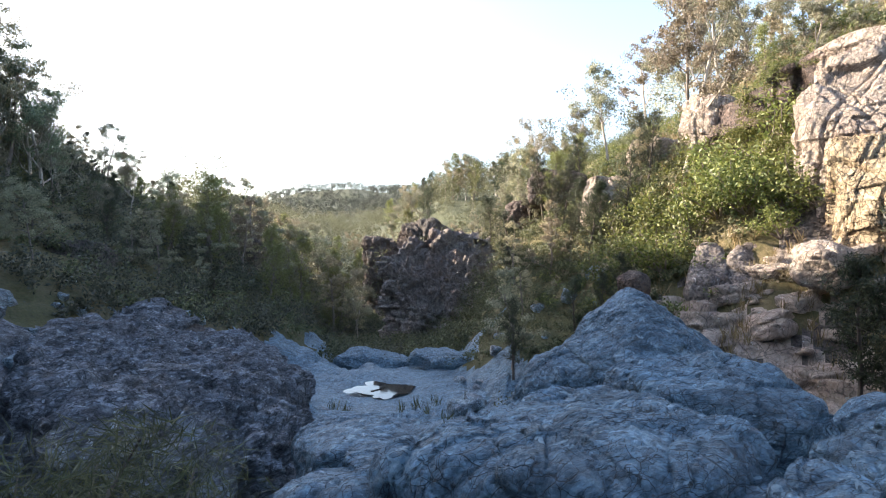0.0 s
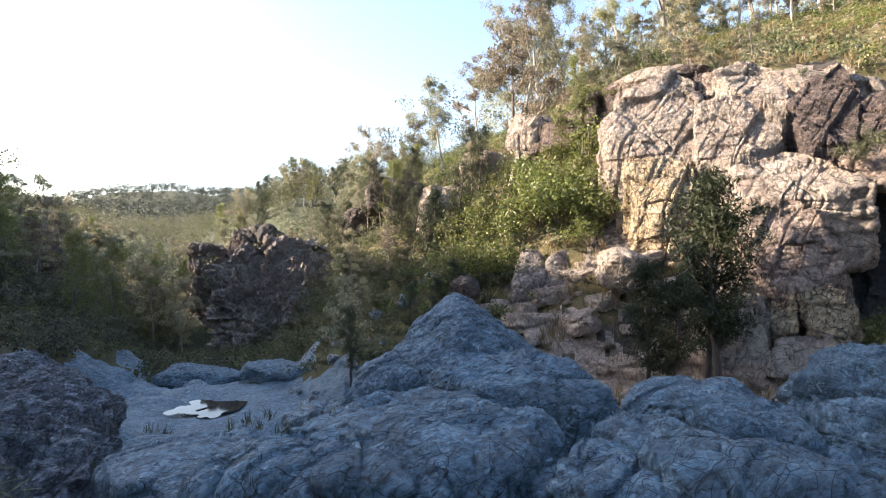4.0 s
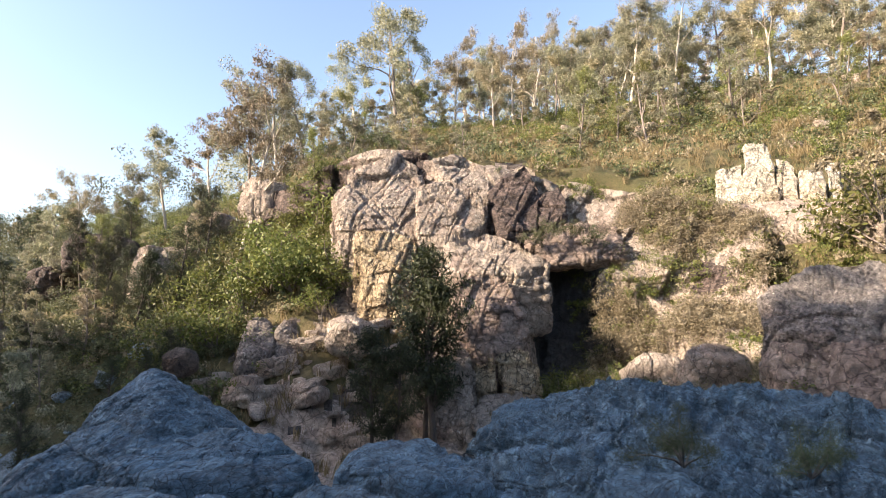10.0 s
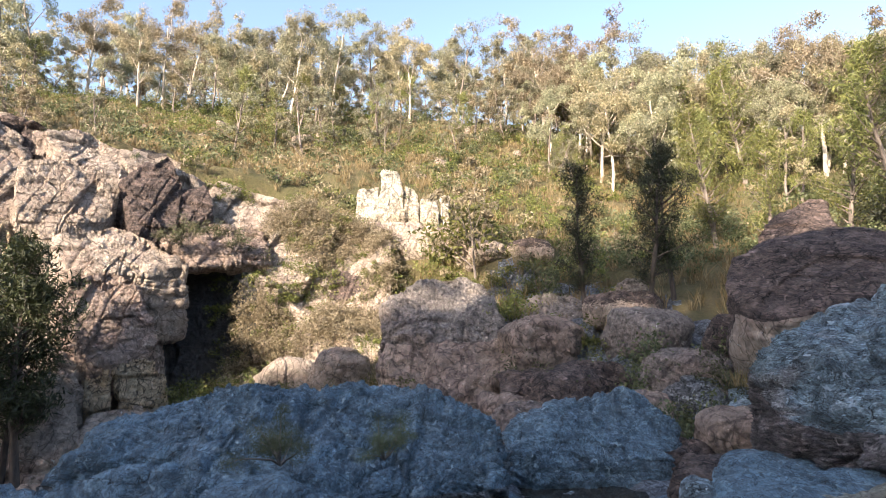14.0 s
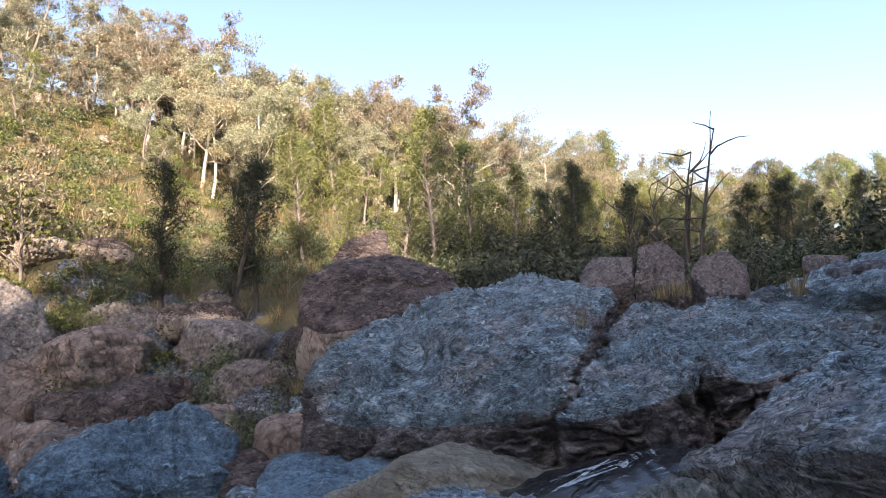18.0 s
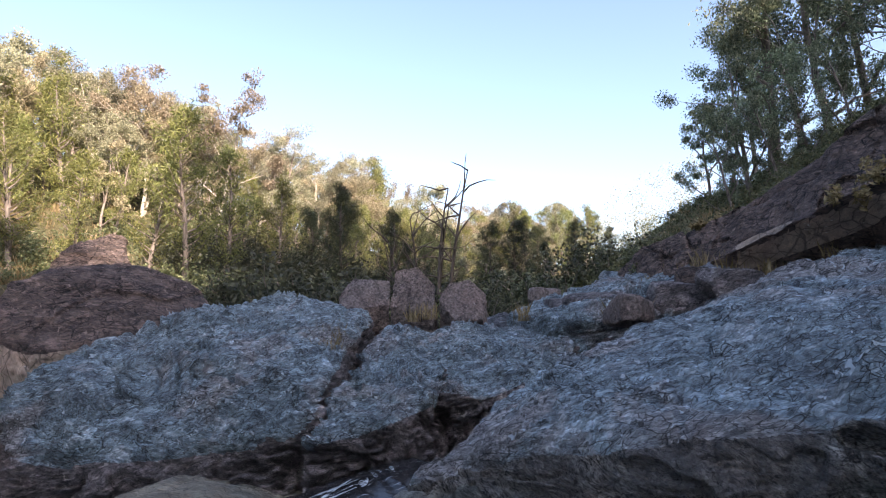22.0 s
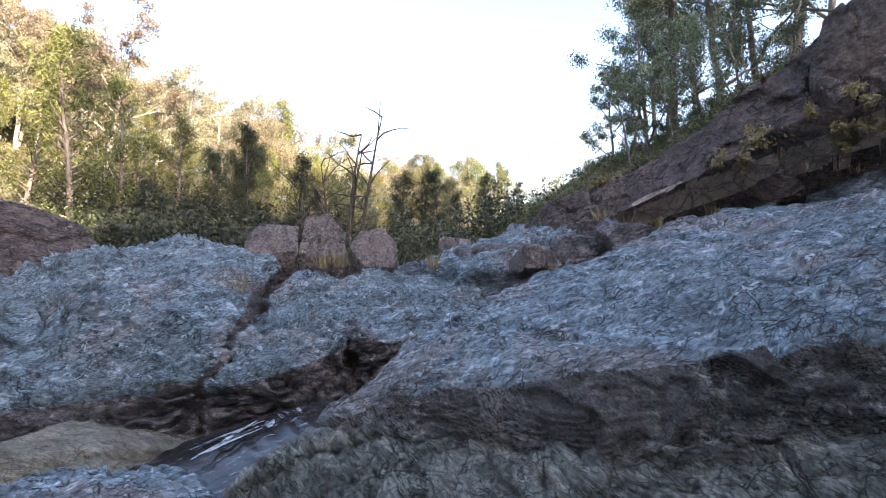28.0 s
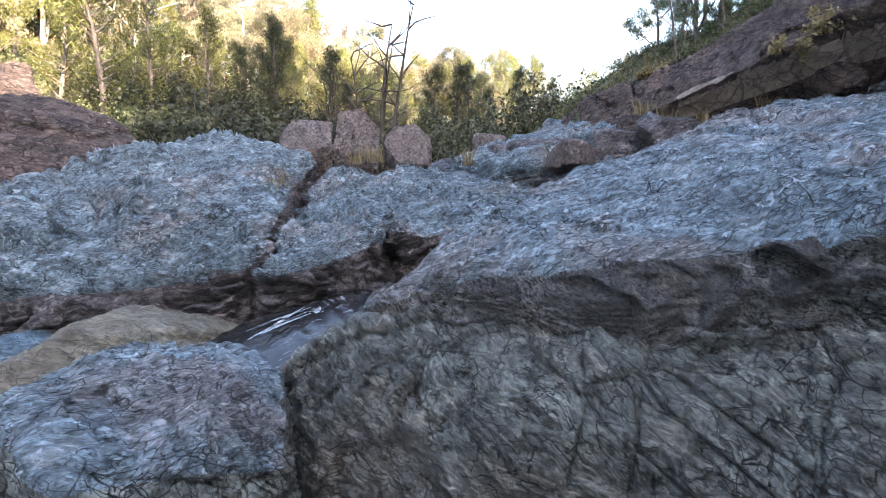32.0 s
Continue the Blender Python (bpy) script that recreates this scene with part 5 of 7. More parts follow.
for seed, (az, el, r, sx, sy, sz) in enumerate(((88.5, 1.6, 23.5, 1.6, 1.4, 0.9), (61, -4, 25, 1.5, 1.4, 1.2), (56.5, -4.5, 27.5, 1.6, 1.4, 1.3), (85.5, -4.2, 18.8, 1.2, 1.2, 0.5), (79.5, -5.0, 19.6, 1.2, 1.2, 0.55), (75, 7.8, 30, 1.5, 1.2, 0.9), (80, 7.4, 30, 1.6, 1.2, 0.8))):
    rock("bank_rock", ROCK_TAN if seed in (1, 2, 5) else ROCK_RED, az, r, sighted(az, el, r), (sx, sy, sz), 14 * math.sin(seed * 1.3), (-6, 4), 109 + seed, "dark-topped rock bank with a pale streaked face", "cliff", "rock banks of the creek", n=90, cuts=14, square=2.4, rough=0.10, crack=0.09, bite=0.6, face=ROCK_RED if seed in (3, 4) else ROCK_TAN, flat=0.22, fold=0.06)
hewn("shaded_cliff", ROCK_ROUND, ((-12.3, 60, 0.43), (-10.4, 61, 2.14), (-7.1, 62, 3.22), (-2.5, 63, 3.98), (0.3, 62, 2.96), (-0.5, 58, -1.72), (-4.4, 54, -5.91), (-9.2, 54, -6.2), (-11.3, 57, -2.92)), -10, 120, "dark weathered cliff face in shade above the creek", lump=0.9, block=1.0, freq=0.2, sharp=8, n=130, grain=0.15, dip=(0.1, 0.1, 1.0), category="cliff", group="shaded cliffs downstream")
for seed, (az, el, r, sx, sy, sz) in enumerate(((-11.8, -2.5, 101, 5.0, 5, 7.0), (-8, -1.4, 100, 5.4, 5, 8.4), (-4.2, -2.2, 98, 5.2, 5, 7.0), (-9, -6.8, 92, 7.0, 4.0, 2.6), (-25.5, -0.5, 60, 2.6, 2.0, 3.0), (-1, -0.5, 92, 4.4, 4, 5.0))):
    rock("shaded_cliff", ROCK_DARK, az, r, sighted(az, el, r), (sx, sy, sz), 15 * math.sin(seed * 2), (-4, 0), 115 + seed, "dark shaded cliff above the creek", "cliff", "shaded cliffs downstream", n=72, cuts=24, square=5, rough=0.1, crack=0.16, bite=0.55, face=ROCK_RED, flat=-0.2)
for seed, (az, el, r, sx, sy, sz) in enumerate(((9.4, 4.6, 44, 1.5, 1.3, 2.3), (11.6, 5.4, 44.5, 1.3, 1.3, 1.8), (6.3, 6.2, 52, 3.2, 2, 1.7), (13, 9.2, 47, 0.9, 0.9, 1.5), (15.4, 9.6, 48, 1.4, 1.0, 1.2), (3, 4.0, 55, 2.4, 1.6, 1.5), (19, 12, 42, 1.8, 1.4, 1.8))):
    rock("hillside_outcrop", ROCK_RED if seed in (2, 5) else ROCK_TAN, az, r, sighted(az, el, r), (sx, sy, sz), 30 * math.sin(seed * 1.7), (0, 6), 122 + seed, "sunlit reddish rock outcrop among shrubs", "rock", "hillside outcrops", n=44, cuts=14, square=4.5, rough=0.07, crack=0.14)
for seed, (az, el, r, sx, sy, sz) in enumerate(((-38, -0.6, 37, 2.0, 1.5, 2.2), (-42.5, -4.2, 29, 2.5, 1.6, 1.4), (-33.5, -6.3, 26.5, 3.0, 1.6, 0.9), (-46, -6, 24, 2.0, 1.5, 1.0), (-27, -9.4, 27, 1.8, 1.2, 0.7), (-18, -11.4, 35, 2.6, 1.5, 0.9), (-12.5, -9.7, 40, 2.8, 1.6, 0.9), (-5, -9.7, 37, 2.8, 1.4, 1.0))):
    rock("bed_rock", ROCK_DARK if az < -30 else ROCK_GREY, az, r, sighted(az, el, r) - 0.6, (sx, sy, sz * 0.75), 25 * math.sin(seed * 1.7), (4, 5), 131 + seed, "low dark weathered creek rock in shade", "rock", "creek bed rocks", n=56, cuts=14, square=3.0, rough=0.10, crack=0.07, fold=0.06)
for seed, (az, r, z, sx, sz) in enumerate(((27.8, 29, -0.2, 1.3, 1.0), (12.5, 27, -1.2, 0.7, 0.6))):
    rock("round_boulder", ROCK_TAN if seed == 0 else ROCK_DARK, az, r, z, (sx, 1.2 * sx / 1.3, sz), 20 * seed + 40, (0, 0), 147 + seed, "big rounded brown-grey boulder on the bank", "rock", "boulders on the bank", n=40, cuts=12, square=2.8, rough=0.08, crack=0.08)


def scattered(count, az0, az1, r0, r1, rng):
    a = rng.uniform(az0, az1, count)
    r = np.sqrt(rng.uniform(r0 * r0, r1 * r1, count))
    x, y = r * np.sin(np.radians(a)), r * np.cos(np.radians(a))
    return a, r, x, y, ground_z(x, y)


def rubble(name, mat, label, count, az0, az1, r0, r1, s0, s1, seed, tall=0.65):
    """Loose stones of a few shapes strewn over a stretch, as things of one group."""
    rng = np.random.RandomState(seed)
    shapes = [rock_mesh(name, (1, 0.8, tall), seed * 10 + k, mat, n=16, cuts=16, square=5, rough=0.05, crack=0.10, bite=0.6) for k in range(5)]
    a, r, x, y, z = scattered(count, az0, az1, r0, r1, rng)
    for k in range(count):
        s = s0 * (s1 / s0) ** (rng.rand() ** 1.6)
        ob = new(name, shapes[k % 5])
        ob.matrix_world = Matrix.Translation((x[k], y[k], z[k] + 0.1 * s)) @ Euler((rng.uniform(-0.3, 0.3), rng.uniform(-0.3, 0.3), rng.uniform(0, 6.28))).to_matrix().to_4x4() @ Matrix.Diagonal((s, s, s * rng.uniform(0.7, 1.2), 1))
        tagged(ob, label, "rock", label)


for seed, (az, r, sx, sy, sz) in enumerate(((79, 17.5, 1.3, 1.0, 0.8), (84, 18.5, 1.6, 1.1, 1.0), (89, 17.0, 1.3, 1.0, 0.9), (93.5, 18.6, 1.5, 1.1, 1.0), (91, 14.0, 1.1, 0.9, 0.6), (97.5, 14.6, 1.0, 0.9, 0.6), (86, 14.5, 1.0, 0.8, 0.5), (99, 19.5, 1.3, 1.0, 0.9), (80.5, 21.5, 1.8, 1.2, 1.2), (90, 21.5, 1.6, 1.2, 1.0), (95, 11.6, 0.9, 0.8, 0.5), (101, 12.0, 0.9, 0.7, 0.5))):
    p = polar(az, r)
    rock("creek_boulder", (ROCK_ROUND, ROCK_RED, ROCK_WARM)[seed % 3], az, r, gz(p.x, p.y) + 0.2 * sz, (sx, sy, sz), 40 * math.sin(seed * 1.9), (4, 5), 160 + seed, "half-buried dark boulder on the creek bank", "rock", "boulders on the creek bank", n=48, cuts=12, square=3.0, rough=0.09, crack=0.09, fold=0.05)


rubble("bank_stone", ROCK_TAN, "pale tan broken stone on the bank", 230, 10, 40, 17, 31, 0.25, 1.3, 7, 0.4)
rubble("slope_stone", ROCK_TAN, "weathered stone on the grassy slope", 60, 18, 88, 33, 62, 0.3, 1.1, 8)
rubble("creek_stone", ROCK_SLAB, "grey stone lying in the creek bed", 80, 78, 125, 9, 20, 0.15, 0.6, 9)
rubble("creek_stone", ROCK_SLAB, "dark stone on the shaded creek bed", 45, -46, -22, 14, 34, 0.25, 0.8, 10)
rubble("creek_stone", ROCK_SLAB, "dark stone on the shaded bank", 25, -4, 10, 18, 36, 0.25, 0.8, 12)
rubble("ledge_stone", ROCK_RED, "loose brown stone below the overhang", 30, 148, 178, 11, 17, 0.12, 0.5, 11)


# ---- water ----
def water_material(name, foam):
    m, n, l, b = material(name, 0.04)
    co = n.new("ShaderNodeNewGeometry").outputs["Position"]
    w = tex(n, l, "ShaderNodeTexNoise", co, 9 if foam else 1.5, 4, 0.6, 0.4)
    b.inputs["Base Color"].default_value = (0.035, 0.032, 0.026, 1)
    b.inputs["IOR"].default_value = 1.33
    b.inputs["Specular IOR Level"].default_value = 0.6
    if foam:
        mp = n.new("ShaderNodeMapping")
        mp.inputs["Scale"].default_value = (10.0, 2.0, 5.0)
        mp.inputs["Rotation"].default_value = (0, 0, radians(40))
        l.new(co, mp.inputs["Vector"])
        t = tex(n, l, "ShaderNodeTexNoise", mp.outputs["Vector"], 2.2, 5, 0.7, 0.5)
        r = ramp_node(n, [(foam, (0.022, 0.021, 0.022)), (foam + 0.2, (0.5, 0.56, 0.6))])
        l.new(t.outputs["Fac"], r.inputs["Fac"])
        l.new(r.outputs["Color"], b.inputs["Base Color"])
        rr = ramp_node(n, [(foam, (0.05, 0.05, 0.05)), (foam + 0.16, (0.6, 0.6, 0.6))])
        l.new(t.outputs["Fac"], rr.inputs["Fac"])
        l.new(rr.outputs["Color"], b.inputs["Roughness"])
    bp = n.new("ShaderNodeBump")
    bp.inputs["Strength"].default_value, bp.inputs["Distance"].default_value = (0.3, 0.03) if foam else (0.08, 0.02)
    l.new(w.outputs["Fac"], bp.inputs["Height"])
    l.new(bp.outputs["Normal"], b.inputs["Normal"])
    return m


WATER = water_material("still_water", 0)
RAPID = water_material("white_water", 0.42)
CHUTE = water_material("running_water", 0.58)


def ribbon(name, pts, widths, mat, label):
    """A stream: a rippled strip along the points, rounded across."""
    pts = [Vector(p) for p in pts]
    n, k = 60, 13
    v = []
    for i in range(n):
        t = i / (n - 1) * (len(pts) - 1)
        a = min(int(t), len(pts) - 2)
        u = t - a
        u = u * u * (3 - 2 * u) * 0.4 + u * 0.6
        p = pts[a].lerp(pts[a + 1], u)
        w = widths[a] * (1 - u) + widths[a + 1] * u
        d = pts[a + 1] - pts[a]
        side = Vector((d.y, -d.x, 0)).normalized()
        for j in range(k):
            s = j / (k - 1) * 2 - 1
            q = p + side * (s * w * (1 + 0.05 * math.sin(i * 0.23 + s)))
            q.z += 0.012 * min(1, w / 0.2) * math.sin(i * 0.9 + j * 1.3) - 0.08 * min(1, w / 0.4) * s * s
            v.append(q)
    f = [(i * k + j, i * k + j + 1, (i + 1) * k + j + 1, (i + 1) * k + j) for i in range(n - 1) for j in range(k - 1)]
    return tagged(new(name, mesh_from(name, [tuple(q) for q in v], f, mat)), label, "water", kind="structure")


frng = np.random.RandomState(18)
for k in range(6):
    # streaks of foam below the lip, and a few where the chute ends
    q = frng.uniform(-1, 1)
    if k < 4:
        a0, a1, d = 127.5 - 1.5 * frng.rand(), 123.5 - 3.0 * frng.rand(), 0.35 * q
        pts = [polar(a0, 8.25 + d, -1.505), polar((a0 + a1) / 2, 7.9 + d, -1.555), polar(a1, 7.55 + d, -1.62)]
    else:
        pts = [polar(119.0, 6.95 + 0.4 * q, -1.79), polar(118.0, 6.8 + 0.4 * q, -1.82)]
    ribbon("water_foam", pts, [0.01, 0.03, 0.01][:len(pts)], RAPID, "streak of white foam on the running water")
ribbon("white_water", [polar(131.0, 9.0, -1.45), polar(129.0, 8.65, -1.475), polar(126.6, 8.15, -1.535)], [0.16, 0.22, 0.08], RAPID, "white water pouring over the lip of the chute")
ribbon("water_chute", [polar(131.5, 9.1, -1.42), polar(128, 8.4, -1.50), polar(123.5, 7.6, -1.64), polar(117.5, 6.8, -1.85)], [0.4, 0.6, 0.85, 0.95], CHUTE, "clear dark water sliding down a rock chute")
ribbon("water_fall", [polar(123, 6.9, -1.95), polar(126, 6.5, -2.7), polar(128, 6.0, -3.1), polar(130, 5.3, -3.3)], [0.3, 0.16, 0.22, 0.4], CHUTE, "water falling into the dark gully")


def pool(az, r, z, rx, ry, seed, label):
    n = 48
    v = [(0, 0, 0)]
    for i in range(n):
        a = 2 * math.pi * i / n
        q = 1 + 0.55 * noise.noise((math.cos(a) * 1.3 + seed, math.sin(a) * 1.3, 0)) + 0.35 * noise.noise((math.cos(a) * 4 + seed, math.sin(a) * 4, 3))
        v.append((rx * q * math.cos(a), ry * q * math.sin(a), 0))
    bm = bmesh.new()
    vs = [bm.verts.new(p) for p in v]
    for i in range(n):
        bm.faces.new((vs[0], vs[1 + i], vs[1 + (i + 1) % n]))
    me = bpy.data.meshes.new("water_pool")
    bm.to_mesh(me)
    bm.free()
    me.materials.append(WATER)
    ob = new("water_pool", me)
    ob.matrix_world = Matrix.Translation(polar(az, r, z)) @ Matrix.Rotation(radians(-az), 4, "Z")
    return tagged(ob, label, "water", kind="structure")


for az, r, el, rx, ry, sd in ((-11.3, 31.2, -13.1, 1.5, 1.7, 1), (-13.4, 31.0, -13.1, 0.8, 1.0, 5), (-14.2, 27.5, -14.95, 0.8, 0.9, 3), (84.5, 11.6, -14.2, 1.5, 0.8, 8)):
    pool(az, r, sighted(az, el, r), rx, ry, sd, "still rock pool reflecting the bright sky")


# ---- plants ----
def leaf_material(name, dark, mid, light, through_light=0.35):
    """Leaves that differ from clump to clump and plant to plant, and let some light through."""
    m, n, l, b = material(name, 0.55)
    rnd = n.new("ShaderNodeNewGeometry").outputs["Random Per Island"]
    info = n.new("ShaderNodeObjectInfo").outputs["Random"]
    r = ramp_node(n, [(0.0, dark), (0.5, mid), (1.0, light)])
    l.new(rnd, r.inputs["Fac"])
    hs = n.new("ShaderNodeHueSaturation")
    mr = n.new("ShaderNodeMapRange")
    mr.inputs["To Min"].default_value, mr.inputs["To Max"].default_value = 0.7, 1.25
    l.new(info, mr.inputs["Value"])
    l.new(mr.outputs["Result"], hs.inputs["Value"])
    mh = n.new("ShaderNodeMapRange")
    mh.inputs["To Min"].default_value, mh.inputs["To Max"].default_value = 0.475, 0.515
    l.new(info, mh.inputs["Value"])
    l.new(mh.outputs["Result"], hs.inputs["Hue"])
    l.new(r.outputs["Color"], hs.inputs["Color"])
    l.new(hs.outputs["Color"], b.inputs["Base Color"])
    tr = n.new("ShaderNodeBsdfTranslucent")
    l.new(hs.outputs["Color"], tr.inputs["Color"])
    mx = n.new("ShaderNodeMixShader")
    mx.inputs["Fac"].default_value = through_light
    l.new(b.outputs["BSDF"], mx.inputs[1])
    l.new(tr.outputs["BSDF"], mx.inputs[2])
    l.new(mx.outputs["Shader"], n["Material Output"].inputs["Surface"])
    return m


def bark_material(name, base, patch):
    m, n, l, b = material(name, 0.85)
    co = n.new("ShaderNodeTexCoord").outputs["Object"]
    mp = n.new("ShaderNodeMapping")
    mp.inputs["Scale"].default_value = (3, 3, 0.6)
    l.new(co, mp.inputs["Vector"])
    t = tex(n, l, "ShaderNodeTexNoise", mp.outputs["Vector"], 2.0, 6, 0.7, 0.6)
    r = ramp_node(n, [(0.38, patch), (0.55, base)])
    l.new(t.outputs["Fac"], r.inputs["Fac"])
    l.new(r.outputs["Color"], b.inputs["Base Color"])
    bp = n.new("ShaderNodeBump")
    bp.inputs["Strength"].default_value, bp.inputs["Distance"].default_value = 0.5, 0.05
    l.new(t.outputs["Fac"], bp.inputs["Height"])
    l.new(bp.outputs["Normal"], b.inputs["Normal"])
    return m


LEAF_GUM = leaf_material("gum_leaves", (0.14, 0.15, 0.095), (0.27, 0.268, 0.175), (0.44, 0.42, 0.285))
LEAF_DRYGUM = leaf_material("brownish_gum_leaves", (0.16, 0.14, 0.085), (0.31, 0.268, 0.17), (0.47, 0.405, 0.27))
LEAF_SHE = leaf_material("sheoak_needles", (0.085, 0.10, 0.03), (0.18, 0.20, 0.06), (0.32, 0.325, 0.115))
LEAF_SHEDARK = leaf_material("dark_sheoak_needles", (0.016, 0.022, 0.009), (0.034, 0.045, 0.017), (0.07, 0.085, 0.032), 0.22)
LEAF_BUSH = leaf_material("shrub_leaves", (0.07, 0.095, 0.022), (0.15, 0.175, 0.045), (0.27, 0.28, 0.09))
LEAF_OLIVE = leaf_material("olive_shrub_leaves", (0.055, 0.068, 0.03), (0.115, 0.13, 0.06), (0.21, 0.22, 0.11))
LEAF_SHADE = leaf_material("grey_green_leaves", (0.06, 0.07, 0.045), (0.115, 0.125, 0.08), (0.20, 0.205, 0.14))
# darker copy of the olive leaves: shade on the upstream shrubs put into colour
LEAF_OLIVE_SHADED = leaf_material("dark_olive_leaves", (0.03, 0.038, 0.02), (0.062, 0.072, 0.038), (0.12, 0.13, 0.07), 0.25)
LEAF_NEAR = leaf_material("green_gum_leaves", (0.09, 0.12, 0.075), (0.17, 0.21, 0.125), (0.30, 0.34, 0.20))
LEAF_GRASS = leaf_material("dry_grass_blades", (0.16, 0.13, 0.05), (0.30, 0.24, 0.11), (0.42, 0.35, 0.19))
LEAF_FAR = leaf_material("far_tree_leaves", (0.085, 0.09, 0.045), (0.115, 0.118, 0.06), (0.15, 0.15, 0.08))
# much darker than the valley leaves: the far ridge's shade put into the colour
LEAF_RIDGE = leaf_material("ridge_tree_leaves", (0.022, 0.03, 0.02), (0.032, 0.04, 0.026), (0.045, 0.053, 0.034), 0.15)
BARK_PALE = bark_material("pale_gum_bark", (0.52, 0.47, 0.40), (0.26, 0.21, 0.17))
BARK_GREY = bark_material("grey_bark", (0.24, 0.20, 0.17), (0.11, 0.09, 0.08))
BARK_DARK = bark_material("dark_bark", (0.10, 0.08, 0.065), (0.05, 0.04, 0.035))


def tube(path, radii, sides=6):
    """Vertices and faces of a tapered limb along a path."""
    path = np.asarray(path, float)
    t = np.gradient(path, axis=0)
    t /= np.maximum(np.linalg.norm(t, axis=1, keepdims=True), 1e-9)
    ref = np.where(np.abs(t[:, 2:3]) > 0.9, np.array([[1.0, 0, 0]]), np.array([[0, 0, 1.0]]))
    a = np.cross(t, ref)
    a /= np.linalg.norm(a, axis=1, keepdims=True)
    b = np.cross(t, a)
    w = np.arange(sides) * 2 * math.pi / sides
    v = path[:, None] + np.asarray(radii)[:, None, None] * (np.cos(w)[None, :, None] * a[:, None] + np.sin(w)[None, :, None] * b[:, None])
    n = len(path)
    i, j = np.meshgrid(np.arange(n - 1), np.arange(sides), indexing="ij")
    j2 = (j + 1) % sides
    f = np.stack([i * sides + j, i * sides + j2, (i + 1) * sides + j2, (i + 1) * sides + j], -1).reshape(-1, 4)
    return v.reshape(-1, 3), f


def limb(start, way, length, r0, r1, rng, steps=7, wander=0.16, lift=0.0):
    p, d, out = np.array(start, float), np.array(way, float), []
    d /= np.linalg.norm(d)
    for k in range(steps):
        out.append(p.copy())
        d = d + rng.normal(0, wander, 3) + np.array((0, 0, lift))
        d /= np.linalg.norm(d)
        p = p + d * length / (steps - 1)
    return np.array(out), np.linspace(r0, r1, steps)


def merge(parts):
    vs, fs, o = [], [], 0
    for v, f in parts:
        vs.append(v)
        fs.append(f + o)
        o += len(v)
    return np.vstack(vs), np.vstack(fs)


def leaves(centres, spread, per, length, width, rng, hang=0.4, flat=0.7):
    """Many small leaves round the centres: each one a narrow kite."""
    c = np.repeat(np.asarray(centres, float), per, axis=0)
    s = np.repeat(np.broadcast_to(np.asarray(spread, float), (len(centres),)), per)
    n = len(c)
    d = rng.normal(size=(n, 3))
    d /= np.linalg.norm(d, axis=1, keepdims=True)
    d *= (rng.rand(n, 1) ** 0.45) * s[:, None]
    d[:, 2] *= flat
    c = c + d
    a = rng.normal(size=(n, 3))
    a[:, 2] -= hang * 2
    a /= np.linalg.norm(a, axis=1, keepdims=True)
    b = np.cross(a, rng.normal(size=(n, 3)))
    b /= np.maximum(np.linalg.norm(b, axis=1, keepdims=True), 1e-6)
    ln = length * rng.uniform(0.6, 1.3, (n, 1))
    wd = width * rng.uniform(0.6, 1.3, (n, 1))
    v = np.stack([c - a * ln * 0.5, c + b * wd * 0.5, c + a * ln * 0.5, c - b * wd * 0.5], 1).reshape(-1, 3)
    return v, np.arange(4 * n).reshape(-1, 4)


def gum_tree_meshes(seed, height, bare, clumps, per, leafsize, lean=0.1, pale=True, dry=False, spread=0.32, flat=0.6, leaf=None):
    """An open-crowned gum: a bent trunk, forked limbs and leaf clumps at the branch ends."""
    rng = np.random.RandomState(seed)
    wood, ends = [], []
    tp, tr = limb((0, 0, -0.4), (rng.normal(0, lean), rng.normal(0, lean), 1), height * 0.8, height * 0.012 + 0.02, height * 0.005, rng, 10, 0.07, 0.03)
    wood.append(tube(tp, tr, 8))
    for k in range(7):
        u = bare + (1 - bare) * k / 6.5
        i = min(int(u * 9), 8)
        p = tp[i] + (tp[i + 1] - tp[i]) * (u * 9 - i)
        az = k * 2.4 + rng.uniform(-0.6, 0.6)
        up = 0.55 + 0.9 * u + rng.uniform(-0.3, 0.3)
        ln = height * spread * (1.15 - 0.5 * u) * rng.uniform(0.7, 1.2)
        lp, lr = limb(p, (math.cos(az), math.sin(az), up), ln, tr[i] * 0.6, 0.012, rng, 7, 0.2, 0.05)
        wood.append(tube(lp, lr, 5))
        ends += [lp[-1], lp[-3] + rng.normal(0, 0.03 * height, 3)]
        for q in (3, 4, 5):
            sp, sr = limb(lp[q], rng.normal(size=3) + (lp[q] - lp[q - 1]) / ln * 5 + (0, 0, 0.4), ln * 0.5, lr[q] * 0.6, 0.008, rng, 5, 0.2, 0.05)
            wood.append(tube(sp, sr, 4))
            ends.append(sp[-1])
    ends = np.array(ends)
    pick = ends[rng.choice(len(ends), clumps, replace=clumps > len(ends))] + rng.normal(0, 0.02 * height, (clumps, 3))
    fol = leaves(pick, height * rng.uniform(0.03, 0.078, clumps), per, leafsize, leafsize * 0.42, rng, 0.5, flat)
    bark = BARK_PALE if pale else BARK_GREY
    return mesh_from("trunk", *wood[0], bark), mesh_from("bough", *merge(wood[1:]), bark), mesh_from("crown", *fol, leaf or (LEAF_DRYGUM if dry else LEAF_GUM), False)


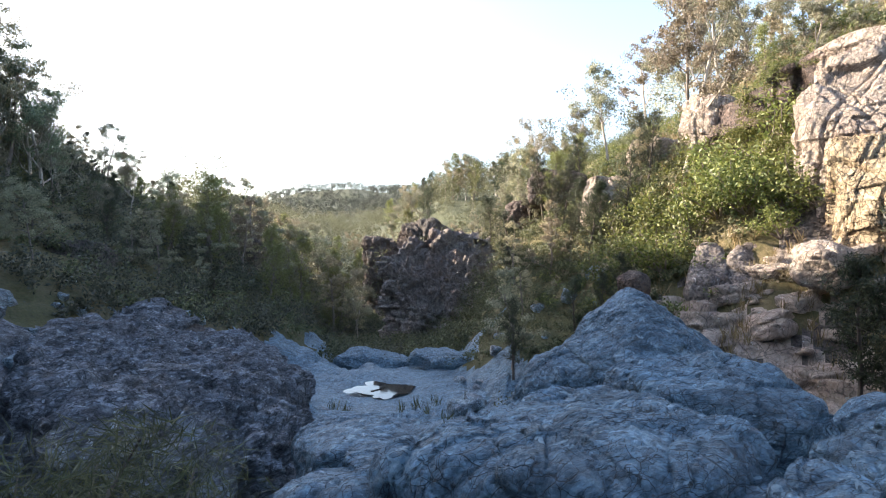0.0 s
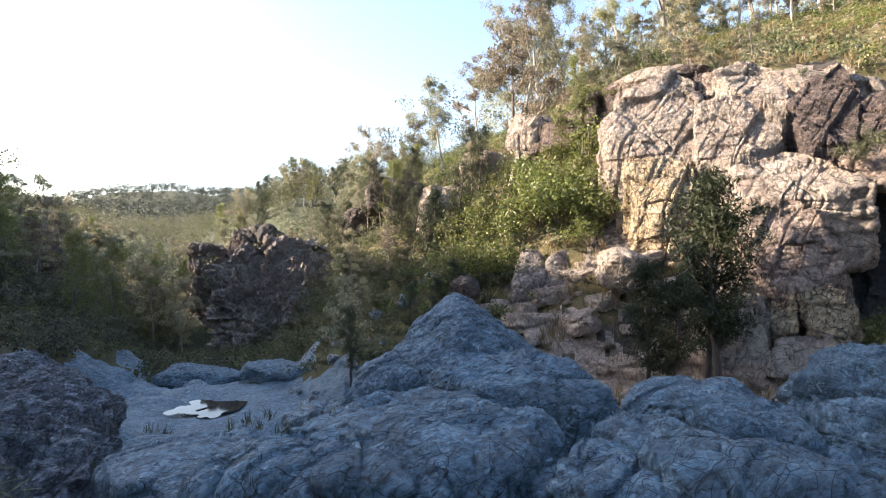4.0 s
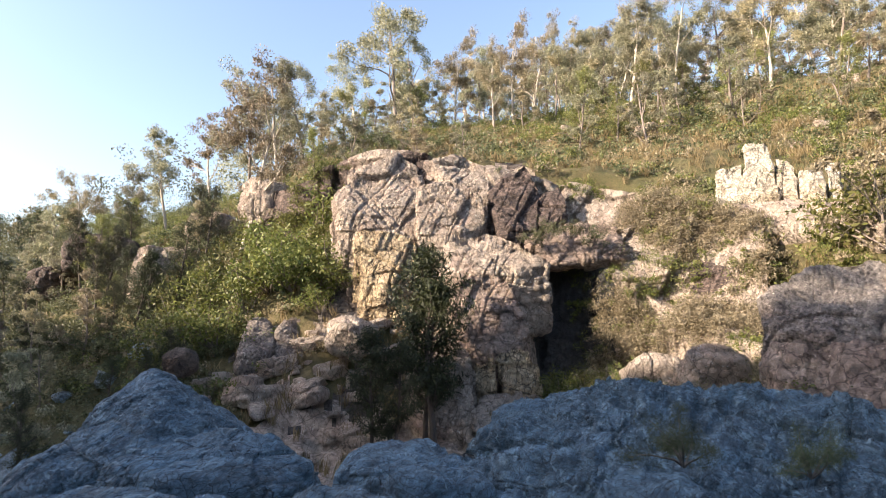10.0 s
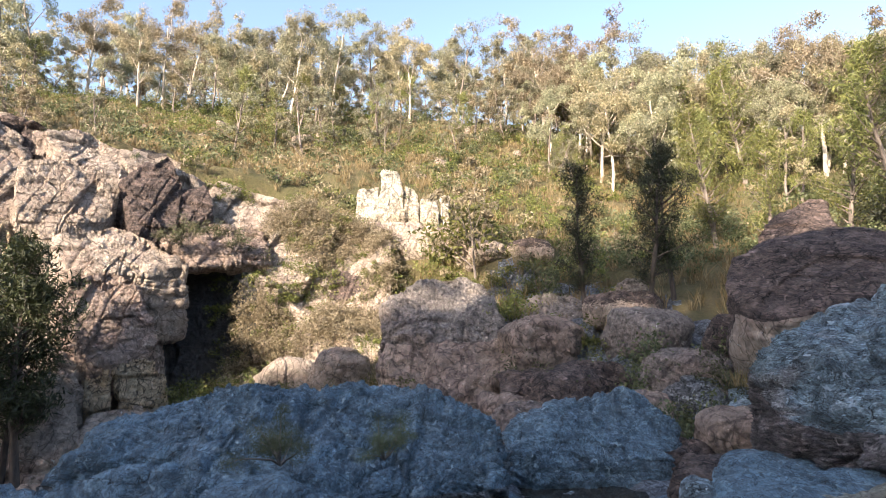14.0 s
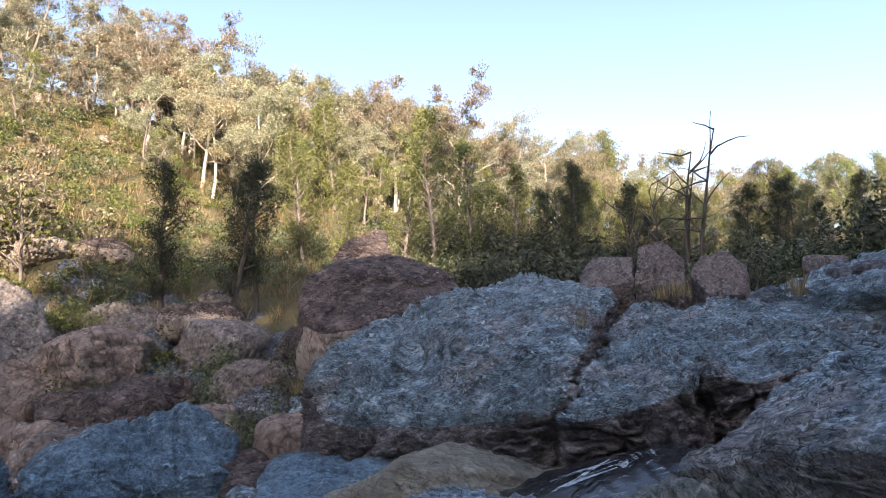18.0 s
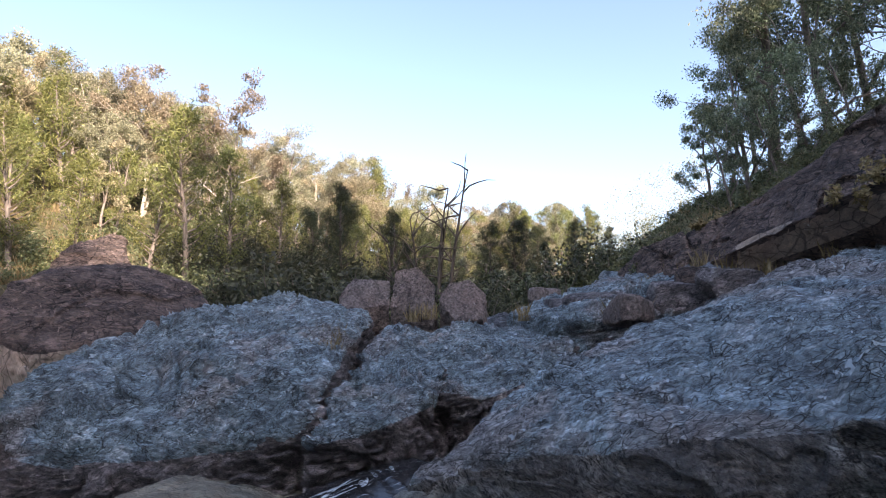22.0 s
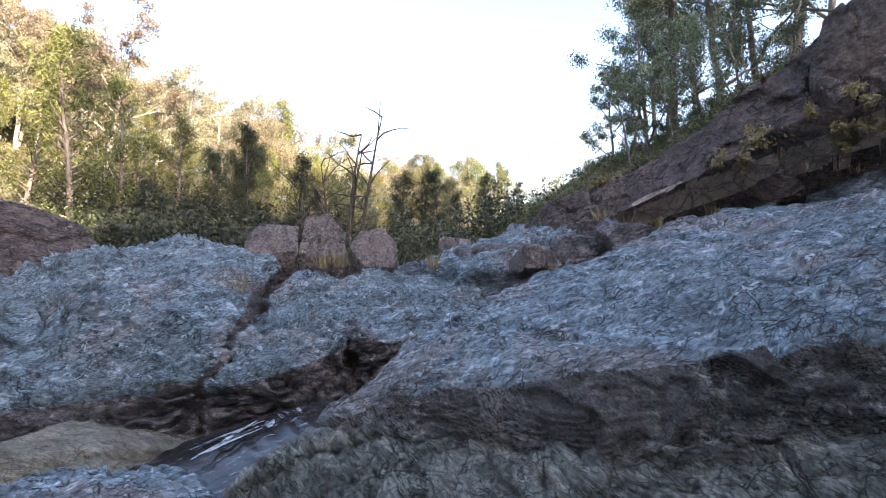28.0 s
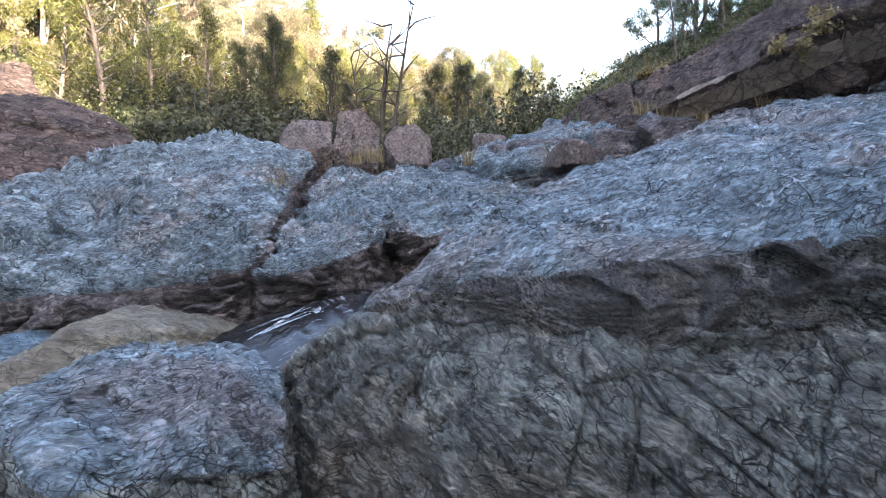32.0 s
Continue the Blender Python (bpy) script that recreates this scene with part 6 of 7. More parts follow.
def sheoak_meshes(seed, height, dark, per=90, bare=0.15, width=0.2):
    """A sheoak: an upright trunk with many rising branches of fine drooping needles."""
    rng = np.random.RandomState(seed)
    wood, cs, rs = [], [], []
    tp, tr = limb((0, 0, -0.4), (rng.normal(0, 0.05), rng.normal(0, 0.05), 1), height, height * 0.014 + 0.03, 0.012, rng, 12, 0.045, 0.05)
    wood.append(tube(tp, tr, 7))
    for k in range(44):
        u = bare + (0.97 - bare) * (k + rng.rand()) / 44
        i = min(int(u * 11), 10)
        p = tp[i] + (tp[i + 1] - tp[i]) * (u * 11 - i)
        az = rng.uniform(0, 6.28)
        ln = height * width * (0.35 + 1.1 * math.sin(math.pi * min(1, (u - bare) / (1 - bare) * 0.85 + 0.18))) * rng.uniform(0.5, 1.2)
        lp, lr = limb(p, (math.cos(az), math.sin(az), 0.7), ln, 0.02 + tr[i] * 0.25, 0.005, rng, 5, 0.15, 0.08)
        wood.append(tube(lp, lr, 4))
        for q, g in ((2, 0.8), (3, 1.0), (4, 0.9)):
            cs.append(lp[q])
            rs.append(g * (0.16 + 0.035 * height))
    fol = leaves(np.array(cs), np.array(rs), per // 2, 0.26, 0.028 if per > 100 else 0.045, rng, 0.25, 0.85)
    bark = BARK_DARK if dark else BARK_GREY
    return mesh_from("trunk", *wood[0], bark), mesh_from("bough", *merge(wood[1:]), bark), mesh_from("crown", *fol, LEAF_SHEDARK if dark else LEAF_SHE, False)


def shrub_meshes(seed, mat, size, count, leaf, narrow=0.45):
    rng = np.random.RandomState(seed)
    wood, cs = [], []
    for k in range(9):
        az, up = rng.uniform(0, 6.28), rng.uniform(0.5, 1.6)
        lp, lr = limb((0, 0, -0.15), (math.cos(az), math.sin(az), up), size * rng.uniform(0.6, 1.05), 0.022 * size, 0.006, rng, 6, 0.16)
        wood.append(tube(lp, lr, 4))
        cs += [lp[3], lp[4], lp[5]]
    cs = np.array(cs)
    fol = leaves(cs, size * rng.uniform(0.16, 0.34, len(cs)), count // len(cs), leaf, leaf * narrow, rng, 0.0, 0.75)
    return mesh_from("stem", *merge(wood), BARK_GREY), mesh_from("foliage", *fol, mat, False)


def plant(name, meshes, place, turn, scale, label, category, group, tilt=0.0):
    """A plant as an Empty at its foot with its wood and its leaves as parts."""
    root = new(name)
    for me in meshes:
        ob = new(me.name.split(".")[0], me)
        ob.parent = root
        if not me.name.startswith("trunk"):
            tagged(ob, kind="stuff")
    root.matrix_world = Matrix.Translation(place) @ Matrix.Rotation(turn, 4, "Z") @ Matrix.Rotation(tilt, 4, "X") @ Matrix.Diagonal((scale, scale, scale * 1.0, 1))
    return tagged(root, label, category, group)


GUMS = [gum_tree_meshes(200 + k, 10.0, 0.28 + 0.06 * (k % 3), 78 + 4 * k, 110, 0.17, 0.1, k % 3 != 1, k % 3 == 2, 0.32 + 0.04 * (k % 3), 0.8) for k in range(7)]
YOUNG = [gum_tree_meshes(340 + k, 6.0, 0.08, 50, 100, 0.14, 0.12, False, k == 1, 0.34) for k in range(3)]
LOWGUMS = [gum_tree_meshes(360 + k, 6.0, 0.05, 60, 110, 0.12, 0.12, False, False, 0.36, 0.8, LEAF_NEAR) for k in range(3)]
NEARGUMS = [gum_tree_meshes(320 + k, 10.0, 0.16 + 0.08 * k, 95, 85, 0.15, 0.12, k == 1, False, 0.34, 0.75, LEAF_NEAR) for k in range(3)]
SHES = [sheoak_meshes(220 + k, 8.0, False, 80, 0.12, 0.18) for k in range(3)]
DARKS = [sheoak_meshes(230 + k, 8.0, True, 104, 0.2, 0.16) for k in range(3)]
BUSHES = [shrub_meshes(240 + k, LEAF_BUSH, 1.5, 1100, 0.12) for k in range(3)]
DENSE = [shrub_meshes(255 + k, LEAF_OLIVE_SHADED, 1.5, 1500, 0.12) for k in range(3)]
THICK = [sheoak_meshes(236 + k, 8.0, True, 100, 0.30, 0.16) for k in range(2)]
OLIVES = [shrub_meshes(250 + k, LEAF_OLIVE, 1.5, 1100, 0.12) for k in range(3)]
prng = np.random.RandomState(5)

GUM_LABEL = ("tall pale-barked gum tree with an open grey-green crown", "tree")
SHE_LABEL = ("upright sheoak with fine yellow-green needles", "tree")
DARK_LABEL = ("dark green sheoak with feathery branches", "tree")


def at(az, r):
    p = polar(az, r)
    return Vector((p.x, p.y, gz(p.x, p.y)))


def gum(az, r, h, k, tilt=0.0, z=None, turn=None, group="gum trees on the hillsides", label=GUM_LABEL[0]):
    p = at(az, r)
    if z is not None:
        p.z = z
    return plant("gum_tree", GUMS[k % 7], p, prng.uniform(0, 6.28) if turn is None else turn, h / 10, label, "tree", group, tilt)


def sheoak(az, r, h, k, dark, z=None):
    p = at(az, r)
    if z is not None:
        p.z = z
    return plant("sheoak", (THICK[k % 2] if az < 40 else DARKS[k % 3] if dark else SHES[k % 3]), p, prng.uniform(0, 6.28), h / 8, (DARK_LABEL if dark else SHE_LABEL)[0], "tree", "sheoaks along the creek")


# trees that stand out one by one: bearing, distance, height, shape
for az, r, h, k in ((10.4, 60, 11, 0), (14, 70, 12, 2), (17.5, 62, 14, 4), (20, 58, 13, 6), (22.5, 62, 12, 1), (-1.5, 72, 9, 3), (1.0, 78, 12, 0), (3.5, 80, 11, 5), (-3.8, 84, 9, 2), (6.5, 82, 10, 6), (-6, 80, 9, 1),
                    (31.5, 62, 19, 4), (34.5, 66, 12, 1), (27.5, 68, 13, 3), (38, 70, 13, 5), (42, 72, 12, 0), (46, 76, 14, 2), (51, 66, 12, 6), (55.5, 60, 14, 0), (60, 64, 13, 3), (64, 68, 12, 1), (68, 66, 13, 5), (73, 64, 13, 4), (78, 62, 12, 0),
                    (86, 58, 14, 2), (90, 54, 13, 4), (94, 50, 13, 6), (98, 52, 14, 0), (102, 50, 13, 3), (106, 48, 12, 5)):
    gum(az, r, h, k)
for az, r, h, k in ((-46, 34, 5, 0), (-41, 33, 4, 4), (-36, 44, 4, 1), (-31, 48, 4.5, 5), (-44.5, 44, 5, 3), (-34.5, 54, 5, 2), (-26, 56, 5, 4)):
    gum(az, r, h, k)
for az, r, h, k in ((-40.6, 44, 9, 1), (-43.2, 45, 9.5, 2)):
    plant("gum_tree", NEARGUMS[k], at(az, r), 1.3 * k, h / 10, "gum tree with an airy dark crown on the shaded ridge", "tree", "gum trees on the shaded slope")
leaner = gum(16.6, 41, 13, 2, 0.16, turn=2.0, label="leaning dark-trunked gum tree above the boulders")
for az, r, h, k in ((-41.5, 46, 9, 0), (-39.5, 50, 7, 3), (-44, 44, 10, 5), (-36.5, 62, 7, 1), (-34, 66, 7, 6), (-46.5, 44, 10, 2), (-31.5, 70, 6, 4)):
    gum(az, r, h, k)
for az, r, h, k in ((161.5, 28, 6.5, 5), (163, 26, 8, 0), (164, 30, 9, 1), (165.5, 28, 10, 6), (165, 29, 12, 2), (167.5, 28, 11, 4), (170, 27, 12, 0), (172.5, 29, 12, 3), (175, 27, 12, 5), (178, 28, 12, 1), (181, 26, 12, 6)):
    plant("gum_tree", NEARGUMS[k % 3], at(az, r), prng.uniform(0, 6.28), h / 10, "gum tree with a dense grey-green crown in shade", "tree", "gum trees on the shaded slope")
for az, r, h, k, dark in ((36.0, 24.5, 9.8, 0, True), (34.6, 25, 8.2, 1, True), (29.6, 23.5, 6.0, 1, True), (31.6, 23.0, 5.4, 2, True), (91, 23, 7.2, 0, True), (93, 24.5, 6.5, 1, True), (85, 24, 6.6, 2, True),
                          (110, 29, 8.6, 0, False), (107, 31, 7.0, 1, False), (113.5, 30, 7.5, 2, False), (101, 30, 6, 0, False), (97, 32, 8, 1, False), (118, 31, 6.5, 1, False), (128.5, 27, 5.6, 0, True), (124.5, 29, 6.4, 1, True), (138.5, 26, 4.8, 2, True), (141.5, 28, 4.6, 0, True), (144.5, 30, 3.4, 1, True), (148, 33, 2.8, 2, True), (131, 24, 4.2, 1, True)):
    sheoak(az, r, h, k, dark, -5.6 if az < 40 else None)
for az, r, h, k in ((160, 25, 4.5, 0), (161.5, 23.5, 4, 1), (163.2, 24.5, 5, 2), (165.5, 23, 4, 0), (168, 23.5, 4.5, 1), (171, 22.5, 4, 2), (174.5, 22.5, 4.5, 0)):
    plant("gum_sapling", LOWGUMS[k], at(az, r), 1.7 * k + az, h / 6, "bushy gum sapling in shade on the steep bank", "tree", "gum trees on the shaded slope")
# a dead tree among the sheoaks
drng = np.random.RandomState(77)
wood = []
for stem in range(6):
    tp, tr = limb((0.2 * stem, 0.1 * stem, -0.3), (0.10 * (stem - 2.2), 0.05, 1), 5.2 - 0.45 * stem, 0.085, 0.014, drng, 9, 0.04)
    wood.append(tube(tp, tr, 6))
    for q in (2, 3, 4, 4, 5, 5, 6, 6, 7, 7, 8):
        lp, lr = limb(tp[q], drng.normal(size=3) + (0, 0, 0.9), 1.1, 0.028, 0.007, drng, 5, 0.2)
        wood.append(tube(lp, lr, 4))
dead = new("dead_tree", mesh_from("dead_tree", *merge(wood), BARK_DARK))
dead.matrix_world = Matrix.Translation(at(134.5, 21.5)) @ Matrix.Scale(1.3, 4)
tagged(dead, "bare dead tree with dark upright branches", "tree")

# woods that clothe the slopes
crng = np.random.RandomState(41)


def grove(count, az0, az1, r0, r1, h0, h1, kinds, group):
    a, r, x, y, z = scattered(count, az0, az1, r0, r1, crng)
    for k in range(count):
        h = crng.uniform(h0, h1)
        kind = kinds[crng.randint(len(kinds))]
        if kind == "gum" and h < 7.6:
            kind = "young"
        if kind == "gum":
            plant("gum_tree", GUMS[crng.randint(7)], (x[k], y[k], z[k]), crng.uniform(0, 6.28), h / 10, GUM_LABEL[0], "tree", group, crng.normal(0, 0.05))
        elif kind == "young":
            plant("gum_sapling", YOUNG[crng.randint(3)], (x[k], y[k], z[k]), crng.uniform(0, 6.28), h / 6, "bushy young gum tree with leaves to the ground", "tree", group)
        else:
            dark = kind == "dark"
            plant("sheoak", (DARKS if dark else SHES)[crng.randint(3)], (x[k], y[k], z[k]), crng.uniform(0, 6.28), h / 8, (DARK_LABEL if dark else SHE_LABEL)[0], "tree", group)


grove(56, 37, 86, 60, 105, 9, 15, ("gum",), "gum trees along the ridge")
grove(10, 16, 36, 66, 90, 7, 10, ("gum",), "gum trees along the ridge")
grove(70, 20, 90, 46, 78, 4, 8, ("young", "young", "young", "she"), "young trees on the sunny slope")
grove(40, 96, 150, 30, 60, 4, 7, ("young", "she", "dark"), "young trees upstream")
grove(95, 80, 114, 45, 85, 8, 12, ("gum", "gum", "she"), "woodland on the sunny slope")
grove(16, 121, 134, 36, 54, 4.5, 7, ("she", "dark", "dark"), "woodland upstream")
grove(12, 131, 141, 46, 70, 5, 7.5, ("she", "dark"), "woodland upstream")
grove(9, 141, 153, 46, 70, 5, 7, ("she", "young", "dark"), "woodland upstream")
grove(34, 115, 131, 52, 88, 9, 13, ("gum", "gum", "she"), "sunlit forest upstream")
grove(22, 129, 142, 58, 92, 9, 12, ("gum", "she"), "sunlit forest upstream")
grove(18, 139, 149, 58, 90, 7.7, 9.5, ("gum", "she"), "sunlit forest upstream")
grove(26, 116, 142, 27, 80, 4, 6.5, ("she", "dark"), "woodland upstream")
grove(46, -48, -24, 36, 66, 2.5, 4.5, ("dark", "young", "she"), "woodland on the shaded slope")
grove(34, -26, -14, 74, 108, 7, 11, ("young", "gum", "she"), "sheoaks on the shaded creek")
grove(14, -30, -20, 44, 64, 5, 8, ("she", "young"), "sheoaks on the shaded creek")
grove(50, -26, 8, 108, 170, 9, 13, ("dark", "gum", "she", "gum"), "woodland downstream")
grove(7, -66, -59, 34, 45, 11, 14, ("gum",), "woodland above the creek")
grove(4, -74, -62, 34, 50, 7, 9, ("gum", "dark"), "woodland above the creek")
grove(18, 1, 14, 28, 46, 3.5, 6, ("dark", "dark", "young"), "dark trees on the shaded foot of the slope")
grove(12, 0, 8, 44, 62, 4, 6, ("dark", "young", "she"), "trees on the shaded creek")
grove(14, -10, 2, 66, 90, 6, 9, ("dark", "she", "young"), "trees on the shaded creek")
grove(18, -92, -78, 24, 60, 8, 12, ("gum", "dark"), "woodland above the creek")


def scrub(name, label, mat, count, az0, az1, r0, r1, s0, s1, leaf, per, seed, thin=-0.15, over=0.0):
    """Undergrowth past counting, joined: many low clumps of leaves over a stretch of slope."""
    rng = np.random.RandomState(seed)
    a, r, x, y, z = scattered(count, az0, az1, r0, r1, rng)
    g = fbm(np.stack([x, y, x * 0], 1) * 0.09, 3, seed) + rng.normal(0, 0.25, count)
    ok = (g > thin) & (bedrock(x, y) < over)
    x, y, z = x[ok], y[ok], z[ok]
    s = rng.uniform(s0, s1, len(x))
    cs, rs = [], []
    for k in range(4):
        cs.append(np.stack([x + rng.normal(0, 0.45, len(x)) * s, y + rng.normal(0, 0.45, len(x)) * s, z + s * rng.uniform(0.25, 0.85, len(x))], 1))
        rs.append(s * rng.uniform(0.35, 0.6, len(x)))
    v, f = leaves(np.vstack(cs), np.concatenate(rs), per, leaf, leaf * 0.5, rng, 0.0, 0.75)
    return tagged(new(name, mesh_from(name, v, f, mat, False)), label, "undergrowth", kind="stuff")


scrub("undergrowth", "yellow-green shrubs covering the sunlit slope", LEAF_BUSH, 1700, 4, 90, 27, 70, 0.4, 1.3, 0.16, 36, 300)
scrub("undergrowth", "olive shrubs and saplings on the sunlit ridge", LEAF_OLIVE, 2300, 6, 128, 32, 100, 0.5, 1.8, 0.24, 26, 301)
scrub("undergrowth", "brown dry undergrowth on the sunlit slope", LEAF_DRYGUM, 1000, 0, 125, 26, 80, 0.4, 1.2, 0.2, 26, 302)
scrub("undergrowth", "dense woodland undergrowth beside the creek", LEAF_OLIVE, 800, 84, 156, 19, 50, 0.6, 1.5, 0.16, 40, 303)
scrub("undergrowth", "grey-green undergrowth on the shaded slope", LEAF_SHADE, 1500, -48, -8, 26, 85, 0.6, 1.8, 0.2, 34, 304, -0.7)
scrub("undergrowth", "green scrub under the shaded trees", LEAF_OLIVE, 1500, -48, 14, 28, 100, 0.5, 1.6, 0.2, 32, 305, -0.7)
scrub("undergrowth", "shrubs at the foot of the shaded cliff", LEAF_OLIVE, 420, -17, 3, 42, 66, 0.8, 2.2, 0.2, 46, 319, -0.4, 0.6)
scrub("undergrowth", "low scrub on the shaded foot of the slope", LEAF_OLIVE, 900, -8, 18, 22, 48, 0.35, 1.2, 0.15, 34, 307)
scrub("undergrowth", "leafy bushes along the cliff edge", LEAF_OLIVE, 420, 152, 186, 17, 24, 0.35, 0.8, 0.10, 60, 308)
scrub("undergrowth", "brown dry shrubs hanging on the creek bank", LEAF_DRYGUM, 330, 47, 68, 23, 34, 0.4, 1.0, 0.13, 50, 313, -0.6, 0.3)


def wall_scrub(label, mat, wall, count, az0, az1, el0, el1, s0, s1, leaf, per, seed):
    """Shrubs that hang on the ledges of a rock wall, joined."""
    rng = np.random.RandomState(seed)
    p = WALLS[wall]
    az = np.degrees(np.arctan2(p[:, 0], p[:, 1]))
    el = np.degrees(np.arctan2(p[:, 2], np.hypot(p[:, 0], p[:, 1])))
    g = fbm(p * 0.35, 3, seed)
    p = p[(az > az0) & (az < az1) & (el > el0) & (el < el1) & (g > -0.05)]
    p = p[rng.choice(len(p), count)]
    s = rng.uniform(s0, s1, count)
    cs = [p + rng.normal(0, 0.35, p.shape) * s[:, None] + np.array((0, 0, 0.25)) * s[:, None] for k in range(3)]
    v, f = leaves(np.vstack(cs), np.concatenate([s * 0.5] * 3), per, leaf, leaf * 0.4, rng, 0.0, 0.8)
    return tagged(new("undergrowth", mesh_from("undergrowth", v, f, mat, False)), label, "undergrowth", kind="stuff")


wall_scrub("brown dry shrubs hanging on the cliff ledges", LEAF_DRYGUM, "sunlit_cliff", 900, 51, 66, -5, 15, 0.4, 1.0, 0.13, 46, 315)
wall_scrub("green shrubs rooted in the cliff ledges", LEAF_BUSH, "sunlit_cliff", 200, 48.5, 66, -4, 15, 0.35, 0.9, 0.13, 46, 316)
wall_scrub("yellow-green shrubs over the low end of the cliff", LEAF_BUSH, "sunlit_cliff", 150, 17, 27.5, 8, 17, 0.4, 1.1, 0.14, 50, 320)
wall_scrub("tufts and small shrubs in the cliff cracks", LEAF_OLIVE, "sunlit_cliff", 70, 24, 48, 5, 18, 0.25, 0.6, 0.12, 40, 317)
wall_scrub("dry grass clumps along the overhang's edge", LEAF_GRASS, "overhang_cliff", 60, 152, 184, 9, 25, 0.15, 0.35, 0.12, 40, 318)
scrub("undergrowth", "green shrubs between the rock banks", LEAF_BUSH, 200, 48, 92, 21, 32, 0.4, 0.9, 0.12, 50, 314, -0.2, 0.25)
scrub("undergrowth", "green shrubs on the wooded bank", LEAF_OLIVE, 420, 148, 188, 16, 32, 0.3, 0.7, 0.10, 36, 306)


def far_woods(name, label, mat, count, az0, az1, r0, r1, h0, h1, per, seed, big=0.9):
    rng = np.random.RandomState(seed)
    a, r, x, y, z = scattered(count, az0, az1, r0, r1, rng)
    h = rng.uniform(h0, h1, count)
    cs, rs = [], []
    for k in range(5):
        cs.append(np.stack([x + rng.normal(0, 0.2, count) * h, y + rng.normal(0, 0.2, count) * h, z + h * rng.uniform(0.35, 1.0, count)], 1))
        rs.append(h * rng.uniform(0.14, 0.26, count))
    v, f = leaves(np.vstack(cs), np.concatenate(rs), per, big, big * 0.66, rng, 0.0, 0.8)
    return tagged(new(name, mesh_from(name, v, f, mat, False)), label, "woods", kind="stuff")


far_woods("far_woods", "sunlit gum forest filling the valley", LEAF_FAR, 800, -32, 14, 90, 320, 7, 12, 60, 310, 0.36)
far_woods("far_woods", "distant forest on the far hills", LEAF_RIDGE, 3600, -36, 14, 300, 1100, 9, 13, 18, 311, 0.95)
far_woods("far_woods", "forest on the upper slopes", LEAF_GUM, 850, 14, 160, 95, 240, 8, 13, 60, 312, 0.34)

# wiry seedlings close to the standpoint
WISPS = [shrub_meshes(270 + k, LEAF_OLIVE, 1.3, 5200, 0.2, 0.035) for k in range(2)]
for az, r, sc, k, drop in ((-37, 5.2, 1.5, 0, 0), (-33, 5.6, 1.35, 1, 0), (-41, 6.0, 1.3, 1, 0), (-29.5, 5.4, 1.0, 0, 0), (57, 7.4, 0.5, 0, 0.6), (66, 7.6, 0.4, 1, 0.6)):
    p = at(az, r)
    plant("seedling", WISPS[k], (p.x, p.y, p.z + drop), az, sc, "thin wiry sheoak seedling growing from the rock", "shrub", "seedlings near the standpoint")

scrub("undergrowth", "tall shrubs along the creek upstream, painted darker as shade", LEAF_OLIVE_SHADED, 330, 110, 152, 20, 38, 1.4, 2.8, 0.16, 90, 309)
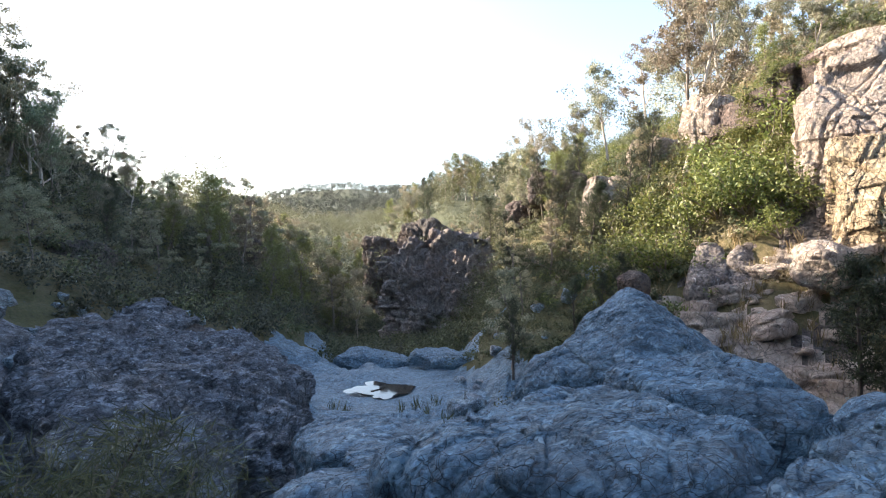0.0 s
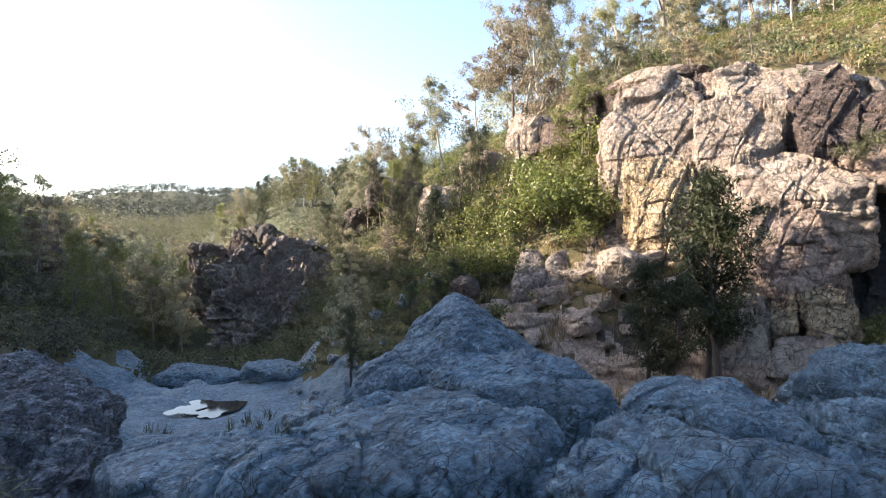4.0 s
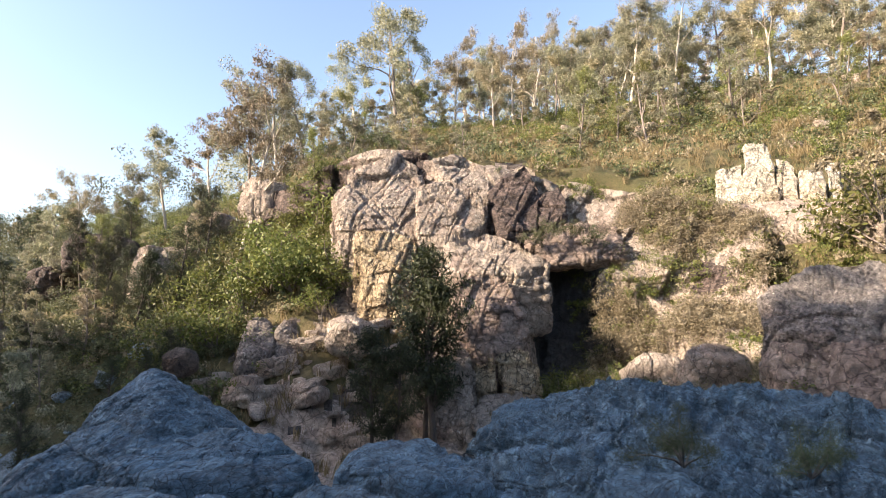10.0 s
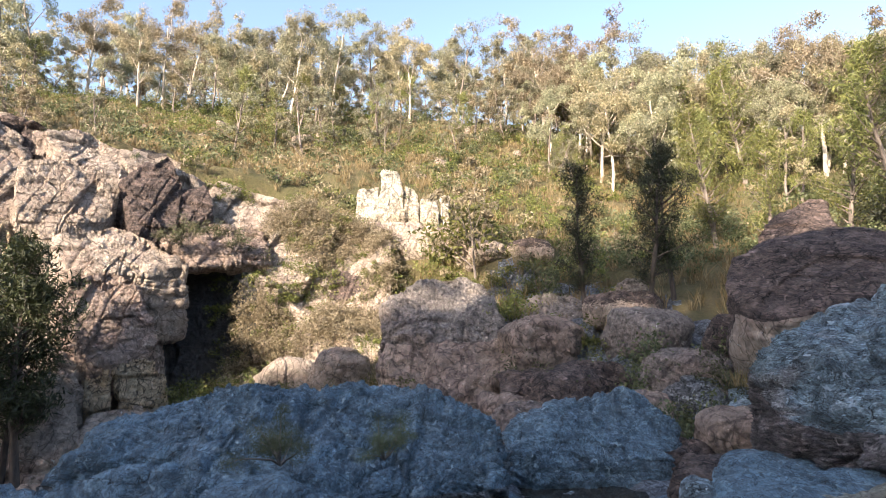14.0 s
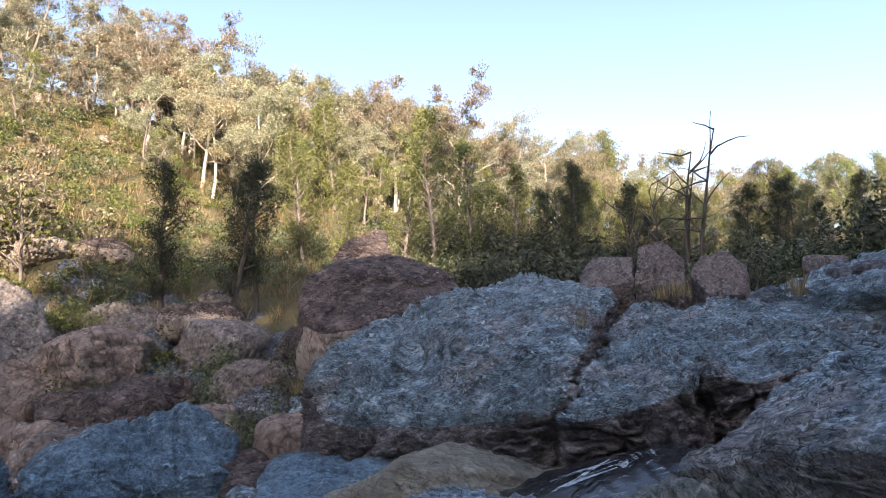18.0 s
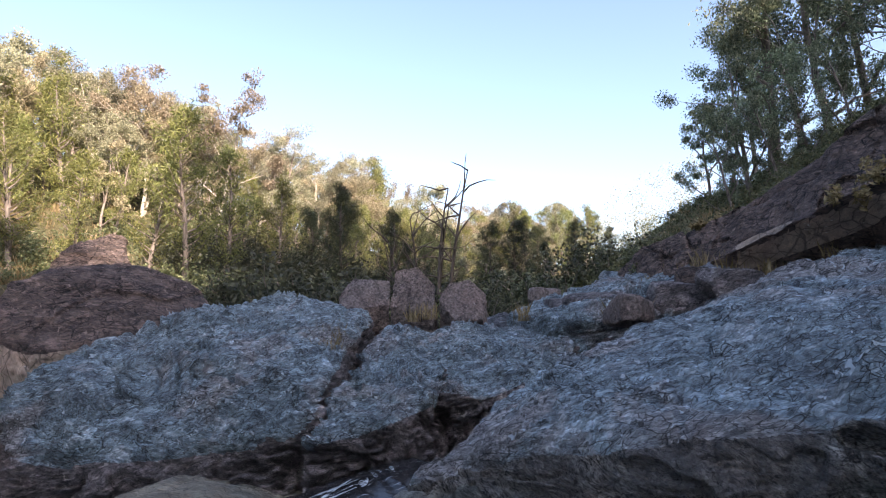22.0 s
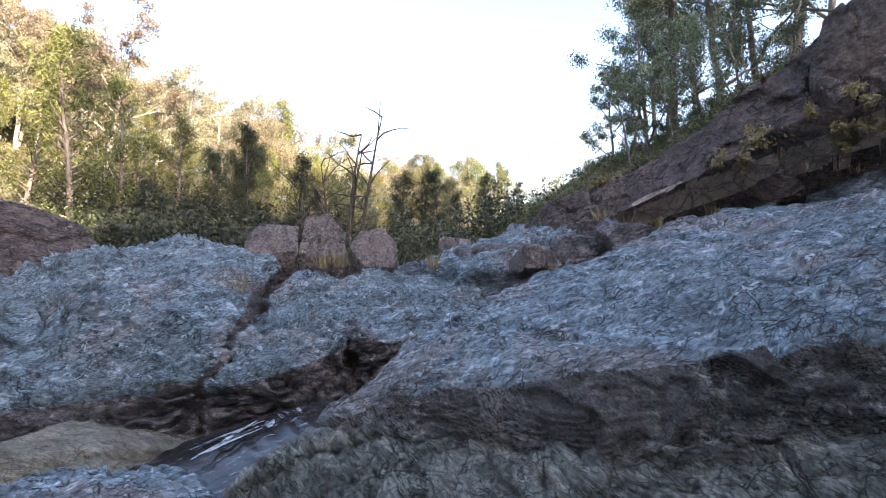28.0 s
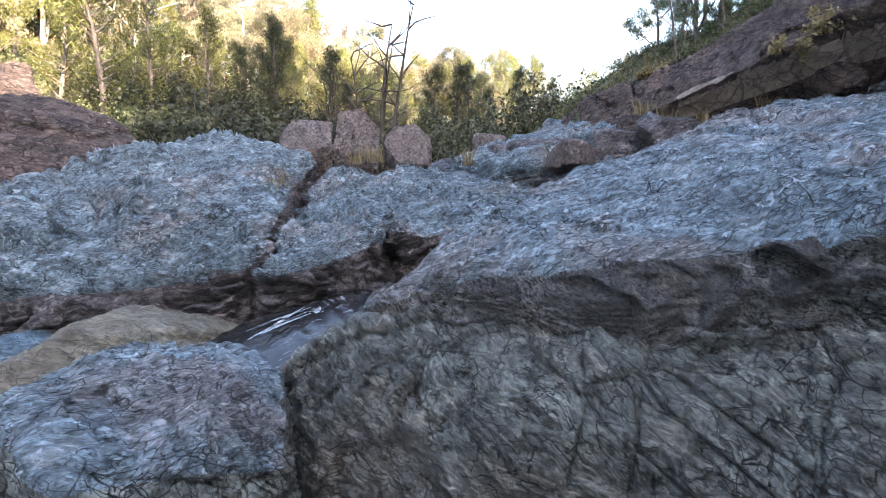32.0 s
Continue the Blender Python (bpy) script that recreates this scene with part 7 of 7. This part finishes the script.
# shrubs that stand out, with stems and foliage
for az, r, s, k, kind in ((86, 17.5, 1.0, 0, "o"), (88.5, 18.6, 1.2, 1, "o"), (91.5, 19.4, 1.3, 2, "o"), (82, 19.6, 0.9, 1, "o"), (95.5, 19, 1.1, 0, "o"), (92, 16.4, 0.8, 2, "o"), (89, 15.4, 0.6, 1, "o"), (78, 20.5, 0.9, 0, "o"), (94, 15.6, 1.1, 1, "o"), (85.5, 15.8, 0.7, 2, "o"), (97, 17, 0.8, 0, "o"), (121.5, 20, 2.1, 1, "o"), (117.5, 20.5, 1.6, 2, "o"), (125.5, 20.5, 1.4, 0, "o"), (114, 21, 1.2, 1, "o"), (129.5, 21, 1.2, 2, "o"), (139, 20.5, 0.9, 0, "o"), (119.5, 22, 2.2, 0, "o"), (123, 22.5, 2.3, 2, "o"), (126.8, 22, 2.0, 1, "o"), (133, 23, 1.9, 0, "o"), (136.5, 22.5, 1.8, 1, "o"), (142, 24, 1.8, 2, "o"), (146, 24, 1.8, 0, "o"), (150, 24, 1.6, 1, "o"), (115.5, 23.5, 1.8, 2, "o"), (111, 22, 1.4, 0, "o"), (-3.2, 13, 1.0, 1, "o"), (-1, 15, 0.8, 2, "o"), (1.5, 18, 1.0, 0, "o"),
                          (12, 36, 1.9, 0, "b"), (13.5, 33.5, 1.9, 2, "b"), (15.5, 33, 2.0, 1, "b"), (17.8, 34, 2.2, 0, "b"), (20, 34.5, 2.4, 2, "b"), (22, 33.5, 2.2, 1, "b"), (25.8, 33, 2.0, 0, "b"), (27.5, 32.5, 1.6, 2, "b"), (16, 37, 2.4, 2, "b"), (10, 34, 1.5, 1, "b"), (19, 37, 2.6, 1, "b"), (46.3, 27.4, 1.1, 0, "b"), (47.8, 28, 1.2, 2, "b"), (49.5, 28, 1.0, 1, "b"), (21, 36, 2.4, 0, "b"), (24, 37, 2.6, 1, "b"), (26.5, 35, 2.4, 2, "b"), (17.5, 36, 2.2, 1, "b"), (14, 38, 2.0, 2, "b"), (19, 39, 2.2, 0, "b"), (28.5, 34, 1.8, 0, "b"), (22.8, 34, 1.6, 1, "b"), (23.8, 33, 1.5, 2, "b"), (24.6, 32, 1.3, 0, "b"), (23.2, 35.5, 1.8, 2, "b"), (24.9, 33.4, 1.4, 1, "b"), (22.5, 34.5, 1.8, 2, "b"), (11, 40, 1.8, 1, "o"), (8.5, 38, 1.6, 0, "o"), (74.5, 30, 2.6, 1, "b"), (60, 27, 1.2, 0, "b"), (57, 26, 1.0, 2, "b"), (54, 27.5, 1.2, 1, "b"), (63.5, 25, 1.0, 2, "b"), (50, 27, 0.9, 0, "b"), (78, 24, 1.2, 2, "b"), (81, 26, 1.4, 0, "o")):
    plant("shrub", (BUSHES if kind == "b" else DENSE if 110 < az < 151 else OLIVES)[k], at(az, r), prng.uniform(0, 6.28), s, "yellow-green leafy shrub on the slope" if kind == "b" else "olive-green shrub growing between rocks", "shrub", "shrubs among the rocks")
for az, r, z, sc in ((45.6, 29.4, 4.5, 0.7), (47.4, 29.7, 4.8, 0.8), (49.2, 29.9, 4.8, 0.75), (51.2, 30.2, 4.4, 0.8)):
    plant("shrub", OLIVES[int(r * 10) % 3], polar(az, r, z), az, sc, "tangled dry shrub on the lip of the dark hollow", "shrub", "shrubs on the cliff")
tree = plant("spreading_tree", gum_tree_meshes(290, 5.5, 0.3, 46, 60, 0.2, 0.05, False, True, 0.55), at(74.3, 28.5), 1.0, 1.0, "low spreading tree with a gnarled grey trunk", "tree", "")


def tufts(name, label, mat, places, blades, h, seed):
    """Wiry upright stems in clumps, joined."""
    rng = np.random.RandomState(seed)
    c = np.repeat(np.asarray(places, float), blades, axis=0)
    n = len(c)
    c[:, :2] += rng.normal(0, 0.10, (n, 2))
    d = np.stack([rng.normal(0, 0.28, n), rng.normal(0, 0.28, n), np.ones(n)], 1)
    ln = h * rng.uniform(0.4, 1.2, (n, 1))
    b = np.cross(d, rng.normal(size=(n, 3)))
    b /= np.linalg.norm(b, axis=1, keepdims=True)
    w = 0.006 * h / 0.5
    v = np.stack([c - b * w, c + b * w, c + d * ln * 0.6 + b * w * 0.6, c + d * ln + rng.normal(0, 0.05, (n, 3)) * h], 1).reshape(-1, 3)
    return tagged(new(name, mesh_from(name, v, np.arange(4 * n).reshape(-1, 4), mat, False)), label, "grass", kind="stuff")


trng = np.random.RandomState(60)
a, r, x, y, z = scattered(4200, 8, 104, 22, 64, trng)
ok = bedrock(x, y) < 0.3
tufts("dry_grass", "dry straw-coloured grass tufts on the slope", LEAF_GRASS, np.stack([x, y, z], 1)[ok], 22, 0.7, 61)
a, r, x, y, z = scattered(260, 150, 186, 13, 26, trng)
tufts("dry_grass", "pale dry grass along the wooded bank", LEAF_GRASS, np.stack([x, y, z], 1), 26, 0.4, 62)

# tufts in the cracks of the slabs
places = [tuple(polar(az, r, z)) for az, r, z in ((123.6, 11.4, -0.1), (123.9, 11.8, 0.0), (124.2, 12.2, 0.2), (131.5, 14.2, 0.75), (133, 14.4, 0.8), (113, 15.6, 0.7), (115, 15.8, 0.8), (142, 14.2, 0.7), (99, 14.2, -1.3), (97.5, 14.6, -1.2), (101, 13.6, -1.2), (152, 12.8, 0.6), (150.5, 13, 0.6))]
tufts("crack_grass", "straw-coloured grass tufts growing in rock cracks", LEAF_GRASS, places, 60, 0.42, 63)
bushy = [tuple(at(az, r)) for az, r in ((-8, 27), (-7, 26), (-6, 28), (-16, 26), (-15, 25.5), (-5, 24), (-4.5, 22), (-9.5, 25.5))]
tufts("creek_grass", "dark reedy grass beside the rock pool", LEAF_OLIVE, bushy, 26, 0.6, 64)
